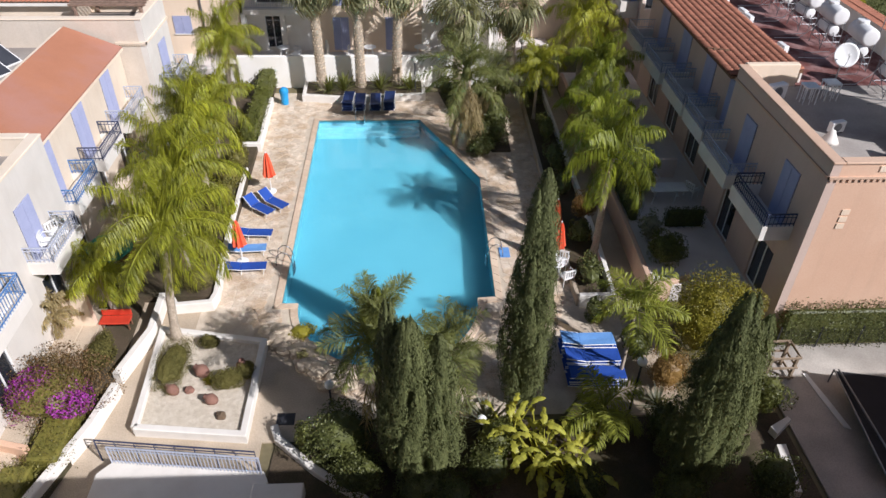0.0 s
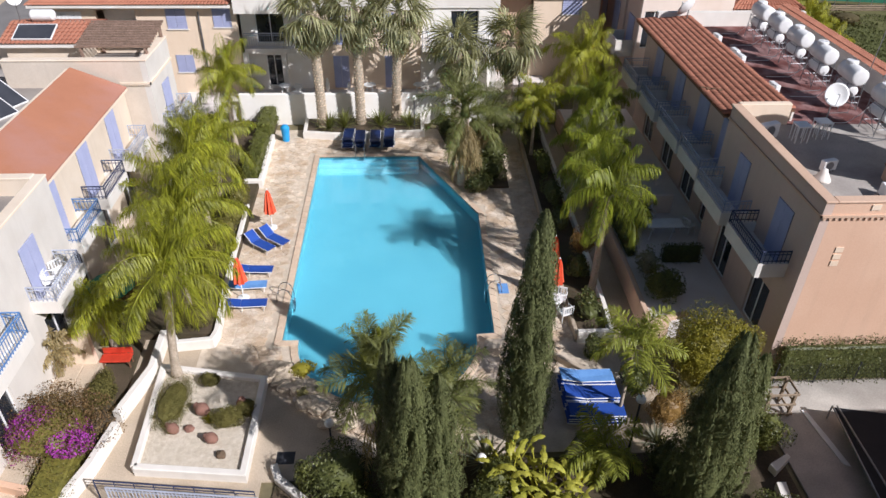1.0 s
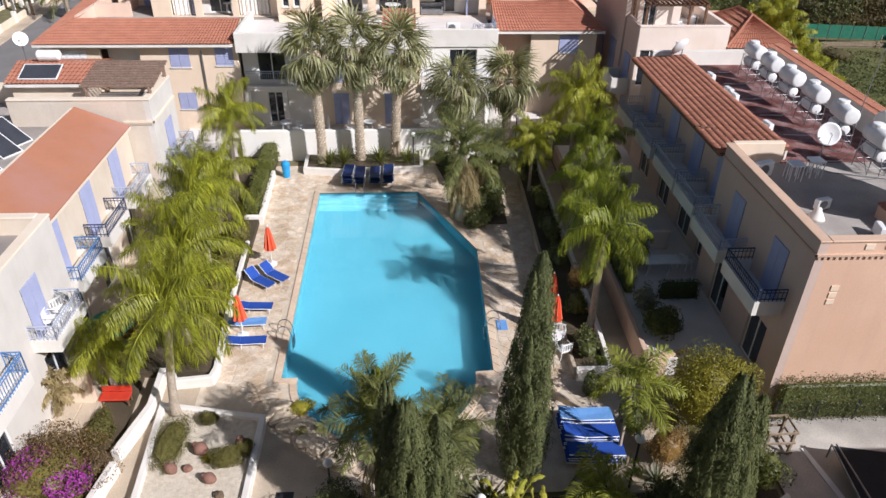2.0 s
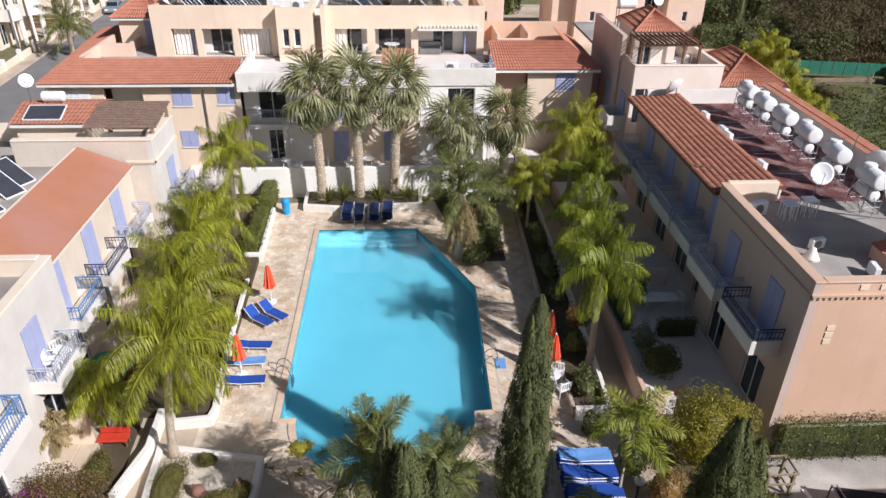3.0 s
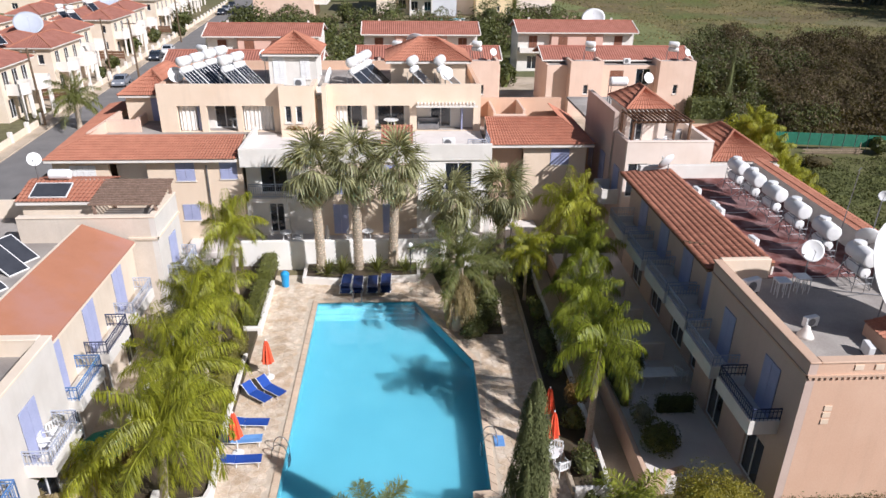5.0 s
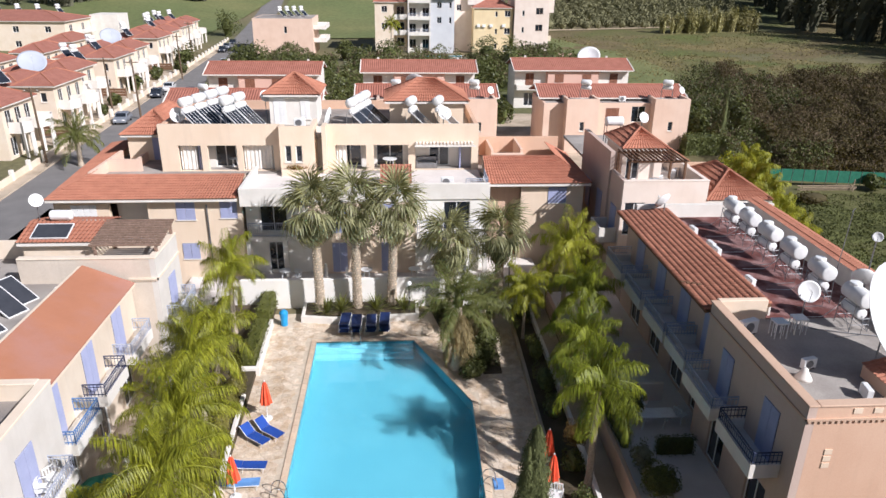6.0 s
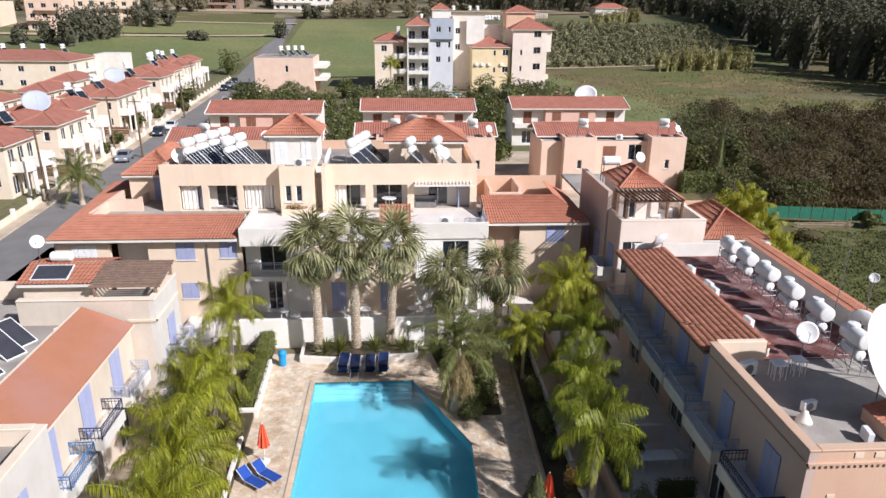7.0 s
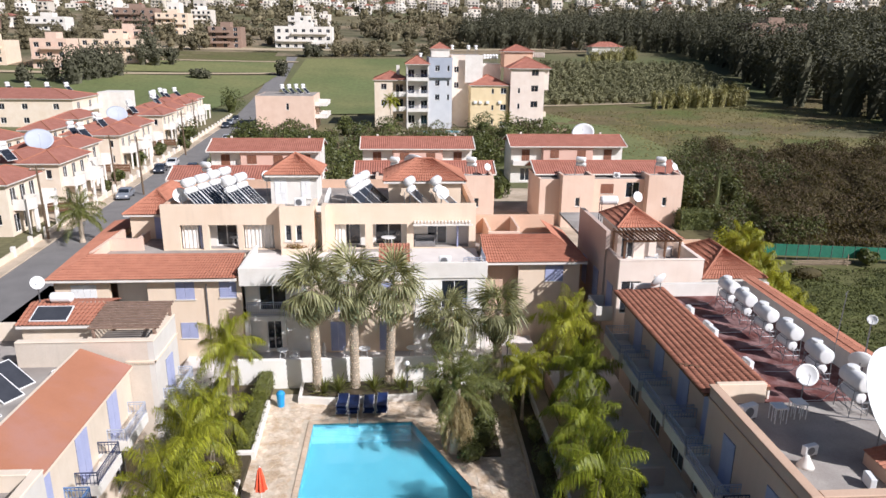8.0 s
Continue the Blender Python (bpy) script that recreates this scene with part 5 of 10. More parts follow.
def feather_palm(x, y, z, h, key, material, length, count, label, lean=(0.0, 0.0), r=0.16, seed=1, n=46, leaf_len=0.62, hang=1.0, spread=1.0, bark=None, group="feathery palms",
                 dead=0, lows=((78, 20), (62, -25), (45, -50), (25, -68), (0, -80)), tilt=(0, 0), leaf_w=0.022, name="palm_tree"):
    rnd = random.Random(seed)
    t = thing(name, label, "palm", group, at=(x, y, z))
    trunk_mesh(h, r, r * 0.72, lean, seed=seed).ob("trunk", bark or BARK, t, smooth=True, fix=False)
    top = Vector((lean[0], lean[1], h))
    s = Mesh().lathe(top.x, top.y, [(r * 0.75, h - 0.05), (r * 0.95, h + 0.12), (r * 0.7, h + 0.5), (r * 0.25, h + 0.85)], 8)
    s.ob("crownshaft", material, t, smooth=True)
    datas = frond_set(key, material, length, n, leaf_len, leaf_w, hang, spread, lows)
    for i in range(count):
        k = i / count
        d = datas[min(len(datas) - 1, int(k * len(datas)))]
        az = i * 137.5 + rnd.uniform(-16, 16)
        m = Matrix.Translation(top + Vector((0, 0, 0.45 - 0.4 * k))) @ pose(0, 0, 0, 0, 0, az) @ pose(0, 0, 0, rnd.uniform(-14, 14), rnd.uniform(-9, 9) , 0)
        m = m @ Matrix.Scale(rnd.uniform(0.85, 1.1), 4)
        shared("frond", d, t, m)
    for i in range(dead):
        az = rnd.uniform(0, 360)
        if "dead" not in FRONDS:
            FRONDS["dead"] = frond("frond", LEAF_DRY, 2.3, -38, -88, 40, 0.4, 0.014, 1.0, 0.6, 5)
        shared("frond", FRONDS["dead"], t, Matrix.Translation(top - Vector((0, 0, rnd.uniform(0, 0.45 * h)))) @ pose(0, 0, 0, 0, rnd.uniform(-4, 16), az) @ Matrix.Scale(min(1.0, h / 2.6), 4), label="dry hanging frond")
    return t


def fan_palm(x, y, z, h, radius, label, seed=1, count=34, skirt=22, r=0.27, lean=(0, 0), group="tall fan palms"):
    rnd = random.Random(seed)
    t = thing("palm_tree", label, "palm", group, at=(x, y, z))
    # trunk with crossed leaf boots
    m = trunk_mesh(h, r, r * 0.8, lean, rings=0.3, bulge=0.15)
    m.ob("trunk", BARK, t, smooth=True, fix=False)
    m = Mesh()
    rows = int(h / 0.17)
    for i in range(rows):
        k = (i + 0.5) / rows
        rr = (r + (r * 0.8 - r) * k) * (1 + 0.15 * max(0, 1 - k * 7))
        for j in range(9):
            a = 2 * math.pi * (j + 0.5 * (i % 2)) / 9 + rnd.uniform(-0.08, 0.08)
            c = Vector((lean[0] * k ** 1.5, lean[1] * k ** 1.5, h * k))
            o, s = Vector((math.cos(a), math.sin(a), 0)), Vector((-math.sin(a), math.cos(a), 0))
            p = c + o * rr * 0.97
            q = p + o * 0.075 + Vector((0, 0, 0.13))
            m.add([p - s * 0.075, p + s * 0.075, p + Vector((0, 0, 0.12)), q - s * 0.03, q + s * 0.03], [(0, 1, 4, 3), (1, 2, 4), (0, 3, 2), (3, 4, 2)])
    tagged(m.ob("leaf_boot", BARK_SCALE, t, fix=False), kind="stuff")
    key = f"fan{radius:.1f}"
    if key not in FRONDS:
        FRONDS[key] = [fan_leaf("fan_leaf", LEAF_FAN, radius * 0.5, radius * 0.62, 30, dr, i) for i, dr in enumerate((0.7, 1.5, 2.4, 3.2))]
        FRONDS[key + "d"] = [fan_leaf("fan_leaf", LEAF_DRY, radius * 0.42, radius * 0.5, 16, 1.2, 9)]
    top = Vector((lean[0], lean[1], h))
    for i in range(count):
        k = i / count
        el = 78 - 138 * k + rnd.uniform(-18, 18)
        m = Matrix.Translation(top + Vector((0, 0, 0.35 - 0.55 * k))) @ pose(0, 0, 0, 0, 0, i * 137.5 + rnd.uniform(-15, 15)) @ pose(0, 0, 0, rnd.uniform(-18, 18), -el, 0)
        shared("fan_leaf", FRONDS[key][min(3, int(k * 4))], t, m @ Matrix.Scale(rnd.uniform(0.8, 1.3), 4))
    for i in range(skirt):
        k = i / max(1, skirt)
        m = Matrix.Translation(top + Vector((0, 0, -0.2 - 0.75 * k))) @ pose(0, 0, 0, 0, 0, i * 137.5) @ pose(0, 0, 0, 0, 62 + rnd.uniform(-8, 16), 0)
        shared("fan_leaf", FRONDS[key + "d"][0], t, m, label="dry hanging fan leaf" if i == 0 else "")
    return t


def cypress(x, y, h, r, label, lobes=90, seed=2, lean=(0, 0), each=380):
    """A slim column of upswept flame-shaped sprays with dark gaps between them."""
    t = thing("cypress_tree", label, "cypress", "cypresses", at=(x, y, 0))
    Mesh().path([(0, 0, 0), (lean[0] * 0.3, lean[1] * 0.3, h * 0.5), (lean[0], lean[1], h * 0.93)], [0.14, 0.1, 0.02], 8).ob("trunk", BARK_DARK, t, smooth=True)
    rg = np.random.default_rng(seed)

    def prof(k):
        return r * min(1.0, 0.62 + k / 0.3 * 0.38) * max(0.0, 1 - k) ** 0.62

    P, N = [], []
    lobes, each = int(lobes * 0.6), int(each * 1.7)
    for i in range(lobes):
        k = (i / lobes) ** 1.05 * 0.9
        a = i * 2.39996 + rg.uniform(-0.35, 0.35)
        o = np.array([math.cos(a), math.sin(a), 0.0])
        ln = min(rg.uniform(0.8, 1.5) * (0.75 + h / 14), h * 1.01 - k * h)
        w = rg.uniform(0.22, 0.38) * (0.8 + 0.2 * r) * (1 - 0.35 * k)
        base = np.array([lean[0] * k, lean[1] * k, k * h + 0.05]) + o * prof(k) * rg.uniform(0.55, 0.98)
        way = np.array([lean[0] * ln / h, lean[1] * ln / h, ln]) + o * (prof(min(1, k + ln / h)) - prof(k)) * 0.75 + o * rg.uniform(-0.02, 0.1) * ln
        s = rg.uniform(0, 1, each) ** 0.85
        b = rg.uniform(0, 2 * math.pi, each)
        rad = w * np.minimum(1, s * 3.5 + 0.35) * (1 - s) ** 0.6 * rg.uniform(0.75, 1.06, each)
        q = np.stack([np.cos(b), np.sin(b), np.zeros(each)], 1)
        P.append(base + way * s[:, None] + q * rad[:, None])
        N.append(q + o * 0.4 + np.array([0, 0, 0.25]))
    P, N = np.concatenate(P), np.concatenate(N)
    P[:, 2] = np.clip(P[:, 2], 0.05, h * 1.02)
    leaf_cloud("foliage", P, N, 0.04, LEAF_CYPRESS, t, slim=0.32, loose=0.25, up=4.0)
    m = Mesh()
    pr = [(prof(i / 14) * 0.56 + 0.01, 0.1 + i / 14 * h * 0.95) for i in range(15)]
    for i, (rr, z) in enumerate(pr):
        for k in range(14):
            a = 2 * math.pi * k / 14
            f = 1 + 0.25 * noise.noise(Vector((math.cos(a) * 2 + seed, math.sin(a) * 2, z)))
            m.v.append((lean[0] * z / h + rr * f * math.cos(a), lean[1] * z / h + rr * f * math.sin(a), z))
    m.f = [(i * 14 + k, i * 14 + (k + 1) % 14, (i + 1) * 14 + (k + 1) % 14, (i + 1) * 14 + k) for i in range(14) for k in range(14)]
    m.ob("twig_mass", LEAF_CYPRESS, t, fix=False)
    return t


def broad_plant(x, y, z, h, label, leaves=13, seed=3, material=None):
    """A clump of large paddle leaves with torn edges on long stalks."""
    rnd = random.Random(seed)
    t = thing("broadleaf_plant", label, "plant", at=(x, y, z))
    for i in range(leaves):
        az, el = rnd.uniform(0, 360), rnd.uniform(38, 80)
        ln, bl, bw = h * rnd.uniform(0.35, 0.9), rnd.uniform(0.5, 0.85), rnd.uniform(0.09, 0.15)
        m = Mesh()
        end = Vector((math.cos(radians(el)), 0, math.sin(radians(el)))) * ln
        m.path([(0, 0, 0), end * 0.5 + Vector((0, 0, 0.05)), end], [0.03, 0.025, 0.018], 5)
        n = 9
        row = []
        for k in range(n + 1):
            u = k / n
            a = radians(el - 18 - 95 * u)
            p = end if k == 0 else row[-1][0] + Vector((math.cos(a), 0, math.sin(a))) * bl / n
            w = bw * math.sin(math.pi * min(1, 0.1 + 0.88 * u)) ** 0.6
            row.append((p, w * rnd.uniform(0.35, 1.15), w * rnd.uniform(0.35, 1.15)))
        for (p, a0, b0), (q, a1, b1) in zip(row[:-1], row[1:]):
            dz = Vector((0, 0, -0.25))
            m.add([p, p + (Vector((0, 1, 0)) + dz) * a0, q + (Vector((0, 1, 0)) + dz) * a1, q], [(0, 1, 2, 3)])
            m.add([p, p + (Vector((0, -1, 0)) + dz) * b0, q + (Vector((0, -1, 0)) + dz) * b1, q], [(0, 3, 2, 1)])
        o = m.ob("leaf", material or LEAF_BANANA, t, fix=False)
        o.matrix_basis = pose(rnd.uniform(-0.15, 0.15), rnd.uniform(-0.15, 0.15), 0, 0, 0, az)
    return t


def spiky(x, y, z, label, n=60, ln=0.9, material=None, seed=4, w=0.03):
    """A tuft of sword leaves."""
    rnd = random.Random(seed)
    t = thing("spiky_plant", label, "plant", at=(x, y, z))
    m = Mesh()
    for i in range(n):
        a, el = rnd.uniform(0, 2 * math.pi), radians(rnd.uniform(15, 85))
        o = Vector((math.cos(a) * math.cos(el), math.sin(a) * math.cos(el), math.sin(el)))
        s = Vector((-math.sin(a), math.cos(a), 0)) * w
        L = ln * rnd.uniform(0.6, 1.1)
        mid = o * L * 0.55
        m.add([-s * 0.6, s * 0.6, mid + s, mid - s, o * L + Vector((0, 0, -0.12 * L))], [(0, 1, 2, 3), (3, 2, 4)])
    m.ob("sword_leaf", material or LEAF_GREYISH, t, fix=False)
    return t


QLOWS = ((86, 48), (78, 12), (66, -18), (54, -36), (42, -50), (28, -60), (14, -68), (0, -76), (-18, -84))
QUEEN = "feathery palm with arching yellow-green fronds over the garden"
# sunlit side
feather_palm(-8.45, 19.2, 0.3, 4.6, "queenbig", LEAF_QUEEN, 2.8, 27, "feathery palm with arching yellow-green fronds beside the stone-jar bed", lean=(0.6, 0.1), seed=11, n=104, leaf_len=0.78, hang=2.8, leaf_w=0.011, lows=QLOWS)
feather_palm(-8.75, 22.4, 0.4, 4.8, "queenbig", LEAF_QUEEN, 2.8, 26, QUEEN, lean=(0.6, -0.2), seed=12, n=104, leaf_len=0.78, hang=2.8, leaf_w=0.011, lows=QLOWS)
feather_palm(-9.1, 28.0, 0.4, 3.9, "queen", LEAF_QUEEN, 2.5, 20, QUEEN, lean=(-0.2, 0.1), seed=14, n=104, leaf_len=0.78, hang=2.8, leaf_w=0.011, lows=QLOWS)
feather_palm(-9.5, 32.0, 0.4, 2.6, "queen", LEAF_QUEEN, 2.5, 20, QUEEN, lean=(0.1, 0.2), seed=15, n=104, leaf_len=0.78, hang=2.8, leaf_w=0.011, lows=QLOWS)
feather_palm(-9.8, 37.5, 0.4, 3.9, "queen", LEAF_QUEEN, 2.5, 20, "feathery palm rising beside the white garden wall", lean=(0.1, 0.0), seed=16, n=104, leaf_len=0.78, hang=2.8, leaf_w=0.011, lows=QLOWS)
feather_palm(-10.9, 33.8, 0.4, 2.6, "greyq", LEAF_GREYISH, 2.0, 18, "small greyish feathery palm by the white house wall", seed=17, n=40, leaf_len=0.5, r=0.1, group="")
feather_palm(-10.6, 29.6, 0.4, 2.2, "greyq", LEAF_GREYISH, 2.0, 16, "small greyish feathery palm by the cream house wall", seed=18, n=40, leaf_len=0.5, r=0.1, group="")
feather_palm(-12.5, 19.3, 0.55, 0.7, "faded", LEAF_DRY, 1.1, 12, "small faded brown palm on the terrace", seed=19, n=40, leaf_len=0.35, r=0.07, group="")
feather_palm(-11.05, 20.5, 0.3, 1.9, "queenlow", LEAF_QUEEN, 1.5, 14, "low feathery palm hanging over the red bench", lean=(-0.1, -0.1), seed=13, n=66, leaf_len=0.8, hang=2.2, leaf_w=0.013, lows=QLOWS, r=0.12)
# shaded side; the darker queen leaf carries the shade in its colour
feather_palm(8.0, 23.7, 0.2, 4.5, "queenshade", LEAF_QUEEN_SHADED, 2.5, 22, "feathery palm with a pale trunk above the garden wall", lean=(0.2, 0.6), seed=21, n=104, leaf_len=0.78, hang=2.8, leaf_w=0.011, lows=QLOWS)
feather_palm(8.0, 29.8, 0.2, 3.4, "queenshade", LEAF_QUEEN_SHADED, 2.5, 23, QUEEN, lean=(0.95, 0.1), seed=22, n=104, leaf_len=0.78, hang=2.8, leaf_w=0.011, lows=QLOWS)
feather_palm(10.2, 34.7, 0.85, 3.0, "queenshade", LEAF_QUEEN_SHADED, 2.5, 18, QUEEN, seed=23, n=104, leaf_len=0.78, hang=2.8, leaf_w=0.011, lows=QLOWS)
feather_palm(10.2, 38.9, 0.6, 4.2, "yellowq", LEAF_YELLOW, 2.7, 24, "bright yellow-green feathery palm in the corner", seed=24, n=70, leaf_len=0.85, hang=2.0, leaf_w=0.013, lows=QLOWS)
feather_palm(7.3, 36.4, 0.2, 3.0, "yellows", LEAF_YELLOW, 1.9, 24, "low bright yellow-green palm", seed=25, n=80, leaf_len=0.6, hang=2.2, leaf_w=0.012, r=0.1)
# tall fan palms before the white wall
fan_palm(-5.0, 40.2, 0.35, 7.0, 2.0, "tall fan palm with a thick pale patterned trunk", seed=31, lean=(-0.1, -0.1))
fan_palm(-2.7, 40.7, 0.35, 7.2, 2.0, "tall fan palm with a thick pale patterned trunk", seed=32, lean=(0.05, -0.4))
fan_palm(-0.5, 41.0, 0.35, 6.8, 2.0, "tall fan palm with a thick pale patterned trunk", seed=33, lean=(0.3, -0.4))
fan_palm(3.2, 40.6, 0.2, 4.8, 1.9, "fan palm with a broad grey-green crown", seed=34, lean=(0.0, 0.1))
fan_palm(6.4, 40.9, 0.2, 5.2, 1.9, "fan palm with a broad grey-green crown", seed=35)
# plumes behind the tiled strip of the shaded house
for i, (x, y, h) in enumerate(((26.6, 50.5, 6.9), (25.7, 47.2, 6.8), (25.2, 44.2, 6.4), (24.7, 41.4, 5.8), (24.4, 39.0, 5.4))):
    feather_palm(x, y, 0.0, h, "plume", LEAF_YELLOW, 1.7, 18, "yellow-green feathery palm growing behind the tiled strip", seed=91 + i, n=70, leaf_len=0.7, hang=2.4, leaf_w=0.016, lows=QLOWS, r=0.12, group="palms behind the tiled strip")
# date palms by the cut-off pool corner
DATE_LOWS = ((80, 30), (60, 0), (40, -30), (15, -55), (-20, -75))
feather_palm(3.15, 33.7, 0.0, 3.9, "date", LEAF_DATE, 2.8, 22, "shaggy date palm with grey-green fronds by the pool", r=0.3, seed=41, n=80, leaf_len=0.55, hang=0.5, spread=0.9, bark=BARK_SCALE, dead=46, lows=DATE_LOWS, group="date palms", leaf_w=0.014)
feather_palm(4.9, 36.9, 0.0, 2.1, "date", LEAF_DATE, 2.8, 18, "shaggy date palm with grey-green fronds by the pool", r=0.28, seed=42, n=80, leaf_len=0.55, hang=0.5, spread=0.9, bark=BARK_SCALE, dead=26, lows=DATE_LOWS, group="date palms", leaf_w=0.014)
# near bed
# Dark bark stands in for the shade that hides this trunk.
upright_palm = feather_palm(-0.9, 15.0, 0.0, 4.0, "dates", LEAF_DATE, 2.1, 26, "upright palm with stiff spreading fronds in the front bed", r=0.13, seed=43, n=84, leaf_len=0.52, hang=0.45, spread=0.8, leaf_w=0.011, lows=((85, 50), (70, 20), (50, -15), (20, -45), (-15, -75)), dead=7, group="", bark=BARK_DARK)
feather_palm(1.1, 15.7, 0.0, 2.3, "dates", LEAF_DATE, 1.9, 22, "leafy palm with spiky grey-green fronds in the front bed", r=0.2, seed=44, n=84, leaf_len=0.52, hang=0.45, spread=0.8, leaf_w=0.011, dead=6, group="", bark=BARK_SCALE, lows=((85, 50), (70, 20), (50, -15), (20, -45), (-15, -75)))
_m = Mesh()
for i in range(7):
    a, el, ln = i * 2.4 + 0.5, radians((84, 80, 76, 82, 70, 78, 66)[i]), (2.0, 1.7, 1.5, 1.8, 1.3, 1.6, 1.2)[i]
    o = Vector((math.cos(a) * math.cos(el), math.sin(a) * math.cos(el), math.sin(el)))
    w = Vector((math.cos(a * 1.7), math.sin(a * 1.7), 0))
    w = (w - o * w.dot(o)).normalized()
    up = o.cross(w) * 0.05
    for k in range(6):
        u0, u1 = k / 6, (k + 1) / 6
        b0, b1 = [0.26 * math.sin(math.pi * min(1, 0.12 + 0.86 * u)) ** 0.8 for u in (u0, u1)]
        p, q = Vector((0, 0, 4.0)) + o * ln * u0, Vector((0, 0, 4.0)) + o * ln * u1
        _m.add([p - w * b0 + up, p, p + w * b0 + up, q - w * b1 + up, q, q + w * b1 + up], [(0, 1, 4, 3), (1, 2, 5, 4)])
_m.ob("spear_leaf", LEAF_KENT, upright_palm, fix=False, label="upright unsplit yellow-green young leaves")
KENT = ((75, 10), (50, -25), (30, -45), (15, -60), (0, -70))
feather_palm(7.35, 16.7, 0.0, 3.3, "kent", LEAF_KENT, 1.9, 12, "young palm with few broad arching fronds by the walk", r=0.07, seed=45, n=58, leaf_len=0.6, hang=0.8, lows=KENT, group="", leaf_w=0.017)
feather_palm(6.1, 14.4, 0.0, 1.0, "kents", LEAF_KENT, 1.5, 9, "young palm with few broad arching fronds in the bed", r=0.07, seed=46, n=58, leaf_len=0.6, hang=0.8, lows=KENT, group="", leaf_w=0.017)
cypress(3.8, 16.0, 9.0, 1.08, "tall slim dark green cypress beside the pool", 190, 51)
cypress(0.1, 13.2, 6.45, 1.15, "broad dark green cypress in the front bed", 150, 52)
cypress(0.85, 13.3, 5.8, 0.85, "dark green cypress grown into a broader one", 90, 56)
cypress(-0.45, 13.6, 6.7, 0.6, "slim dark green cypress beside a broader one", 60, 53)
cypress(8.5, 12.9, 7.3, 1.45, "dark shaded cypress by the driveway", 150, 54)
cypress(9.5, 13.4, 6.1, 0.9, "dark shaded cypress by the driveway", 80, 55)


# ---- garden walls, planters, beds ----
def low_wall(pts, z1, w=0.22, z0=-0.05, material=None, label="low white rendered garden wall"):
    """A low wall along a line of points, mitred, with a softened top."""
    t = thing("garden_wall", label, "wall", kind="structure")
    P = [Vector((x, y)) for x, y in pts]
    n = len(P)
    left, right = [], []
    for i in range(n):
        a = (P[i] - P[i - 1]).normalized() if i else (P[1] - P[0]).normalized()
        b = (P[i + 1] - P[i]).normalized() if i < n - 1 else a
        d = (a + b).normalized()
        o = Vector((-d.y, d.x)) * (w / 2) / max(0.4, d.dot(a))
        left.append(P[i] + o), right.append(P[i] - o)
    rings = []
    for z, k in ((z0, 0), (z1 - 0.03, 0), (z1, 0.12)):
        rings.append([(l.lerp(r, k).x, l.lerp(r, k).y, z) for l, r in zip(left, right)] + [(r.lerp(l, k).x, r.lerp(l, k).y, z) for l, r in zip(reversed(left), reversed(right))])
    m = Mesh()
    c = 2 * n
    m.v = [p for ring in rings for p in ring]
    for q in (0, c):
        m.f += [(q + i, q + (i + 1) % c, q + c + (i + 1) % c, q + c + i) for i in range(c)]
    for i in range(n - 1):
        m.f.append((2 * c + i, 2 * c + i + 1, 2 * c + c - 2 - i, 2 * c + c - 1 - i))
    m.ob("wall", material or PLASTER_WHITE, t)
    return t


def bed(outline, z, material, label, name="planting_bed"):
    return tagged(Mesh().prism(outline, -0.04, z).ob(name, material), label, "soil" if material is SOIL else "gravel", kind="structure")


# the gravel bed with the jars
ISLE = [(-8.75, 15.1), (-5.25, 14.7), (-5.25, 18.85), (-9.05, 19.6)]
low_wall(ISLE + [ISLE[0]], 0.38, 0.24, label="low white wall round the gravel bed")
bed([(-8.7, 15.2), (-5.3, 14.8), (-5.3, 18.8), (-9.0, 19.5)], 0.22, GRAVEL, "pale gravel bed with jars and low shrubs", "gravel_bed")
for x, y, rx, ry, rz in ((-8.2, 17.7, 0.72, 1.45, 0.32), (-6.15, 16.85, 0.62, 0.5, 0.36), (-5.6, 17.35, 0.35, 0.35, 0.3), (-7.15, 18.75, 0.38, 0.3, 0.28)):
    shrub(x, y, 0.2, rx, ry, rz, LEAF_MAT, "low olive-green cushion shrub in the gravel bed", 14000, 0.02, 40)
spiky(-6.75, 17.0, 0.2, "small tuft of yellow-green leaves", 60, 0.4, LEAF_GOLD, 61)


def jar(x, y, z, s, lying, az, label):
    m = Mesh()
    ax = Matrix.Translation((x, y, z + (0.24 * s if lying else 0))) @ pose(0, 0, 0, 0, 0, az) @ (pose(0, 0, 0, 0, 78, 0) if lying else Matrix()) @ Matrix.Translation((0, 0, -0.3 * s if lying else 0))
    prof = [(0.1, 0), (0.2, 0.1), (0.27, 0.28), (0.26, 0.42), (0.17, 0.56), (0.11, 0.62), (0.14, 0.68), (0.1, 0.68), (0.08, 0.6)]
    m.lathe(0, 0, [(r * s, h * s) for r, h in prof], 18, ax)
    return tagged(m.ob("clay_jar", POT, smooth=True), label, "jar", "clay jars")


jar(-7.1, 17.35, 0.22, 0.85, True, 150, "large weathered clay jar lying on the gravel")
jar(-7.9, 16.55, 0.22, 0.72, True, 150, "weathered clay jar lying on the gravel")
jar(-6.52, 16.1, 0.22, 0.72, True, 160, "weathered clay jar lying on the gravel")
jar(-5.75, 17.5, 0.22, 0.8, False, 0, "grey clay jar standing by a cushion shrub")


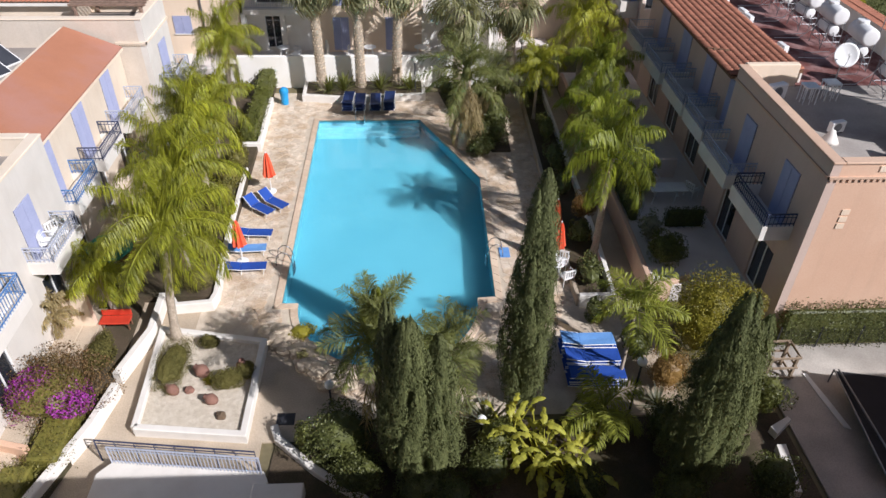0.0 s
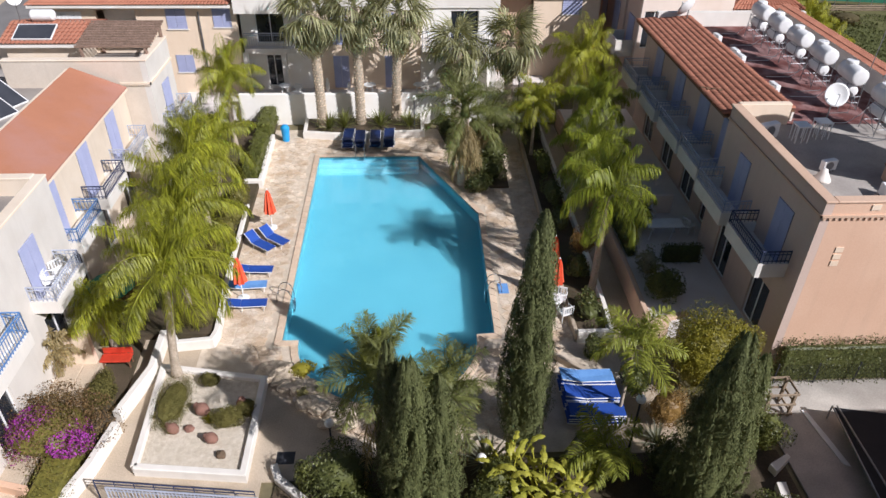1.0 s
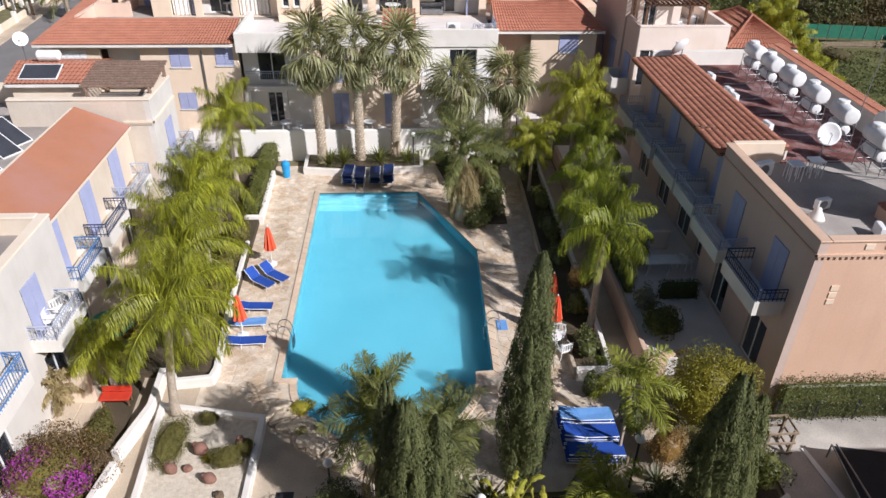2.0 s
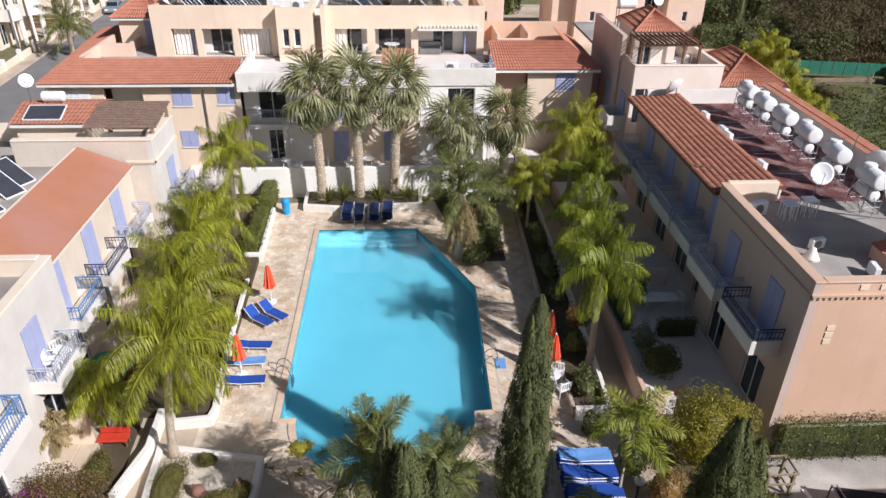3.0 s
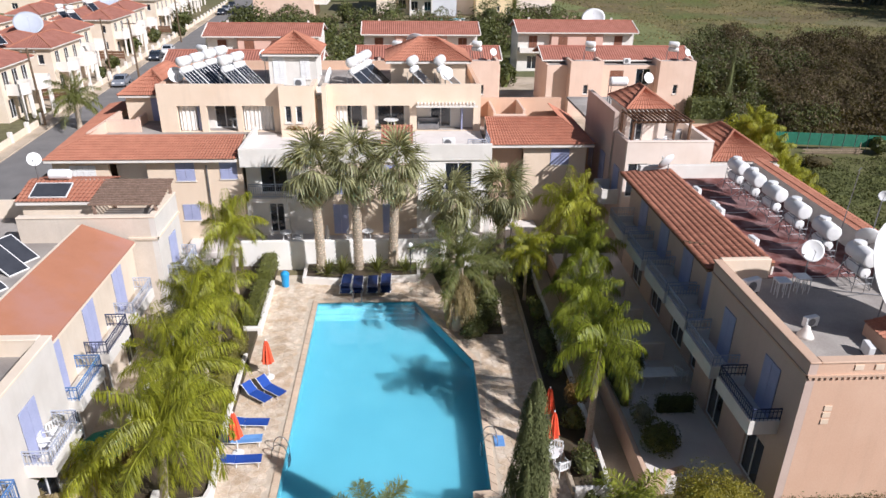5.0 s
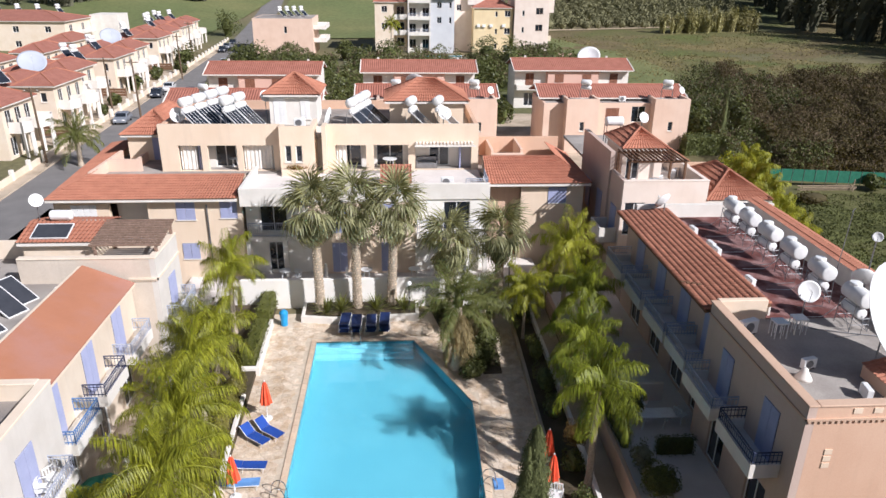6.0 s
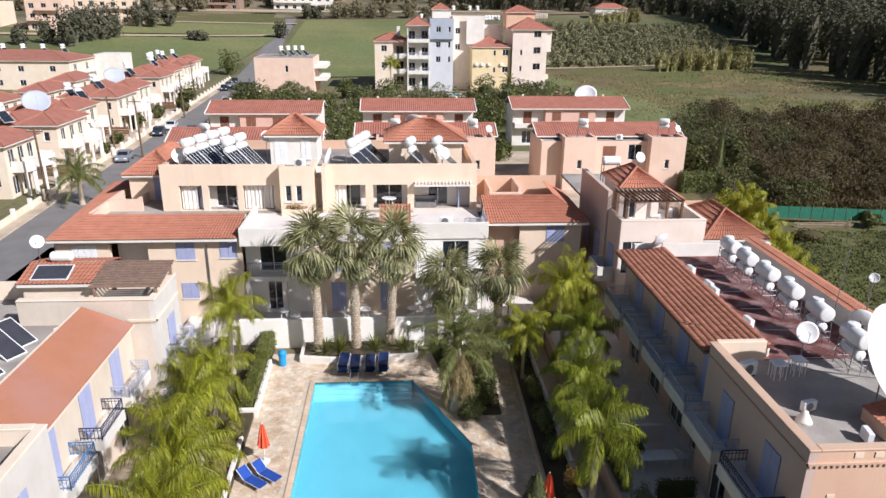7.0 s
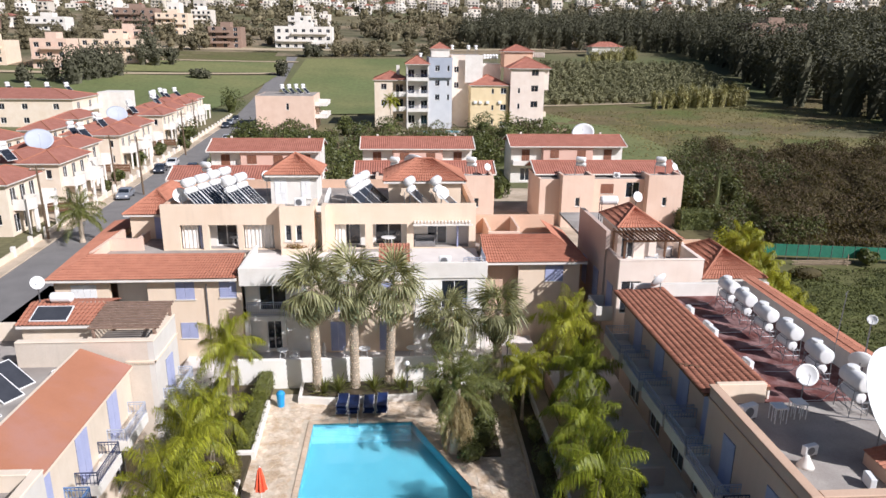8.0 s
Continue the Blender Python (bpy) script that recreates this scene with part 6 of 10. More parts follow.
def boulder(x, y, z, rx, ry, rz, seed, material=None, label="pale rough boulder", group="boulders"):
    bm = bmesh.new()
    bmesh.ops.create_icosphere(bm, subdivisions=3, radius=1.0)
    for v in bm.verts:
        p = v.co.copy()
        k = 1 + 0.3 * noise.noise(p * 1.3 + Vector((seed * 3.1, 0, 0))) + 0.12 * noise.noise(p * 3.7 + Vector((0, seed, 0)))
        v.co = Vector((p.x * rx * k, p.y * ry * k, p.z * rz * k))
    o = bm_ob("boulder", bm, material or ROCK)
    o.location = (x, y, z + rz * 0.55)
    return tagged(o, label, "rock", group)


boulder(-6.1, 15.5, 0.2, 0.16, 0.15, 0.14, 1, BARK_DARK, "small dark stone on the gravel")
boulder(-7.4, 16.65, 0.2, 0.16, 0.14, 0.12, 2, POT, "small dark stone on the gravel")
_rk = random.Random(5)
for i in range(26):
    k = i / 25
    x, y = -5.1 + 2.9 * k + _rk.uniform(-0.3, 0.3), 19.4 - 2.6 * k ** 1.1 + _rk.uniform(-0.35, 0.35)
    s = _rk.uniform(0.18, 0.42)
    boulder(x, y, -0.02, s * 1.3, s, s * 0.7, 10 + i, None, "pale rough boulder of the pool's rockery", "rockery boulders")
shrub(-4.0, 19.4, 0.0, 0.6, 0.5, 0.25, LEAF_GOLD, "low olive-green shrub in the rockery", 900, 0.05)
shrub(-3.6, 18.3, 0.0, 0.55, 0.35, 0.2, LEAF_REED, "dry tufted plant in the rockery", 700, 0.06)

# pale kerb of the front bed, path walls, planters
low_wall([(-4.35, 15.1), (-4.15, 14.6), (-2.85, 13.4), (-1.4, 12.4), (0.0, 11.2)], 0.22, 0.25, label="pale curved kerb of the front bed")
low_wall([(-11.3, 11.5), (-10.75, 13.2), (-10.14, 15.1), (-9.85, 16.8)], 0.55, 0.28)
low_wall([(-9.97, 17.25), (-9.42, 19.45), (-9.5, 21.4)], 0.55, 0.28)
low_wall([(-9.1, 21.2), (-8.9, 20.85), (-7.6, 21.0), (-7.5, 21.5), (-7.75, 24.5), (-8.0, 31.0)], 0.45, 0.22)
low_wall([(-8.6, 33.5), (-7.75, 33.5), (-7.9, 38.3), (-7.9, 39.0)], 0.5, 0.22)
bed([(-11.8, 21.5), (-7.6, 21.4), (-8.0, 41.4), (-11.8, 41.4)][::1], 0.3, SOIL, "dark planted soil along the sunlit house")
bed([(-13.0, 9.5), (-11.4, 9.5), (-10.0, 15.5), (-10.3, 21.4), (-12.6, 21.4)], 0.2, SOIL, "dark planted soil along the path")
low_wall([(-6.1, 41.4), (-6.05, 39.5), (-4.2, 39.2), (1.1, 39.5), (1.1, 41.4)], 0.45, 0.22, label="low white planter wall under the fan palms")
bed([(-6.0, 39.6), (1.0, 39.6), (1.0, 41.45), (-6.0, 41.45)], 0.38, SOIL, "dark planted soil under the fan palms")
low_wall([(6.75, 20.75), (8.1, 20.75), (8.25, 24.8), (8.3, 40.8)], 0.6, 0.2, label="pale low wall along the garden walk")
low_wall([(6.75, 20.75), (6.72, 23.9), (7.0, 40.5)], 0.35, 0.18, label="pale low planter wall", material=CONCRETE)
bed([(6.75, 20.8), (8.1, 20.8), (8.3, 40.6), (6.95, 40.6)], 0.28, SOIL, "dark planted soil along the walk")
low_wall([(5.2, 20.25), (6.7, 18.9)], 0.28, 0.16, label="low pale kerb across the walk", material=CONCRETE)
low_wall([(11.2, 21.25), (9.55, 20.75), (9.62, 24.0), (9.7, 41.0)], 1.02, 0.22, label="tan patio wall of the shaded house", material=PLASTER_TAN)
bed([(4.6, 33.0), (5.6, 33.0), (5.8, 40.8), (2.0, 40.8), (2.4, 38.6)], 0.1, SOIL, "dark planted soil by the pool corner")
for y0 in (29.0, 32.3, 35.6):
    low_wall([(9.8, y0), (13.0, y0)], 1.85, 0.18, z0=0.8, label="shaded dividing wall between patios", material=PLASTER_PALE)

hedge(9.85, 25.3, 10.25, 31.5, 0.8, 1.75, LEAF_SHRUB, "dark clipped hedge behind the patio wall", density=300, size=0.04, ragged=0.08)
hedge(11.3, 24.75, 13.0, 25.15, 0.8, 1.65, LEAF_SHRUB, "clipped dark hedge dividing two patios", density=420, size=0.035, ragged=0.05)

# hedges and shrubs, sunlit side
hedge(-8.8, 38.8, -7.95, 42.4, 0.3, 1.25, LEAF_HEDGE, "clipped light green hedge by the blue bin")
hedge(-8.7, 33.7, -7.9, 38.2, 0.3, 1.1, LEAF_HEDGE, "clipped green hedge in a white planter")
shrub(-10.85, 18.2, 0.1, 0.6, 1.15, 0.5, LEAF_MAT, "soft olive-green shrub beside the path wall", 8000, 0.03, 28)
for y, rz in ((24.0, 0.7), (25.8, 0.75), (27.6, 0.8), (29.3, 0.7), (31.0, 0.75)):
    shrub(-8.35, y, 0.3, 0.7, 1.0, rz, LEAF_TRAIL, "rounded green shrub beside the deck", 3600, 0.04, 22, group="deck shrubs")
shrub(-8.2, 22.0, 0.3, 0.75, 0.7, 0.55, LEAF_MAT, "olive-green rounded shrub in the curved planter", 6000, 0.026, 24)
for y, rz, mt in ((23.0, 0.9, LEAF_BROWN), (26.2, 0.8, LEAF_BROWN), (29.5, 0.9, LEAF_BROWN), (31.9, 0.8, LEAF_GREYISH), (36.5, 0.9, LEAF_SHRUB), (39.8, 0.8, LEAF_HEDGE)):
    shrub(-10.9, y, 0.3, 0.75, 1.1, rz, mt, "tall tangled shrub under the palms", 1500, 0.07, 16, group="shrubs under the palms")
shrub(-7.9, 26.9, 0.35, 0.3, 0.3, 0.35, LEAF_YELLOW, "small yellow flowering shrub", 400, 0.05)

# bougainvillea over the path wall
bg = thing("bougainvillea", "large bougainvillea with magenta blossom over the terrace fence", "shrub", at=(-11.7, 15.9, 0.0))
_p, _n2 = lumps((0.1, 0.35, 1.0), (2.0, 1.8, 1.02), 40, 13000, 0.85)
_p[:, 2] = np.maximum(_p[:, 2], 0.1)
leaf_cloud("foliage", _p, _n2, 0.036, LEAF_BRONZE, bg)
_p, _n2 = lumps((0.05, 0.0, 1.08), (1.9, 1.5, 1.0), 14, 9500, 0.97)
_p[:, 2] = np.maximum(_p[:, 2], 0.1)
leaf_cloud("blossom", _p, _n2, 0.034, LEAF_BOUGAIN, bg, slim=0.8)
core("twig_mass", (0, 0.35, 0.9), (1.6, 1.4, 0.8), LEAF_TRAIL, bg, 8)
hedge(-12.1, 12.0, -11.15, 13.6, 0.1, 0.7, LEAF_TRAIL, "rough trailing green hedge along the path wall", density=420, size=0.032, ragged=0.14)
hedge(-11.5, 13.6, -10.5, 16.3, 0.1, 0.8, LEAF_TRAIL, "rough trailing green hedge along the path wall", density=420, size=0.032, ragged=0.14)
hedge(-12.8, 9.8, -11.8, 12.0, 0.1, 0.65, LEAF_TRAIL, "rough trailing green hedge along the path wall", density=420, size=0.032, ragged=0.14)

# shaded side
for x, y, rx, ry, rz, mt, lb in ((7.4, 22.0, 0.6, 1.1, 0.55, LEAF_SHRUB, "dark clipped shrub in a planter"), (7.5, 24.6, 0.55, 0.8, 0.7, LEAF_HEDGE, "green shrub by the walk"),
                                 (7.5, 28.5, 0.6, 1.0, 0.7, LEAF_SHRUB, "dark green shrub by the walk"),
                                 (7.5, 31.0, 0.6, 1.2, 0.8, LEAF_SHRUB, "dark green shrub by the walk"), (7.6, 34.0, 0.6, 1.2, 0.8, LEAF_HEDGE, "green shrub by the walk"), (7.6, 38.6, 0.7, 1.2, 0.9, LEAF_SHRUB, "dark green shrub by the walk"),
                                 
                                 (11.0, 27.6, 0.7, 0.8, 0.9, LEAF_SHRUB, "dark leafy shrub on the patio")):
    shrub(x, y, 0.85 if x > 9.7 else 0.25, rx, ry, rz, mt, lb, 1700, 0.055, 16)
shrub(10.6, 22.5, 0.8, 0.85, 1.1, 0.7, LEAF_HEDGE, "bushy green shrub behind the patio wall", 7000, 0.042, 26)
shrub(10.35, 24.0, 0.8, 0.55, 0.7, 0.75, LEAF_GREYISH, "thin grey-green shrub behind the patio wall", 1500, 0.05, 18)
topiary = shrub(7.75, 25.3, 1.15, 0.62, 0.62, 0.68, LEAF_BROWN, "brownish tree clipped to a ball on a thin stem", 6000, 0.034, 26, category="tree", name="clipped_tree")
Mesh().path([(0, 0, -0.9), (0.03, 0.02, -0.3), (0, 0, 0.4)], [0.05, 0.04, 0.035], 7).ob("stem", BARK_DARK, topiary, smooth=True, fix=False)
shrub(10.5, 18.0, 0.0, 1.5, 1.3, 2.0, LEAF_GOLD, "tall golden-yellow feathery shrub", 22000, 0.034, 60, inner=LEAF_GOLD)
shrub(11.9, 18.6, 0.0, 1.1, 0.9, 1.5, LEAF_GOLD, "golden-yellow feathery shrub by the gable", 11000, 0.034, 44, inner=LEAF_GOLD)
shrub(8.9, 16.5, 0.0, 0.85, 0.8, 0.85, LEAF_BROWN, "rounded rusty brown shrub", 9000, 0.026, 30)
shrub(8.2, 17.9, 0.0, 0.6, 0.7, 0.7, LEAF_SHRUB, "dark leafy shrub by the walk", 1600, 0.06)
shrub(7.2, 19.9, 0.0, 0.5, 0.5, 0.6, LEAF_SHRUB, "dark leafy shrub at the planter's end", 1500, 0.06)
for i, (x, y, rx, rz) in enumerate(((11.9, 15.4, 0.8, 0.9), (11.8, 16.6, 0.7, 0.7), (10.8, 12.2, 0.9, 0.9), (8.0, 12.0, 0.9, 0.7), (5.2, 12.4, 0.8, 0.55), (2.4, 13.0, 0.9, 0.65), (2.7, 14.0, 0.8, 0.75), (1.2, 12.2, 0.9, 0.5), (-1.6, 13.2, 0.8, 0.5), (6.2, 14.8, 0.7, 0.5), (8.2, 14.4, 0.8, 0.8))):
    shrub(x, y, 0.0, rx, rx, rz, LEAF_SHRUB if i % 3 else LEAF_HEDGE, "dense leafy shrub in the shaded front bed", 4200, 0.04, 22, group="front bed shrubs")
shrub(-3.25, 14.3, 0.0, 0.42, 0.42, 0.75, LEAF_HEDGE, "rounded upright green shrub at the bed's edge", 4200, 0.03, 18)
shrub(-2.15, 14.2, 0.0, 1.3, 1.2, 0.95, LEAF_SHRUB, "large dark rounded shrub in the cypress shade", 6000, 0.045, 26)
shrub(-1.5, 12.9, 0.0, 1.1, 0.8, 0.6, LEAF_SHRUB, "dark shrub along the curved kerb", 4000, 0.045, 20)
shrub(0.4, 12.4, 0.0, 1.1, 0.7, 0.6, LEAF_SHRUB, "dark shrub along the curved kerb", 4000, 0.045, 20)
broad_plant(4.1, 13.3, 0.0, 2.0, "yellow-green broad-leaved plant with torn leaves", 34, 71)
broad_plant(3.2, 14.1, 0.0, 2.0, "yellow-green broad-leaved plant with torn leaves", 24, 72)
broad_plant(4.9, 12.9, 0.0, 1.7, "yellow-green broad-leaved plant with torn leaves", 26, 73)
spiky(2.6, 15.0, 0.0, "tuft of pale narrow sword leaves", 90, 1.3, LEAF_GREYISH, 74)
spiky(8.4, 15.6, 0.0, "tuft of pale narrow sword leaves", 60, 1.0, LEAF_GREYISH, 75)
spiky(-4.6, 40.0, 0.38, "tuft of grey-green sword leaves under the palms", 110, 1.35, LEAF_DATE, 76)
spiky(-3.7, 40.2, 0.38, "tuft of grey-green sword leaves under the palms", 110, 1.35, LEAF_DATE, 77)
spiky(-1.5, 40.3, 0.38, "tuft of grey-green sword leaves under the palms", 100, 1.3, LEAF_DATE, 78)
spiky(0.3, 40.2, 0.38, "tuft of grey-green sword leaves under the palms", 100, 1.3, LEAF_DATE, 79)
for x, y, r, z in ((3.9, 32.6, 0.75, 0.6), (4.0, 33.7, 0.8, 0.9), (4.8, 33.9, 0.8, 0.8), (5.0, 35.4, 0.9, 0.9), (4.2, 38.8, 0.9, 0.8), (5.6, 39.5, 0.8, 0.9), (2.6, 39.6, 0.7, 0.7)):
    shrub(x, y, 0.05, r, r, z, LEAF_SHRUB, "dark leafy shrub under the date palms", 1800, 0.07, 16, group="shrubs by the pool corner")
# tall planted strip and wire fence along the gable
hedge(13.7, 18.25, 22.9, 18.74, 0.0, 1.7, LEAF_SHRUB, "tall green hedge along the peach gable", density=420, size=0.036, ragged=0.12)
fence = thing("wire_fence", "low dark wire fence with posts before the hedge", "fence")
for i in range(7):
    Mesh().tube((13.6 + i * 1.55, 18.2, 0), (13.6 + i * 1.55, 18.2, 1.0), 0.03, n=6).ob("post", METAL_DARK, fence)
_m = Mesh()
for i in range(62):
    _m.tube((13.6 + i * 0.15, 18.2, 0.05), (13.6 + i * 0.15 + 0.45, 18.2, 0.95), 0.006, n=3, caps=False).tube((13.6 + i * 0.15 + 0.45, 18.2, 0.05), (13.6 + i * 0.15, 18.2, 0.95), 0.006, n=3, caps=False)
tagged(_m.ob("mesh_wire", METAL_DARK, fence, fix=False), kind="stuff")


# ---- pool furniture ----
def lounger(x, y, z, az, cloth, label, back=28, group="sun loungers"):
    """A sling lounger: tube frame, four legs, bed and raised backrest."""
    t = thing("sun_lounger", label, "lounger", group, at=(x, y, z))
    t.rotation_euler = (0, 0, radians(az))
    for s in (-0.3, 0.3):
        Mesh().tube((-0.35, s, 0.3), (0.95, s, 0.3), 0.02, n=6).ob("side_rail", PLASTIC_WHITE, t)
    for lx in (-0.25, 0.8):
        for s in (-0.3, 0.3):
            Mesh().tube((lx, s, 0.0), (lx + 0.06, s, 0.3), 0.018, n=6).ob("leg", PLASTIC_WHITE, t)
    m = Mesh()
    n = 6
    for i in range(n + 1):
        u = i / n
        sag = -0.03 * math.sin(math.pi * u)
        m.v += [(-0.3 + 1.25 * u, -0.3, 0.32), (-0.3 + 1.25 * u, 0, 0.32 + sag), (-0.3 + 1.25 * u, 0.3, 0.32)]
    for i in range(n):
        m.f += [(i * 3 + k, i * 3 + k + 1, i * 3 + k + 4, i * 3 + k + 3) for k in (0, 1)]
    m.v += [(a, b, c - 0.015) for a, b, c in m.v]
    q = 3 * (n + 1)
    m.f += [tuple(reversed([v + q for v in f])) for f in list(m.f)]
    m.f += [(0, q, q + 1, 1), (1, q + 1, q + 2, 2)] + [(i * 3, (i + 1) * 3, (i + 1) * 3 + q, i * 3 + q) for i in range(n)] + [((i + 1) * 3 + 2, i * 3 + 2, i * 3 + 2 + q, (i + 1) * 3 + 2 + q) for i in range(n)]
    m.ob("sling_bed", cloth, t)
    c, s = math.cos(radians(back)), math.sin(radians(back))
    b = Mesh().soft_box(-0.68, -0.3, -0.01, 0.0, 0.3, 0.015, 0.008).ob("backrest", cloth, t)
    b.matrix_basis = Matrix.Translation((-0.31, 0, 0.32)) @ pose(0, 0, 0, 0, back, 0)
    for sd in (-0.31, 0.31):
        Mesh().tube((-0.31, sd, 0.32), (-0.31 - 0.7 * c, sd, 0.32 + 0.7 * s), 0.018, n=6).ob("back_rail", PLASTIC_WHITE, t)
    return t


lounger(-6.85, 27.75, 0.015, -38, CLOTH_BLUE, "blue sling sun lounger with raised back on the deck", 40).scale = (0.86, 0.86, 0.86)
lounger(-6.25, 28.2, 0.015, -38, CLOTH_BLUE, "blue sling sun lounger with raised back on the deck", 40).scale = (0.86, 0.86, 0.86)
lounger(-6.75, 25.7, 0.015, -3, CLOTH_BLUE, "blue sling sun lounger lying flat on the deck", 8).scale = (0.86, 0.86, 0.86)
lounger(-6.85, 24.55, 0.015, 3, CLOTH_PALE, "faded pale blue sun lounger on the deck", 8).scale = (0.86, 0.86, 0.86)
lounger(-6.65, 23.3, 0.015, 2, CLOTH_BLUE, "blue sling sun lounger lying flat on the deck", 8).scale = (0.86, 0.86, 0.86)
# piles of loungers beside the walk
for j, y in enumerate((18.05, 17.25, 16.55)):
    for i in range((5, 5, 4)[j]):
        lounger(6.45 + 0.05 * (i % 2), y, 0.012 + 0.13 * i, 90 * 0 + 1.5 * ((i * 7) % 3 - 1), CLOTH_PALE if i == 4 and j == 0 else CLOTH_BLUE, "blue sun lounger in a pile beside the walk", 4 if i < 4 else 12, "piled sun loungers")
# piles of loungers at the far end, before the palm planter
for j, (x, n) in enumerate(((-3.35, 4), (-2.65, 3), (-1.75, 3), (-0.95, 4))):
    for i in range(n):
        lounger(x + 0.02 * (i % 2), 38.35, 0.018 + 0.12 * i, 88 + 2 * ((i * 5) % 3), CLOTH_NAVY, "navy blue sun lounger in a pile before the palm planter", 4 if i < n - 1 else 14, "far piled sun loungers")


def parasol(x, y, z, label, cloth=None):
    t = thing("parasol", label, "parasol", "closed parasols", at=(x, y, z))
    Mesh().lathe(0, 0, [(0.24, 0), (0.24, 0.06), (0.06, 0.1), (0.04, 0.16)], 16).ob("base", PLASTIC_WHITE, t)
    Mesh().tube((0, 0, 0.05), (0, 0, 2.15), 0.022, n=8).ob("pole", PLASTIC_WHITE, t)
    m = Mesh()
    prof = [(0.03, 2.12), (0.09, 1.95), (0.15, 1.6), (0.2, 1.2), (0.25, 0.9), (0.2, 0.86)]
    n = 16
    for r, h in prof:
        m.v += [(r * (1 + 0.28 * (-1) ** k) * math.cos(2 * math.pi * k / n), r * (1 + 0.28 * (-1) ** k) * math.sin(2 * math.pi * k / n), h + 0.02 * (-1) ** k) for k in range(n)]
    m.f = [(i * n + k, i * n + (k + 1) % n, (i + 1) * n + (k + 1) % n, (i + 1) * n + k) for i in range(len(prof) - 1) for k in range(n)] + [tuple(range(n))]
    m.ob("canopy", cloth or CLOTH_ORANGE, t)
    Mesh().lathe(0, 0, [(0.03, 2.13), (0.035, 2.17), (0.01, 2.22)], 8).ob("finial", PLASTIC_WHITE, t)
    return t


parasol(-6.55, 29.45, 0.015, "closed orange parasol on the sunlit deck")
parasol(-6.95, 23.95, 0.015, "closed orange parasol between the loungers")
parasol(6.35, 23.45, 0.01, "closed orange-red parasol in the shade")
parasol(6.5, 25.1, 0.01, "closed orange-red parasol in the shade")


def plastic_chair(x, y, z, az, label, group="white plastic chairs"):
    t = thing("plastic_chair", label, "chair", group, at=(x, y, z))
    t.rotation_euler = (0, 0, radians(az))
    for sx in (-0.22, 0.22):
        for sy in (-0.2, 0.2):
            Mesh().tube((sx * 1.1, sy * 1.1, 0), (sx, sy, 0.42), 0.02, n=6).ob("leg", PLASTIC_WHITE, t)
    Mesh().soft_box(-0.25, -0.24, 0.41, 0.25, 0.24, 0.45, 0.02).ob("seat", PLASTIC_WHITE, t)
    cut_wall(Mesh(), "y", 0.22, 0.03, -0.25, 0.25, 0.45, 0.85, [(-0.2 + 0.11 * k, -0.13 + 0.11 * k, 0.5, 0.78) for k in range(4)]).ob("backrest", PLASTIC_WHITE, t)
    for s in (-0.27, 0.27):
        Mesh().path([(s, -0.2, 0.42), (s, -0.2, 0.64), (s, 0.22, 0.66)], 0.02, 6).ob("armrest", PLASTIC_WHITE, t)
    return t


def garden_table(x, y, z, label, r=0.45):
    t = thing("garden_table", label, "table", at=(x, y, z))
    Mesh().lathe(0, 0, [(r, 0.7), (r, 0.73), (r - 0.02, 0.74)], 20).ob("tabletop", PLASTIC_WHITE, t)
    for k in range(4):
        a = radians(45 + 90 * k)
        Mesh().tube((r * 0.75 * math.cos(a), r * 0.75 * math.sin(a), 0), (r * 0.5 * math.cos(a), r * 0.5 * math.sin(a), 0.7), 0.022, n=6).ob("leg", PLASTIC_WHITE, t)
    return t


garden_table(6.15, 22.6, 0.01, "small white garden table in the shade", 0.35)
plastic_chair(6.5, 22.1, 0.01, 200, "white plastic chair by the planter")
plastic_chair(6.45, 23.0, 0.01, -20, "white plastic chair by the planter")
plastic_chair(-12.25, 20.9, LZ1 - 0.02, 60, "white plastic chair on the balcony")
plastic_chair(-12.35, 20.4, LZ1 - 0.02, 100, "white plastic chair on the balcony")
plastic_chair(-10.3, CY + 1.2, Z2 + 0.02, 10, "white plastic chair on the roof terrace")
garden_table(-11.9, CY + 1.0, Z2 + 0.02, "white table on the roof terrace", 0.4)


def pool_ladder(x, y, side, label):
    """A steel grab-rail ladder over the pool's edge; side: +1 when the water lies towards +x."""
    t = thing("pool_ladder", label, "ladder", "pool ladders", at=(x, y, 0))
    for s in (-0.25, 0.25):
        pts = [(-side * 0.55, s, 0.02)] + [(-side * 0.55 + side * 0.4 * (1 - math.cos(a)) * 0.8, s, 0.65 * math.sin(a) ** 0.7 + 0.02) for a in [radians(20 * k) for k in range(1, 9)]]
        pts += [(side * 0.12, s, 0.1), (side * 0.1, s, -0.9)]
        Mesh().path(pts, 0.022, 8).ob("handrail", CHROME, t, smooth=True)
    for k in range(3):
        Mesh().soft_box(min(side * 0.08, side * 0.16), -0.25, -0.28 - 0.26 * k, max(side * 0.08, side * 0.16), 0.25, -0.25 - 0.26 * k, 0.01).ob("tread", CHROME, t)
    return t


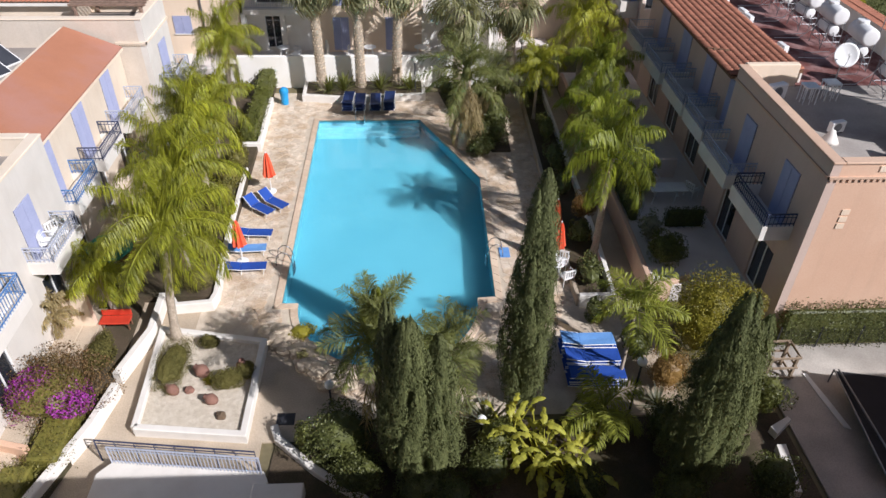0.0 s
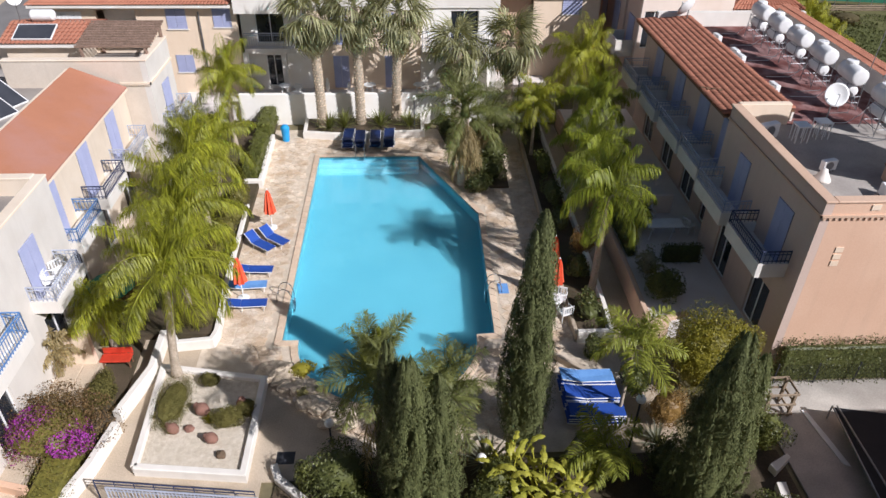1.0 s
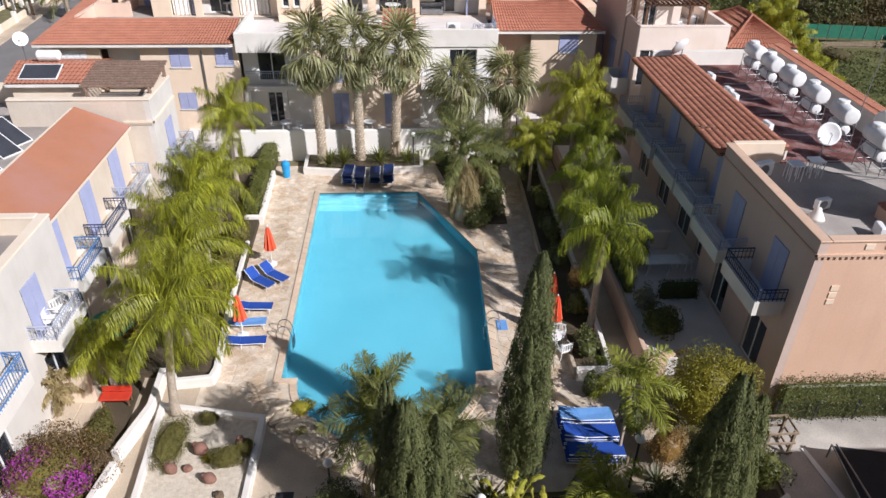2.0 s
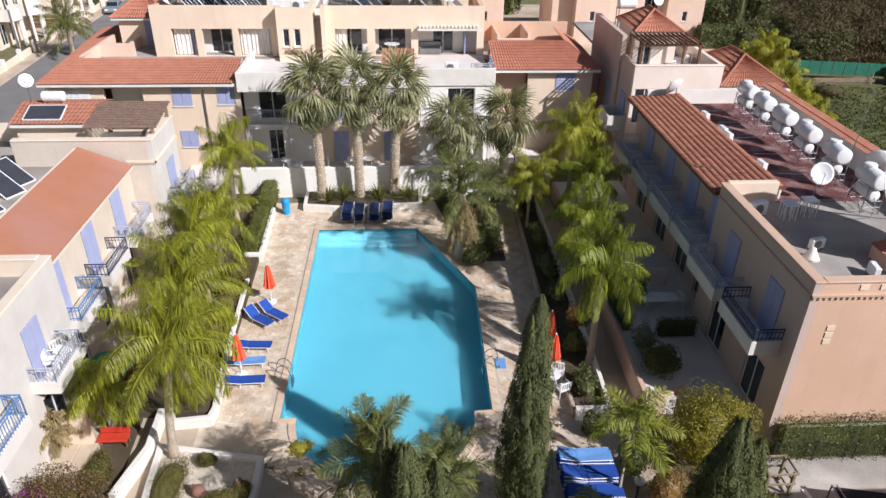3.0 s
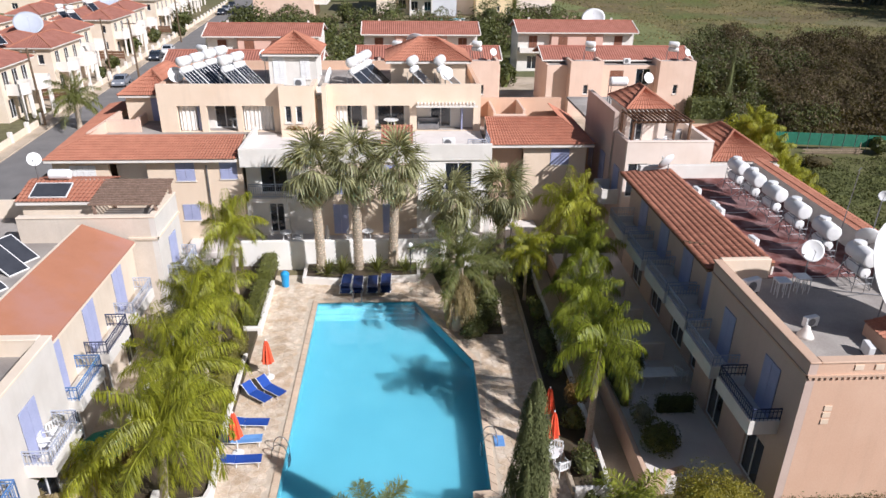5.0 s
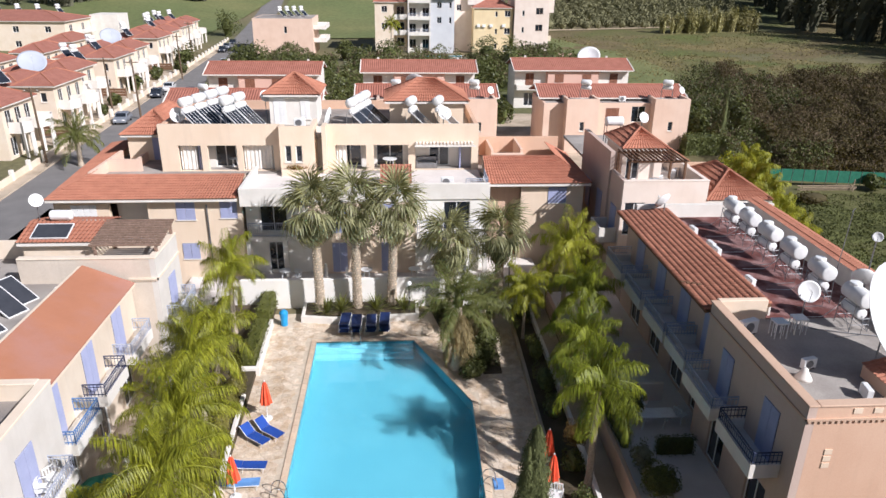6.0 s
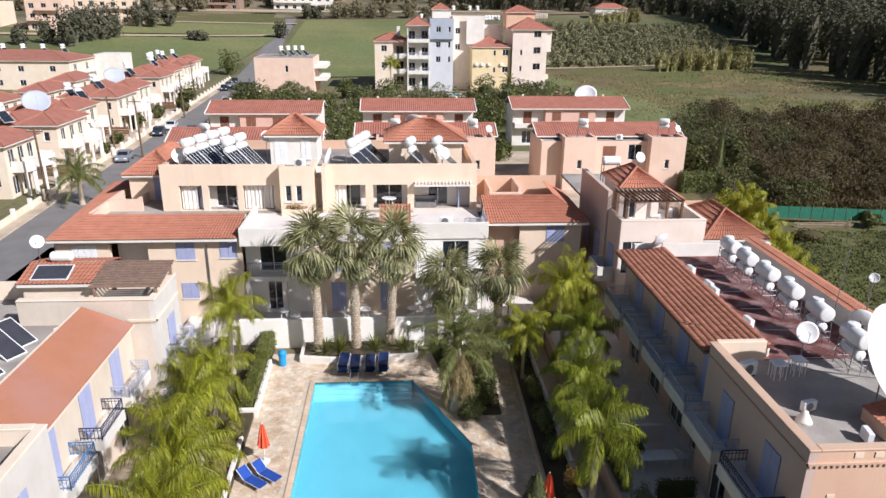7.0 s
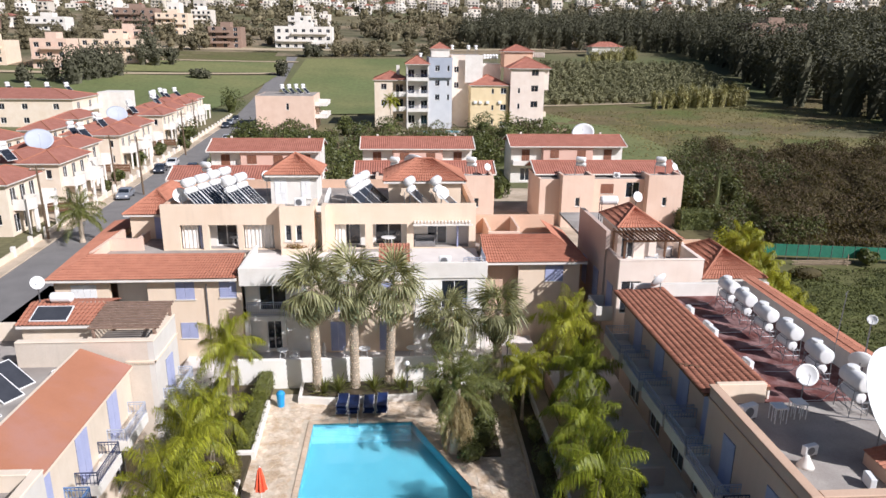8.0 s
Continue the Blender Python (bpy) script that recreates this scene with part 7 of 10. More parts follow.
pool_ladder(-4.95, 23.9, 1, "steel ladder rails on the sunlit pool edge")
pool_ladder(3.57, 24.2, -1, "steel ladder rails on the shaded pool edge")
pool_ladder(-2.6, 36.95, 1, "steel grab rails at the pool steps").rotation_euler = (0, 0, radians(-90))
tagged(Mesh().soft_box(4.0, 23.9, 0.018, 4.45, 24.6, 0.035, 0.006).ob("foot_mat", CLOTH_PALE), "pale blue mat lying on the paving", "mat")
bin_t = thing("waste_bin", "bright blue plastic litter bin on the deck", "bin", at=(-7.15, 39.1, 0.015))
Mesh().lathe(0, 0, [(0.2, 0), (0.25, 0.75), (0.27, 0.76), (0.27, 0.8)], 18).ob("body", PLASTIC_CYAN, bin_t, smooth=False)
Mesh().lathe(0, 0, [(0.265, 0.805), (0.26, 0.9), (0.15, 1.02), (0.02, 1.06)], 18).ob("lid", PLASTIC_CYAN, bin_t)


def globe_lamp(x, y, z, h, label):
    t = thing("garden_lamp", label, "lamp", "globe lamps", at=(x, y, z))
    Mesh().lathe(0, 0, [(0.1, 0), (0.1, 0.05), (0.035, 0.1), (0.035, h - 0.16), (0.07, h - 0.14), (0.07, h - 0.1)], 12).ob("post", METAL_DARK, t)
    Mesh().lathe(0, 0, [(0.16 * math.sin(math.pi * k / 10) + 0.001, h + 0.05 - 0.16 * math.cos(math.pi * k / 10)) for k in range(11)], 18).ob("globe", LAMP_GLOBE, t, smooth=True)
    return t


globe_lamp(7.3, 15.2, 0.0, 2.6, "white globe lamp on a dark post")
globe_lamp(0.6, 39.9, 0.0, 2.3, "white globe lamp by the palm planter")
globe_lamp(7.0, 40.6, 0.0, 3.2, "white globe lamp by the fan palm")
globe_lamp(-2.6, 16.1, 0.0, 0.9, "low white globe lamp by the rockery")
tagged(Mesh().soft_box(-4.35, 15.25, 0.004, -3.75, 15.75, 0.014, 0.003).ob("manhole_cover", METAL_DARK), "dark square manhole cover in the walk", "manhole cover")
globe_lamp(2.3, 14.5, 0.0, 0.9, "low white globe lamp in the front bed")

# ---- shaded ramp house at the front, with its railing ----
rh = thing("ramp_roof", "low white roof over the basement ramp with a grey railing", "roof", kind="structure")
Mesh().prism([(-9.25, 10.0), (-4.2, 10.0), (-4.2, 12.9), (-4.35, 13.2), (-8.9, 13.75), (-9.3, 13.3)], -0.05, 0.45).ob("slab", PLASTER_WHITE, rh)
rl = thing("railing", "grey metal railing along the low white roof", "railing")
railing(rl, [(-8.95, 13.68), (-4.4, 13.12)], 0.45, 0.75, gap=0.11, material=RAIL_GREY)
rl2 = thing("railing", "dark metal handrail beside the path", "railing")
Mesh().path([(-9.5, 14.1, 0.0), (-9.5, 14.1, 1.0), (-4.6, 13.5, 1.0), (-4.6, 13.5, 0.0)], 0.025, 6).ob("rail", RAIL_DARK, rl2)
for k in range(1, 8):
    Mesh().tube((-9.5 + 4.9 * k / 8, 14.1 - 0.6 * k / 8, 0), (-9.5 + 4.9 * k / 8, 14.1 - 0.6 * k / 8, 1.0), 0.014, n=5).ob("post", RAIL_DARK, rl2)
Mesh().path([(-9.5, 14.1, 0.86), (-4.6, 13.5, 0.86)], 0.015, 6).ob("rail", RAIL_DARK, rl2)
tagged(Mesh().soft_box(-4.6, 12.0, -0.05, -3.1, 12.75, 0.5, 0.03).ob("gate_pier", PLASTER_WHITE), "low white pier at the ramp", "pier", kind="structure")

# terrace things on the sunlit side
aw = thing("garden_bench", "red painted bench with a low back by the hedge", "bench", at=(-10.8, 19.9, 0.15))
Mesh().soft_box(-0.55, -0.25, 0.4, 0.55, 0.2, 0.46, 0.02).ob("seat", RED_PAINT, aw)
Mesh().soft_box(-0.55, 0.2, 0.46, 0.55, 0.26, 0.72, 0.02).ob("backrest", RED_PAINT, aw)
for sx in (-0.47, 0.47):
    for sy in (-0.15, 0.15):
        Mesh().soft_box(sx - 0.03, sy - 0.03, 0, sx + 0.03, sy + 0.03, 0.4, 0.01).ob("leg", WOOD_DARK, aw)
gp = thing("parasol", "open dark green parasol on the terrace", "parasol", at=(-11.5, 22.3, 0.3))
Mesh().tube((0, 0, 0), (0, 0, 2.2), 0.025, n=8).ob("pole", METAL_GREY, gp)
Mesh().lathe(0, 0, [(1.0, 1.75), (0.97, 1.78), (0.5, 2.1), (0.03, 2.3)], 8).ob("canopy", CLOTH_GREEN, gp)
low_wall([(-11.5, 14.0), (-13.0, 14.4)], 0.9, 0.2, z0=0.1, material=PLASTER_PEACH, label="peach terrace wall")
low_wall([(-12.62, 19.75), (-11.45, 19.75)], 2.0, 0.22, z0=0.1, material=PLASTER_SAND, label="tall peach terrace wall under the balcony")
low_wall([(-11.8, 25.2), (-11.8, 28.0)], 1.0, 0.2, z0=0.1, label="white terrace wall under the balcony")
low_wall([(-11.8, 29.0), (-11.6, 33.0)], 1.2, 0.2, z0=0.1, label="white terrace wall under the balcony")

# drive: covered things in the shade
hut = thing("timber_crate", "weathered open timber crate frame on the drive", "crate", at=(13.0, 17.0, 0.0))
for x in (-0.45, 0.45):
    for y in (-0.35, 0.35):
        Mesh().soft_box(x - 0.05, y - 0.05, 0, x + 0.05, y + 0.05, 1.15, 0.01).ob("post", WOOD_GREY, hut)
for z in (0.12, 0.6, 1.08):
    for y in (-0.42, 0.42):
        Mesh().soft_box(-0.55, y - 0.02, z, 0.55, y + 0.02, z + 0.09, 0.01).ob("rail", WOOD_GREY, hut)
    for x in (-0.52, 0.52):
        Mesh().soft_box(x - 0.02, -0.4, z, x + 0.02, 0.4, z + 0.09, 0.01).ob("rail", WOOD_GREY, hut)
cv = thing("car_cover", "black canvas canopy with pale edge poles on the drive", "canopy", at=(0, 0, 0))
_m = Mesh()
_n3 = 8
for i in range(_n3 + 1):
    u = i / _n3
    for j in range(_n3 + 1):
        v = j / _n3
        x, y = 14.8 + 3.6 * u - 0.55 * v, 16.45 - 4.3 * v - 0.75 * u
        _m.v.append((x, y, 0.6 - 0.25 * (math.sin(math.pi * u) * math.sin(math.pi * v))))
_m.f = [(i * 9 + j, i * 9 + j + 1, (i + 1) * 9 + j + 1, (i + 1) * 9 + j) for i in range(8) for j in range(8)]
_m.ob("canvas", CLOTH_BLACK, cv, smooth=True, fix=False)
for a, b in (((14.8, 16.47, 0.64), (14.25, 12.15, 0.64)), ((14.95, 16.45, 0.66), (14.75, 12.15, 0.66)), ((14.8, 16.47, 0), (14.8, 16.47, 0.64)), ((18.4, 15.7, 0), (18.4, 15.7, 0.62))):
    Mesh().tube(a, b, 0.03, n=6).ob("pole", METAL_GREY, cv)
strip = tagged(Mesh().prism([(14.05, 16.85), (14.2, 16.85), (14.4, 15.6), (14.55, 14.4), (14.35, 14.5), (14.15, 15.8)][::-1], 0.012, 0.05).ob("white_sheet", PLASTIC_WHITE), "crumpled white sheet strip on the drive", "sheet")
tagged(Mesh().prism([(11.75, 14.4), (12.5, 14.8), (12.55, 14.65), (11.85, 14.1)][::-1], 0.012, 0.3).ob("kerb_stone", PLASTER_WHITE), "white painted kerb block by the drive", "kerb")
tagged(Mesh().prism([(11.4, 12.0), (11.65, 13.7), (11.95, 13.7), (11.7, 12.0)][::-1], 0.0, 0.3).ob("kerb_stone", PLASTER_WHITE), "white painted kerb block by the drive", "kerb")
globe_lamp(14.6, 12.2, 0.0, 1.2, "white globe lamp by the drive")

# ---- unseen house behind the viewer, added so that its roof shades the front ----
NB = thing("apartment_building", "unseen peach building with tiled roof edges, added to shade the front", "building")
Mesh().box(-14.0, -9.0, -0.05, 19.39, 6.25, 8.1).ob("wall", PLASTER_PEACH, NB)
_m = tiled(Mesh(), (-14.4, 6.55, 8.1), (19.4, 6.55, 8.1), (19.4, 3.55, 8.6), (-14.4, 3.55, 8.6))
_m.ob("roof", TILE, NB, fix=False)
Mesh().box(-14.0, -9.0, 8.11, 19.4, 3.5, 8.5).ob("roof_deck", ROOF_DECK, NB)
# Unseen wing, added for the shade it throws on the drive.
Mesh().box(19.41, -9.0, -0.05, 36.0, 10.3, 7.6).ob("wall", PLASTER_PEACH, NB)

# ---- things on the roofs ----
def capsule(m, p, q, r, n=16):
    """A lying tank with domed ends."""
    p, q = Vector(p), Vector(q)
    d = (q - p)
    L = d.length
    ax = Matrix.Translation(p) @ d.to_track_quat("Z", "Y").to_matrix().to_4x4()
    prof = [(0.05 * r, 0), (r * 0.55, r * 0.08), (r * 0.85, r * 0.22), (r, r * 0.45), (r, L - r * 0.45), (r * 0.85, L - r * 0.22), (r * 0.55, L - r * 0.08), (0.05 * r, L)]
    return m.lathe(0, 0, prof, n, ax)


def drum(m, p, q, r, n=18):
    """A lying tank with nearly flat ends."""
    p, q = Vector(p), Vector(q)
    L = (q - p).length
    ax = Matrix.Translation(p) @ (q - p).to_track_quat("Z", "Y").to_matrix().to_4x4()
    prof = [(0.03 * r, 0), (r * 0.7, r * 0.03), (r * 0.93, r * 0.08), (r, r * 0.17), (r, L - r * 0.17), (r * 0.93, L - r * 0.08), (r * 0.7, L - r * 0.03), (0.03 * r, L)]
    return m.lathe(0, 0, prof, n, ax)


def twin_tank(x, y, z, label, az=0, lift_=1.0, group="twin water tanks"):
    """A large cold tank over a smaller hot one, on a steel stand."""
    t = thing("water_tank", label, "water tank", group, at=(x, y, z))
    t.scale = (0.86, 0.86, 0.86)
    t.rotation_euler = (0, 0, radians(az))
    drum(Mesh(), (0, 0.8, 1.75 * lift_), (0, -0.8, 1.75 * lift_), 0.43, 22).ob("upper_tank", METAL_WHITE, t, smooth=True)
    Mesh().lathe(0, 0.35, [(0.3, 1.75 * lift_ + 0.34), (0.3, 1.75 * lift_ + 0.47), (0.27, 1.75 * lift_ + 0.52), (0.03, 1.75 * lift_ + 0.55)], 16).ob("filler_cap", METAL_WHITE, t)
    drum(Mesh(), (-0.1, 0.6, 1.02 * lift_), (-0.1, -0.72, 1.02 * lift_), 0.28, 18).ob("lower_tank", METAL_WHITE, t, smooth=True)
    for sx in (-0.42, 0.4):
        for sy in (-0.6, 0.6):
            Mesh().tube((sx * 1.15, sy, 0), (sx, sy, 1.45 * lift_), 0.022, n=5).ob("leg", METAL_GREY, t)
    for zz in (0.4, 0.72 * lift_, 1.38 * lift_):
        for sy in (-0.6, 0.6):
            Mesh().tube((-0.47, sy, zz), (0.47, sy, zz), 0.018, n=5).ob("cross_bar", METAL_GREY, t)
        for sx in (-0.45, 0.42):
            Mesh().tube((sx, -0.6, zz), (sx, 0.6, zz), 0.018, n=5).ob("cross_bar", METAL_GREY, t)
    for a, b in (((0.42, -0.6, 0.08), (0.42, 0.6, 1.3 * lift_)), ((-0.46, -0.6, 0.08), (-0.44, 0.6, 1.3 * lift_)), ((-0.46, -0.6, 0.7), (0.44, -0.6, 0.06))):
        Mesh().tube(a, b, 0.016, n=5).ob("brace", METAL_GREY, t)
    Mesh().path([(-0.1, -0.72, 0.95), (-0.1, -0.9, 0.6), (-0.12, -0.95, 0.03), (-1.5, -1.1, 0.03)], 0.018, 5).ob("pipe", METAL_GREY, t)
    Mesh().path([(0.1, 0.78, 1.6), (0.15, 0.95, 1.2), (-0.3, 0.98, 0.5), (-0.9, 1.0, 0.03), (-2.2, 1.05, 0.03)], 0.016, 5).ob("pipe", METAL_WHITE, t)
    return t


def solar_panel(x, y, z, az, label, w=1.0, h=1.9, tilt=38, striped=False, group="solar collectors"):
    """A collector on a tilted frame that faces along its own -y."""
    t = thing("solar_collector", label, "solar panel", group, at=(x, y, z))
    t.rotation_euler = (0, 0, radians(az))
    tl = pose(0, 0, 0.06, tilt, 0, 0)
    cut_wall(Mesh(), "y", 0, 0.07, -w / 2, w / 2, 0, h, [(-w / 2 + 0.04, w / 2 - 0.04, 0.04, h - 0.04)]).ob("frame", METAL_WHITE, t).matrix_basis = pose(0, 0, 0.06, tilt - 90, 0, 0)
    if striped:
        n = int(w / 0.14)
        for i in range(n):
            u = -w / 2 + 0.09 + i * (w - 0.18) / max(1, n - 1)
            Mesh().tube((u, 0.03, 0.05), (u, 0.03, h - 0.05), 0.04, n=8).ob("tube", TUBE, t).matrix_basis = pose(0, 0, 0.06, tilt - 90, 0, 0)
        Mesh().box(-w / 2 + 0.05, 0.06, 0.05, w / 2 - 0.05, 0.075, h - 0.05).ob("reflector", METAL_GREY, t).matrix_basis = pose(0, 0, 0.06, tilt - 90, 0, 0)
    else:
        Mesh().box(-w / 2 + 0.04, 0.02, 0.04, w / 2 - 0.04, 0.06, h - 0.04).ob("pane", PANEL_GREY, t).matrix_basis = pose(0, 0, 0.06, tilt - 90, 0, 0)
    top = (h * math.cos(radians(tilt)), h * math.sin(radians(tilt)))
    for s in (-w / 2 + 0.05, w / 2 - 0.05):
        Mesh().tube((s, top[0], 0), (s, top[0], top[1]), 0.02, n=5).ob("leg", METAL_DARK, t)
    return t


def heater(x, y, z, az, label, panels=2, striped=True, tanks=2, group="solar water heaters"):
    """Two tanks on a stand behind a row of collectors."""
    t = thing("solar_heater", label, "solar heater", group, at=(x, y, z))
    t.rotation_euler = (0, 0, radians(az))
    for k in range(tanks):
        zz = 1.5 + 0.6 * k
        capsule(Mesh(), (-0.62, 0.82 + 0.12 * k, zz), (0.62, 0.82 + 0.12 * k, zz), 0.24 + 0.1 * k, 16).ob("tank", METAL_WHITE, t, smooth=True)
    for sx in (-0.6, 0.65):
        for sy in (0.7, 1.15):
            Mesh().tube((sx, sy, 0), (sx, sy, 1.35), 0.025, n=5).ob("leg", METAL_GREY, t)
    for i in range(panels):
        x0 = -0.55 * panels + 1.1 * i + 0.55
        hw = 0.72 if panels == 1 else 0.5
        m = pose(x0, -0.85, 0.1, 40 - 90, 0, 0)
        cut_wall(Mesh(), "y", 0, 0.07, -hw, hw, 0, 2.2, [(0.04 - hw, hw - 0.04, 0.04, 2.16)]).ob("frame", METAL_WHITE, t).matrix_basis = m
        if striped:
            for j in range(4):
                c = (j - 1.5) * hw * 0.5
                Mesh().box(c - hw * 0.17, 0.0, 0.05, c + hw * 0.17, 0.05, 2.15).ob("absorber", PANEL, t).matrix_basis = m
            Mesh().box(0.05 - hw, 0.052, 0.05, hw - 0.05, 0.069, 2.15).ob("reflector", METAL_WHITE, t).matrix_basis = m
        else:
            Mesh().box(0.05 - hw, 0.02, 0.04, hw - 0.05, 0.06, 2.16).ob("pane", PANEL, t).matrix_basis = m
    return t


def dish(x, y, z, r, az, el, mast, label, group="satellite dishes", bowl=None):
    """A bowl antenna on a mast; it looks along az (degrees from +x), raised by el."""
    t = thing("satellite_dish", label, "satellite dish", group, at=(x, y, z))
    Mesh().tube((0, 0, 0), (0, 0, mast), 0.03, n=8).ob("mast", METAL_GREY, t)
    way = Vector((math.cos(radians(az)) * math.cos(radians(el)), math.sin(radians(az)) * math.cos(radians(el)), math.sin(radians(el))))
    ax = Matrix.Translation((0, 0, mast)) @ way.to_track_quat("Z", "Y").to_matrix().to_4x4()
    prof = [(0.02, 0.1), (r * 0.5, 0.1 + r * 0.06), (r * 0.85, 0.1 + r * 0.19), (r, 0.1 + r * 0.27), (r * 0.99, 0.07 + r * 0.27), (r * 0.84, 0.07 + r * 0.18), (r * 0.5, 0.07 + r * 0.05), (0.02, 0.07)]
    Mesh().lathe(0, 0, prof, 28, ax).ob("bowl", bowl or METAL_WHITE, t, smooth=True)
    tip = ax @ Vector((0, 0, r * 0.95 + 0.1))
    Mesh().tube(ax @ Vector((0, -r * 0.95, 0.1 + r * 0.25)), tip, 0.012, n=5).ob("feed_arm", METAL_GREY, t)
    Mesh().tube(tip, tip - way * 0.12, 0.04, n=8).ob("feed_horn", PLASTIC_WHITE, t)
    return t


def ac_unit(x, y, z, az, label):
    """An outdoor air-conditioning unit with its round grille."""
    t = thing("air_conditioner", label, "air conditioner", "air conditioners", at=(x, y, z))
    t.rotation_euler = (0, 0, radians(az))
    for s in (-0.28, 0.28):
        Mesh().soft_box(s - 0.04, -0.15, 0, s + 0.04, 0.15, 0.08, 0.01).ob("foot", METAL_DARK, t)
    Mesh().soft_box(-0.42, -0.16, 0.08, 0.42, 0.16, 0.68, 0.03).ob("casing", METAL_WHITE, t)
    Mesh().lathe(0, 0, [(0.24, 0), (0.24, 0.02), (0.2, 0.025), (0.05, 0.025)], 20, Matrix.Translation((-0.08, -0.16, 0.38)) @ pose(0, 0, 0, 90, 0, 0)).ob("grille", METAL_GREY, t)
    return t


for i, y in enumerate((37.3, 35.3, 33.1, 30.8, 28.3, 25.6)):
    twin_tank(19.3, y, RROOF, "white twin water tanks on a grey steel stand", az=(2, -2, 3, 0, -3, 1)[i])
dish(17.7, 26.6, RROOF, 0.48, -100, 25, 1.2, "white satellite dish facing the drive on the roof terrace")
dish(20.1, 26.6, RROOF, 0.48, 60, 25, 1.7, "white satellite dish by the tanks")
dish(18.4, 22.6, RROOF, 2.1, -60, 33, 1.95, "very large white satellite dish on the near roof")
dish(15.9, 39.0, RROOF + 0.2, 0.55, 120, 30, 0.9, "white satellite dish by the white end wall")
ant = thing("antenna_mast", "thin tall antenna mast on the roof", "antenna", at=(20.9, 29.6, RROOF))
Mesh().tube((0, 0, 0), (0.15, 0, 3.9), 0.022, n=6).ob("mast", METAL_GREY, ant)
Mesh().tube((-0.1, -0.25, 3.85), (0.4, 0.25, 3.85), 0.012, n=5).ob("crossbar", METAL_GREY, ant)
dish(21.0, 27.6, RROOF, 0.22, -120, 20, 3.3, "small white dish on a thin tall mast")
ac_unit(16.75, 36.5, RROOF, 95, "white air-conditioning unit on the roof terrace").scale = (0.78, 0.78, 0.78)
ac_unit(16.8, 34.2, RROOF, 95, "white air-conditioning unit on the roof terrace").scale = (0.78, 0.78, 0.78)
ac_unit(16.75, 33.4, RROOF, 95, "white air-conditioning unit on the roof terrace").scale = (0.78, 0.78, 0.78)
ac_unit(16.75, 29.6, RROOF, 95, "white air-conditioning unit on the roof terrace").scale = (0.78, 0.78, 0.78)
ac_unit(14.5, 25.1, RROOF, 20, "white air-conditioning unit behind the parapet")
ac_unit(15.6, 22.4, RROOF, 15, "white air-conditioning unit on the near roof").scale = (0.72, 0.72, 0.66)
ac_unit(16.6, 20.4, RROOF, 80, "white air-conditioning unit on the near roof").scale = (0.7, 0.7, 0.7)
cowl = thing("vent_cowl", "white conical roof vent", "vent", at=(15.05, 21.7, RROOF))
Mesh().lathe(0, 0, [(0.32, 0), (0.27, 0.1), (0.14, 0.32), (0.1, 0.44), (0.02, 0.46)], 16).ob("cone", PLASTER_WHITE, cowl, smooth=True)
for x, y in ((15.7, 24.9), (16.7, 25.2)):
    st = thing("plant_stand", "white slatted stand on the near roof", "stand", "slatted stands", at=(x, y, RROOF))
    Mesh().soft_box(-0.28, -0.28, 0.66, 0.28, 0.28, 0.72, 0.01).ob("top", PLASTIC_WHITE, st)
    for a in range(4):
        for k in (-0.24, 0.0, 0.24):
            p = pose(0, 0, 0, 0, 0, 90 * a) @ Vector((k, -0.25, 0))
            Mesh().tube(p, p + Vector((0, 0, 0.66)), 0.02, n=5).ob("leg", PLASTIC_WHITE, st)
_pp = Mesh().path([(17.4, 25.4, RROOF + 0.05), (18.6, 25.0, RROOF + 0.05), (20.0, 24.6, RROOF + 0.05), (21.3, 24.5, RROOF + 0.05)], 0.02, 5)
tagged(_pp.ob("roof_pipe", METAL_GREY, smooth=True), "thin grey pipe laid across the roof", "pipe")
_m = tiled(Mesh(), (17.25, 19.3, 7.2), (17.25, 21.8, 7.2), (19.0, 21.8, 7.65), (19.0, 19.3, 7.65))
tagged(_m.ob("skylight_roof", TILE, fix=False), "small terracotta tiled hood on the near roof", "roof", kind="structure")
Mesh().box(17.3, 19.32, RROOF, 19.0, 21.78, 7.18).ob("hood_wall", PLASTER_PEACH, bpy.data.objects["skylight_roof"])
# sunlit side roofs
for (x, y) in ((-16.3, 30.6), (-16.2, 29.4), (-16.2, 27.5), (-16.2, 26.3)):
    solar_panel(x - 0.9, y, 6.0, 62, "dark solar collector with pale frame on the flat roof", 1.0, 1.9, 26)
for y in (30.5, 27.2):
    twin_tank(-19.6, y, 6.0, "white twin water tanks on the flat roof", az=60)
dish(-14.6, 21.6, 6.1, 0.6, -50, 20, 0.9, "white satellite dish behind the near parapet")
hose = thing("garden_hose", "coiled pale hose and pipes on the flat roof", "hose", at=(-16.3, 32.0, 6.0))
for k in range(3):
    Mesh().path([(0.45 * math.cos(a) * (1 - 0.1 * k), 0.3 * math.sin(a), 0.03 + 0.05 * k) for a in [2 * math.pi * i / 16 for i in range(17)]], 0.022, 5).ob("coil", PLASTIC_WHITE, hose, smooth=True)
solar_panel(-17.7, 34.3, 7.76, 0, "dark solar collector with pale frame on the tiled roof", 1.85, 1.15, 20)
capsule(Mesh(), (-18.3, 36.1, 8.42), (-17.1, 36.1, 8.42), 0.27).ob("x", METAL_WHITE)
_t = bpy.data.objects["x"]
_t.name = "water_tank"
tagged(_t, "white lying water tank on the tiled ridge", "water tank")
dish(-18.95, 36.3, 8.05, 0.35, -60, 25, 1.1, "white satellite dish by the lying tank")


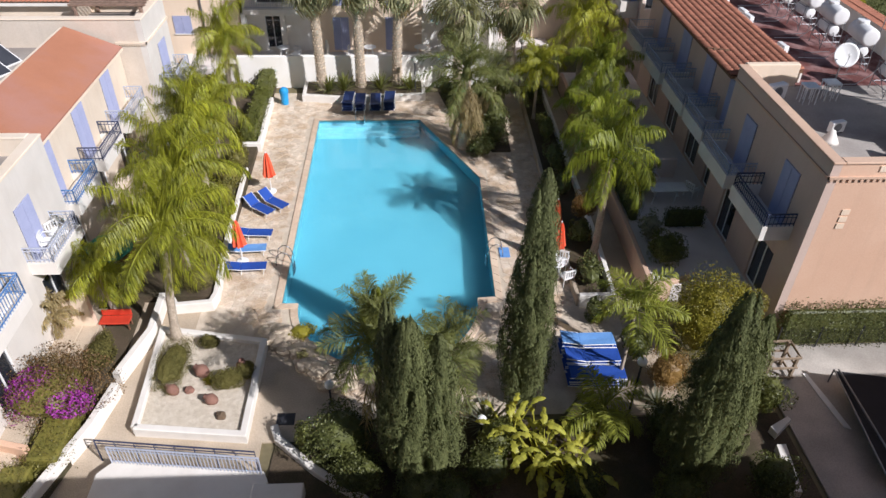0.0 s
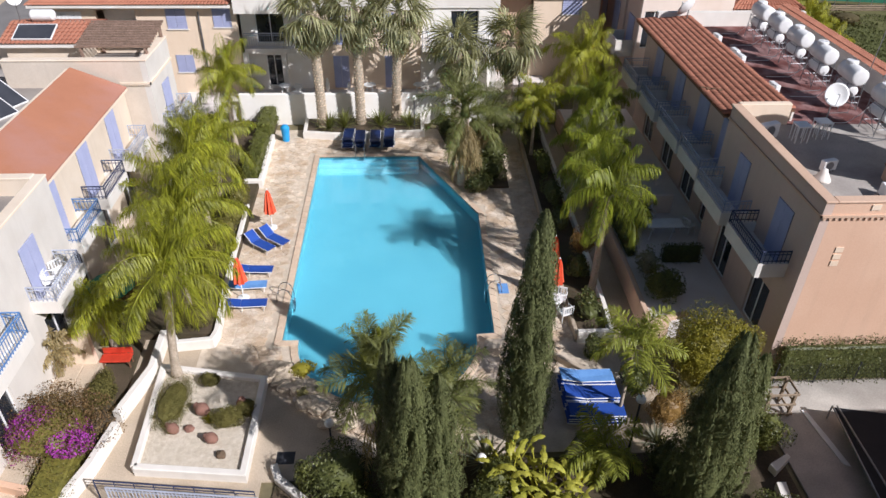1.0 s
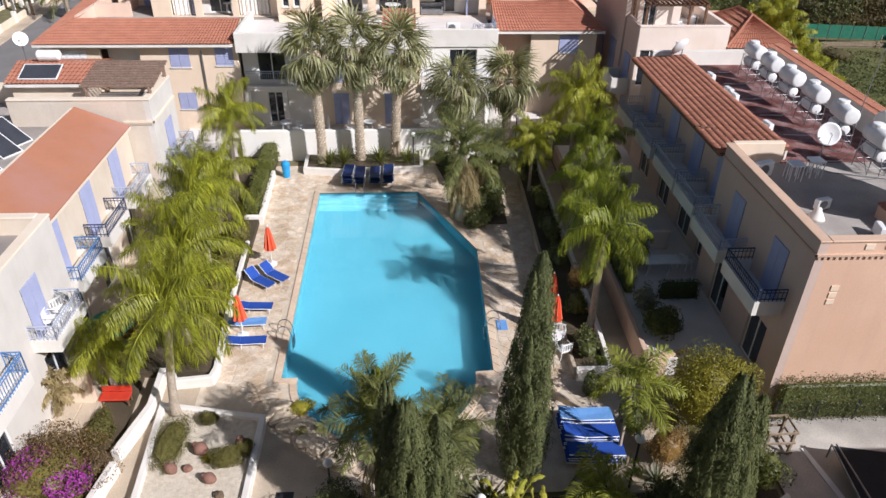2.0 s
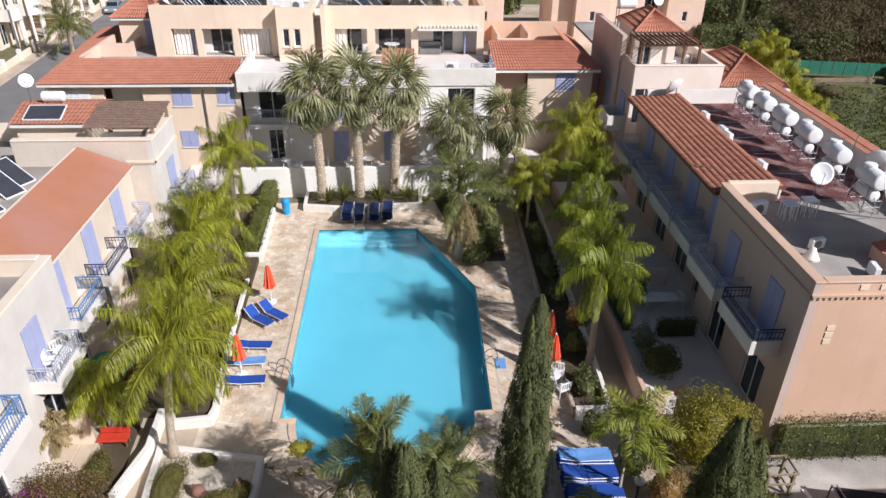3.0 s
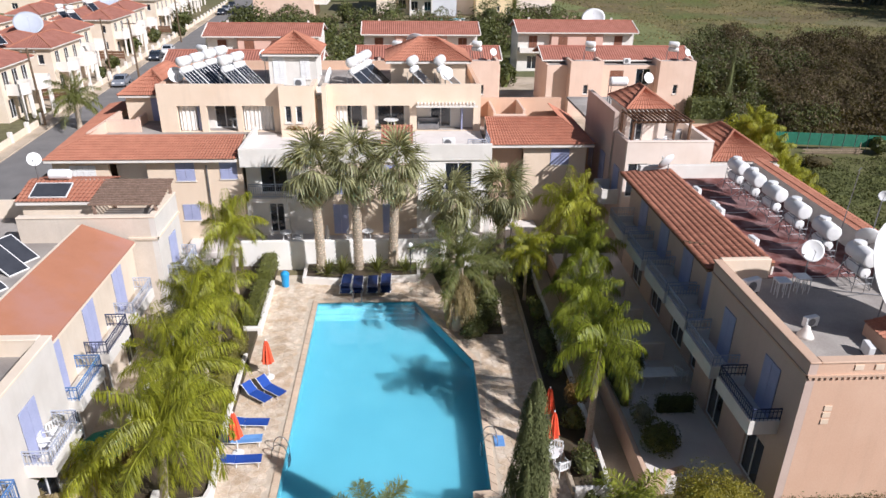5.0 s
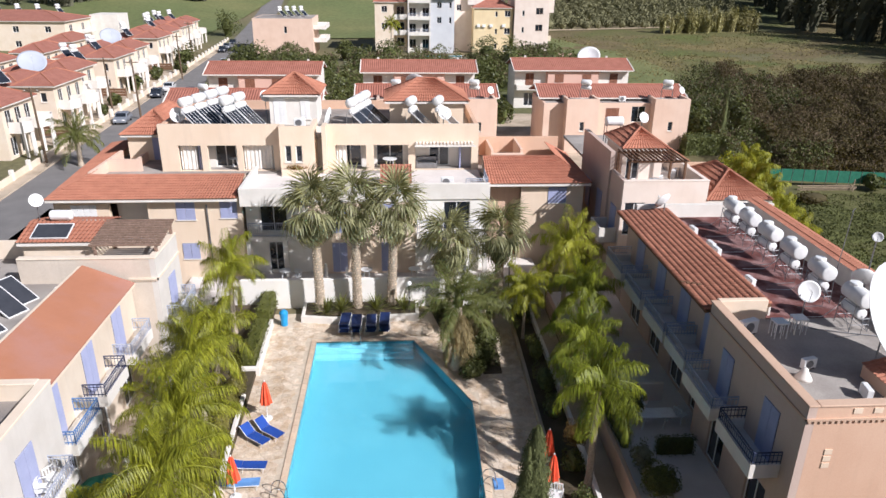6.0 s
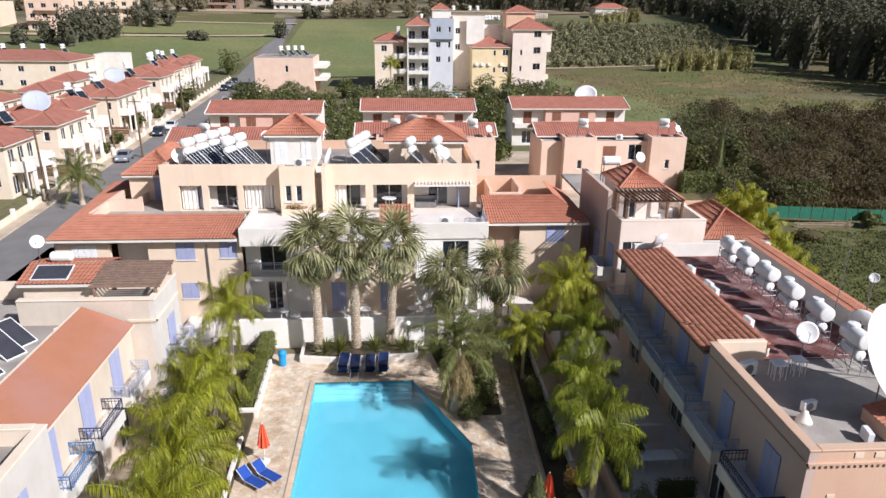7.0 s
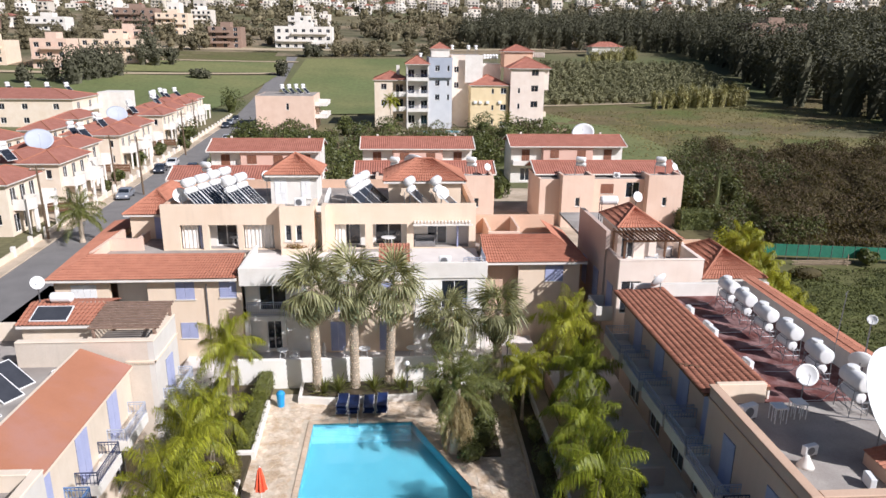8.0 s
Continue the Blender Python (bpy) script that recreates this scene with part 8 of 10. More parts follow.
def pergola(x0, y0, x1, y1, z0, z1, label, slats, along="x", material=None, drop=0.0):
    t = thing("pergola", label, "pergola", at=((x0 + x1) / 2, (y0 + y1) / 2, z0))
    mt = material or WOOD_DARK
    hx, hy, h = (x1 - x0) / 2, (y1 - y0) / 2, z1 - z0
    for sx in (-1, 1):
        for sy in (-1, 1):
            Mesh().soft_box(sx * (hx - 0.1) - 0.07, sy * (hy - 0.15) - 0.07, 0, sx * (hx - 0.1) + 0.07, sy * (hy - 0.15) + 0.07, h - (drop if sy < 0 else 0.02) * 0.97 - 0.001, 0.01).ob("post", mt, t)
    for s in (-1, 1):
        if along == "x":
            b0, b1 = s * (hx - 0.1) - 0.05, s * (hx - 0.1) + 0.05
            v = [(x, y, z) for y, e in ((-hy, drop), (hy, 0.0)) for z in (h - e, h - e + 0.14) for x in (b0, b1)]
            Mesh().add(v, [(0, 1, 3, 2), (4, 6, 7, 5), (0, 4, 5, 1), (2, 3, 7, 6), (0, 2, 6, 4), (1, 5, 7, 3)]).ob("beam", mt, t)
        else:
            Mesh().soft_box(-hx, s * (hy - 0.15) - 0.05, h, hx, s * (hy - 0.15) + 0.05, h + 0.14, 0.01).ob("beam", mt, t)
    for i in range(slats):
        k = -1 + 2 * (i + 0.5) / slats
        if along == "x":
            hs = h + 0.142 - drop * (1 - k) / 2
            Mesh().soft_box(-hx - 0.15, k * hy - 0.05, hs + 0.01, hx + 0.15, k * hy + 0.05, hs + 0.11, 0.008).ob("slat", mt, t)
        else:
            Mesh().soft_box(k * hx - 0.045, -hy - 0.2, h + 0.142, k * hx + 0.045, hy + 0.2, h + 0.24, 0.008).ob("slat", mt, t)
    return t


pergola(-15.25, 33.35, -12.05, 36.1, 6.56, 7.95, "weathered brown timber pergola sloping with the roof", 11, material=WOOD_GREYED, drop=0.45)
pergola(14.65, 42.5, 18.5, 45.2, 7.2, 9.3, "brown timber pergola on the roof terrace", 13, "y")
capsule(Mesh(), (15.2, 50.4, 10.35), (16.6, 50.4, 10.35), 0.34).ob("x", METAL_WHITE)
_t = bpy.data.objects["x"]
_t.name = "water_tank"
tagged(_t, "white lying water tank behind the tiled stair room", "water tank")
_st = thing("tank_stand", "dark steel stand below the lying tank", "stand", at=(15.9, 50.4, 7.1))
for sx in (-0.6, 0.6):
    for sy in (-0.3, 0.3):
        Mesh().tube((sx, sy, 0), (sx, sy, 3.0), 0.03, n=5).ob("leg", METAL_DARK, _st)
    Mesh().tube((sx, -0.3, 2.95), (sx, 0.3, 2.95), 0.025, n=5).ob("cross_bar", METAL_DARK, _st)
dish(17.9, 50.2, 7.1, 0.4, -70, 25, 3.5, "yellow-tinged satellite dish on the roof")
garden_table(16.9, 43.6, 7.2, "small dark table under the pergola", 0.4)
plastic_chair(17.6, 43.9, 7.2, 40, "chair under the pergola", "")
ac_unit(19.2, 46.2, 7.2, 60, "white air-conditioning unit on the pergola terrace")
# centre house roofs
for i in range(4):
    heater(-14.3 + 0.5 * i, 51.2 + 1.55 * i, 9.45, 68, "white solar water heater with striped collectors", 1, True)
for i in range(2):
    heater(-11.5 + 0.5 * i, 51.6 + 1.6 * i, 9.45, 68, "white solar water heater with striped collectors", 1, True)
for i in range(3):
    heater(-2.4 + 0.4 * i, 51.0 + 1.5 * i, 9.45, 72, "white solar water heater with striped collectors", 1, True)
for x, y in ((1.9, 51.6), (3.9, 51.8)):
    heater(x, y, 9.45, 72, "white solar water heater before the tiled roof room", 1, False)
dish(-15.9, 51.6, 9.45, 0.55, -60, 20, 1.1, "white satellite dish behind the parapet")
dish(3.4, 51.6, 9.45, 0.5, -70, 25, 1.2, "white satellite dish before the tiled roof room")
dish(-10.0, 54.2, 9.45, 0.45, -60, 25, 2.0, "white satellite dish beside the roof room")
dish(1.6, 58.6, 9.45, 1.2, 60, 35, 1.9, "large white satellite dish behind the tiled roof room")
dish(-4.9, 52.0, 9.45, 0.75, 170, 15, 0.8, "grey satellite dish seen from behind on the roof")
ac_unit(-7.3, 52.6, 9.45, 0, "white air-conditioning unit on the centre roof")
ac_unit(3.3, 45.6, 6.9, 0, "white air-conditioning unit on the roof terrace")
# terrace things of the centre house
sofa = thing("outdoor_sofa", "grey outdoor sofa on the open roof terrace", "sofa", at=(2.1, CY + 0.7, Z2 + 0.02))
Mesh().soft_box(-0.8, -0.35, 0.05, 0.8, 0.35, 0.42, 0.04).ob("seat", METAL_GREY, sofa)
Mesh().soft_box(-0.8, 0.2, 0.42, 0.8, 0.36, 0.8, 0.04).ob("backrest", METAL_GREY, sofa)
for s in (-0.8, 0.68):
    Mesh().soft_box(s, -0.35, 0.42, s + 0.12, 0.2, 0.6, 0.03).ob("armrest", METAL_GREY, sofa)
garden_table(-0.6, CY + 0.62, Z2 + 0.02, "grey round table on the veranda", 0.55)
pl = thing("flower_box", "terracotta-coloured flower box with plants at the parapet", "flower box", at=(-7.1, CY - 1.3, Z2))
Mesh().soft_box(-1.1, -0.25, 0, 1.1, 0.25, 0.5, 0.03).ob("box", PLASTER_SAND, pl)
_p, _n2 = lumps((0, 0, 0.6), (1.0, 0.25, 0.25), 8, 300)
leaf_cloud("foliage", _p, _n2, 0.07, LEAF_BROWN, pl)
statue = tagged(Mesh().lathe(-4.9, 43.4, [(0.16, 1.15), (0.16, 1.3), (0.1, 1.4), (0.13, 1.7), (0.15, 1.9), (0.08, 2.05), (0.09, 2.2), (0.02, 2.3)], 12).ob("garden_ornament", PLASTER_WHITE, smooth=True), "plain pale garden ornament on the terrace", "ornament")
for x, y in ((-6.8, 43.0), (-3.3, 43.2), (-0.5, 43.0), (2.0, 43.1)):
    plastic_chair(x, y, 1.15, 180 + 30 * x, "white plastic chair on the pale terrace")
for x in (-7.6, -2.2, 1.0, 4.4):
    garden_table(x, 43.3, 1.15, "white garden table on the pale terrace", 0.4)
# white furniture on the shaded patio
trestle = thing("trestle_table", "long white table on crossed trestle legs on the shaded patio", "table", at=(11.95, 26.9, 0.85))
Mesh().soft_box(-0.85, -0.38, 0.7, 0.85, 0.38, 0.75, 0.015).ob("tabletop", PLASTIC_WHITE, trestle)
for sx in (-0.5, 0.5):
    for sy in (-1, 1):
        Mesh().tube((sx - 0.22 * sy, -0.3 * sy, 0.0), (sx + 0.22 * sy, 0.3 * sy, 0.7), 0.03, n=6).ob("leg", PLASTIC_WHITE, trestle)
plastic_chair(13.25, 27.2, 0.85, 120, "white plastic chair on the shaded patio")
plastic_chair(11.6, 28.1, 0.85, 10, "white plastic chair on the shaded patio")


# ---- streets, houses and land beyond ----
def road_x(y):
    return -35.3 - 0.064 * (y - 94.0)


_m = Mesh()
for y in (30, 45, 60, 80, 100, 130, 160, 190, 215, 240, 270, 300, 340, 390):
    xl, xr = road_x(y) - 3.6, road_x(y) + 3.4
    _m.v += [(xl, y, lift(xl, y) + 0.02), (xr, y, lift(xr, y) + 0.02)]
_m.f = [(2 * i, 2 * i + 1, 2 * i + 3, 2 * i + 2) for i in range(13)]
tagged(_m.ob("road", ASPHALT, fix=False), "grey asphalt street with parked cars", "road", kind="structure")
_m = Mesh()
for y in (30, 60, 90, 120, 150, 180, 205):
    xl = road_x(y) - 3.6
    _m.v += [(xl - 1.4, y, 0), (xl - 1.4, y, 0.16), (xl - 0.02, y, 0.16), (xl, y, 0.14), (xl, y, -0.02)]
_m.f = [(5 * i + k, 5 * i + k + 1, 5 * i + k + 6, 5 * i + k + 5) for i in range(6) for k in range(4)]
tagged(_m.ob("pavement", CONCRETE, fix=False), "pale raised pavement along the street", "pavement", kind="structure")
tagged(Mesh().prism([(-31.0, 40.0), (-22.3, 40.0), (-22.3, 62.0), (-31.5, 62.0)][::-1], -0.05, 0.02).ob("forecourt", CONCRETE), "pale forecourt between street and houses", "forecourt", kind="structure")
tagged(Mesh().prism([(-30.0, 62.0), (40.0, 62.0), (40.0, 105.0), (-33.0, 105.0)][::-1], -0.05, 0.03).ob("courtyard", CONCRETE), "pale paved lanes between the back houses", "paving", kind="structure")


def house_windows(bld, axis, at, out, us, zs, w=1.1, h=1.15, style="glass", shutter=None, frame_mat=None):
    for z in zs:
        for u in us:
            window(bld, axis, at, out, u - w / 2, u + w / 2, z, z + h, style, shutter, frame_mat)


def holes(us, zs, w=1.1, h=1.15):
    return [(u - w / 2, u + w / 2, z, z + h) for z in zs for u in us]


def shell(bld, x0, y0, x1, y1, z1, mat, south=(), north=(), east=(), west=(), z0=-0.05, mats=None):
    """Four walls with openings, and a roof slab."""
    ms = mats or {}
    cut_wall(Mesh(), "y", y0, 0.3, x0, x1, z0, z1, south).ob("wall", ms.get("s", mat), bld)
    cut_wall(Mesh(), "y", y1, -0.3, x0, x1, z0, z1, north).ob("wall", mat, bld)
    cut_wall(Mesh(), "x", x0, 0.3, y0 + 0.3, y1 - 0.3, z0, z1, west).ob("wall", mat, bld)
    cut_wall(Mesh(), "x", x1, -0.3, y0 + 0.3, y1 - 0.3, z0, z1, east).ob("wall", ms.get("e", mat), bld)
    Mesh().box(x0 + 0.3, y0 + 0.3, z1 - 0.25, x1 - 0.3, y1 - 0.3, z1 - 0.02).ob("roof_deck", ROOF_DECK, bld)


def gable(bld, x0, y0, x1, y1, z, rise, over=0.4, mat=None):
    """A roof with its ridge along x, white edge boards."""
    mat = mat or TILE_FAR
    ym = (y0 + y1) / 2
    for a, b in ((y0 - over, ym), (y1 + over, ym)):
        m = Mesh()
        pts = [(x0 - over, a, z), (x1 + over, a, z), (x1 + over, b, z + rise), (x0 - over, b, z + rise)]
        slope_uv(plain_slope(m, pts, 0.12).ob("roof_slope", mat, bld), (1, 0, 0))
    for x in (x0 - over, x1 + over):
        for a in (y0 - over, y1 + over):
            Mesh().tube((x, a, z), (x, ym, z + rise), 0.09, n=5).ob("verge", PLASTER_WHITE, bld)
    Mesh().box(x0 - over, y0 - over - 0.05, z - 0.16, x1 + over, y0 - over + 0.08, z - 0.01).ob("fascia", PLASTER_WHITE, bld)
    Mesh().tube((x0 - over, ym, z + rise), (x1 + over, ym, z + rise), 0.12, n=6).ob("ridge", mat, bld)


BROWN_SHUT = surf("brown_shutter", rgb("8a5d48"), rgb("754c3a"), scale=2.0, rough=0.7, grain=0.08)


def terrace_pair(x0, y0, x1, y1, label, dz=0.0):
    """A pair of two-storey houses under one long tiled roof: white end bays, pink middle."""
    b = thing("terraced_house", label, "house", "pink terraced houses")
    w = (x1 - x0)
    mid = (x0 + w * 0.28, x1 - w * 0.28)
    us = [x0 + w * 0.13, x1 - w * 0.13]
    um = [x0 + w * 0.38, x1 - w * 0.38]
    shell(b, x0, y0 + 0.8, x1, y1, 5.9, PLASTER_WHITE, holes(us, (3.3,), 1.3, 2.0) + holes(us, (0.3,), 1.6, 2.0))
    cut_wall(Mesh(), "y", y0, 0.3, mid[0], mid[1], -0.05, 5.9, holes(um, (4.0, 1.0), 1.4, 1.3)).ob("wall", PLASTER_PINK, b)
    for x in mid:
        Mesh().box(x - 0.15, y0 + 0.3, -0.05, x + 0.15, y0 + 0.8, 5.9).ob("wall", PLASTER_PINK, b)
    house_windows(b, "y", y0 + 0.8, -1, us, (3.3,), 1.3, 2.0, "shut", BROWN_SHUT)
    house_windows(b, "y", y0 + 0.8, -1, us, (0.3,), 1.6, 2.0)
    house_windows(b, "y", y0, -1, um, (4.0, 1.0), 1.4, 1.3, "shut", BROWN_SHUT)
    for u in us:
        balcony(b, "y", y0 + 0.8, y0 - 0.4, u - w * 0.12, u + w * 0.12, 3.1, None, PLASTER_WHITE, curb=0.55, thick=0.2)
    gable(b, x0, y0, x1, y1, 5.95, 1.3)
    for u in us:
        Mesh().box(u - 0.15, y1 - 2.0, 6.3, u + 0.15, y1 - 1.7, 7.4).ob("chimney", PLASTER_WHITE, b)
    return b


terrace_pair(-5.2, 106.6, 11.6, 114.0, "pair of pink and white terraced houses with a long tiled roof")
terrace_pair(18.2, 109.3, 36.2, 117.0, "pair of pink and white terraced houses with a long tiled roof")
terrace_pair(-27.4, 104.0, -11.4, 111.5, "pair of pink and white terraced houses beside the street")


def peach_block(x0, y0, x1, y1, label, front=True):
    """A peach two-storey pair with a tiled slope behind and flat-roofed boxes in front."""
    b = thing("terraced_house", label, "house", "peach terraced houses")
    w = x1 - x0
    xa, xb = x0 + w * 0.14, x0 + w * 0.36
    xc = x1 - w * 0.26
    hs = holes([(xb + xc) / 2 - 1.3], (3.9,), 1.6, 1.2) + holes([(xb + xc) / 2 + 1.9], (3.4,), 1.7, 1.9)
    shell(b, x0, y0 + 1.4, x1, y1, 5.7, PLASTER_BLUSH, hs)
    house_windows(b, "y", y0 + 1.4, -1, [(xb + xc) / 2 - 1.3], (3.9,), 1.6, 1.2, "shut", BROWN_SHUT)
    house_windows(b, "y", y0 + 1.4, -1, [(xb + xc) / 2 + 1.9], (3.4,), 1.7, 1.9)
    for a, c in ((xa, xb), (xc, x1 - 0.3)):
        h2 = holes([a + (c - a) * 0.5], (2.6,), 0.55, 1.1)
        cut_wall(Mesh(), "y", y0, 0.3, a, c, -0.05, 6.4, h2).ob("wall", PLASTER_BLUSH, b)
        house_windows(b, "y", y0, -1, [a + (c - a) * 0.5], (2.6,), 0.55, 1.1)
        for x in (a, c - 0.3):
            Mesh().box(x, y0 + 0.3, -0.05, x + 0.3, y0 + 3.0, 6.4).ob("wall", PLASTER_BLUSH, b)
        Mesh().box(a + 0.3, y0 + 0.3, 5.85, c - 0.3, y0 + 3.0, 6.05).ob("roof_deck", ROOF_DECK, b)
    gable(b, x0, y0 + 3.2, x1, y1, 6.1, 1.1)
    heater((xa + xb) / 2 + 0.9, y0 + 2.0, 6.05, 150, "white stacked water tanks on a terraced house roof", 0, False)
    heater(x1 - 2.4, y0 + 2.0, 6.05, 150, "white stacked water tanks on a terraced house roof", 0, False)
    dish(x1 - 0.9, y0 + 2.0, 6.05, 0.45, -60, 25, 1.0, "white satellite dish on a terraced house roof")
    ac_unit((xb + xc) / 2, y0 + 2.2, 5.7, 0, "white air-conditioning unit on a house roof")
    return b


peach_block(17.4, 81.5, 35.0, 90.5, "pair of peach houses with flat-roofed boxes and tiled slope")
peach_block(-4.8, 81.5, 11.8, 90.0, "pair of peach houses with flat-roofed boxes and tiled slope")
peach_block(-26.0, 78.0, -9.0, 86.5, "pair of peach houses with flat-roofed boxes and tiled slope")


def street_house(x1, y0, y1, label, w=4.4, back=True):
    """A cream two-storey house: a hip at the street with deep balconies on columns, a lower wing behind."""
    b = thing("street_house", label, "house", "cream street houses")
    x0, d = x1 - w, y1 - y0
    us = [y0 + d * 0.2, y0 + d * 0.5, y0 + d * 0.8]
    hs = holes([x1 - 1.35], (3.9, 1.3), 0.75, 1.2)
    he = holes(us, (3.35,), 1.3, 2.0) + holes(us, (0.25,), 1.3, 2.1)
    shell(b, x0, y0, x1, y1, 6.0, PLASTER_CREAM, hs, (), he)
    house_windows(b, "y", y0, -1, [x1 - 1.35], (3.9, 1.3), 0.75, 1.2)
    house_windows(b, "x", x1, 1, us, (3.35,), 1.3, 2.0)
    house_windows(b, "x", x1, 1, us, (0.25,), 1.3, 2.1)
    for ya, yb, o in ((y0 + 0.9, y0 + d * 0.5, 1.9), (y0 + d * 0.56, y1 + 0.4, 2.5)):
        m = Mesh()
        rim = [(x1 + o * (0.72 + 0.28 * math.sin(math.pi * k / 8)), ya + (yb - ya) * k / 8) for k in range(9)]
        s = m.prism([(x1 - 0.05, ya)] + rim + [(x1 - 0.05, yb)], 2.8, 3.1).ob("balcony_slab", PLASTER_WHITE, b)
        line = [(x1, ya)] + rim + [(x1, yb)]
        for (ax, ay), (bx, by) in zip(line[:-1], line[1:]):
            q = Vector((by - ay, ax - bx)).normalized() * 0.14
            Mesh().prism([(ax - q.x, ay - q.y), (ax, ay), (bx, by), (bx - q.x, by - q.y)], 3.1, 4.05).ob("parapet", PLASTER_WHITE, s)
        for k in (1, 4, 7):
            Mesh().tube((rim[k][0] - 0.25, rim[k][1], 0), (rim[k][0] - 0.25, rim[k][1], 2.8), 0.17, n=10).ob("column", PLASTER_WHITE, b)
    hip_roof(b, x0, y0, x1, y1, 6.02, 1.3, 0.5, TILE_FAR_DULL)
    if back:
        shell(b, x0 - 5.2, y0 + 1.2, x0 - 0.01, y1 + 1.0, 5.8, PLASTER_CREAM)
        hip_roof(b, x0 - 5.2, y0 + 1.2, x0 - 0.3, y1 + 1.0, 5.82, 1.2, 0.45, TILE_FAR_DULL)
    return b


STREET = "cream two-storey street house with tiled hips and white balconies"
for x, y0, y1 in ((-43.3, 79.1, 86.2), (-43.9, 93.1, 101.9), (-47.2, 105.4, 114.2), (-46.8, 121.4, 131.0), (-48.1, 132.6, 142.0), (-50.1, 154.5, 164.0), (-51.6, 166.0, 175.8), (-52.8, 181.4, 191.5), (-54.6, 193.5, 204.3)):
    street_house(x, y0, y1, STREET)
for x, y0, y1 in ((-58.5, 96.0, 105.0), (-62.0, 112.0, 121.0), (-61.0, 128.0, 138.0), (-64.0, 146.0, 156.0)):
    street_house(x, y0, y1, STREET, 5.0, False)
dish(-51.9, 105.4, 6.0, 1.9, -60, 45, 1.1, "very large pale grey satellite dish on a street house roof", bowl=PLASTER_BLUEGREY)
dish(-54.3, 141.3, 6.2, 1.9, -60, 45, 1.0, "very large pale grey satellite dish on a street house roof", bowl=PLASTER_BLUEGREY)
dish(32.0, 119.0, 0.0, 1.9, -110, 45, 6.6, "very large white satellite dish behind the pink houses")
for x, y in ((-50.2, 93.5), (-49.6, 115.4), (-52.0, 117.4), (-52.6, 130.0), (-54.0, 132.2), (-56.4, 156.0), (-58.0, 160.0), (-58.5, 178.0), (-60.0, 181.0), (-62.4, 187.9), (-63.1, 192.0), (-61.5, 196.0), (-64.0, 200.0), (-61.0, 203.0)):
    heater(x, y, 6.3, 62, "white solar heater on a street house", 1, False, 2, "street house heaters")
# garden walls, gates and yards along the street
patch("forecourt", [(-52, 86), (-40.5, 86), (-44.5, 150), (-56, 150)], CONCRETE, "pale sandy forecourts before the street houses", "forecourt", up=0.03)
for y in range(66, 200, 12):
    low_wall([(road_x(y) - 5.1, y + 0.4), (road_x(y + 11.2) - 5.1, y + 11.2)], 0.8, 0.22, label="cream garden wall along the street", material=PLASTER_CREAM)
    for k in range(3):
        yy = y + 0.6 + 4.0 * k
        tagged(Mesh().soft_box(road_x(yy) - 5.3, yy - 0.2, -0.02, road_x(yy) - 4.9, yy + 0.2, 1.25, 0.03).ob("gate_pier", PLASTER_WHITE), "white square pier in the garden wall", "pier", "garden wall piers")
for x0, x1, y, h in ((-52.0, -44.3, 118.2, 1.7), (-48.5, -41.2, 89.6, 1.6), (-53.0, -46.0, 149.0, 1.6)):
    sc = thing("timber_screen", "dark timber screen across the house yard", "screen", "timber screens", at=(x0, y, 0))
    for k in range(3):
        Mesh().box(0, 0, 0.35 + 0.42 * k, x1 - x0, 0.06, 0.72 + 0.42 * k).ob("board", WOOD_DARK, sc)
    for k in range(5):
        Mesh().box((x1 - x0 - 0.1) * k / 4, 0.062, 0, (x1 - x0 - 0.1) * k / 4 + 0.1, 0.16, h).ob("post", WOOD_DARK, sc)
for x, y, h in ((-38.7, 77.5, 8.3), (-41.0, 103.4, 8.3), (-36.5, 101.5, 8.3), (-40.9, 138.0, 8.3), (-47.0, 168.0, 8.3)):
    p = thing("utility_pole", "weathered wooden utility pole by the street", "pole", "utility poles", at=(x, y, 0))
    Mesh().tube((0, 0, 0), (-0.2, 0.1, h), 0.16, 0.1, n=8).ob("pole", BARK_DARK, p)
    Mesh().box(-1.0, 0.02, h - 0.5, 0.7, 0.14, h - 0.38).ob("crossarm", BARK_DARK, p)
    for k in (-0.8, -0.2, 0.5):
        Mesh().tube((k, 0.08, h - 0.38), (k, 0.08, h - 0.22), 0.04, n=6).ob("insulator", METAL_WHITE, p)


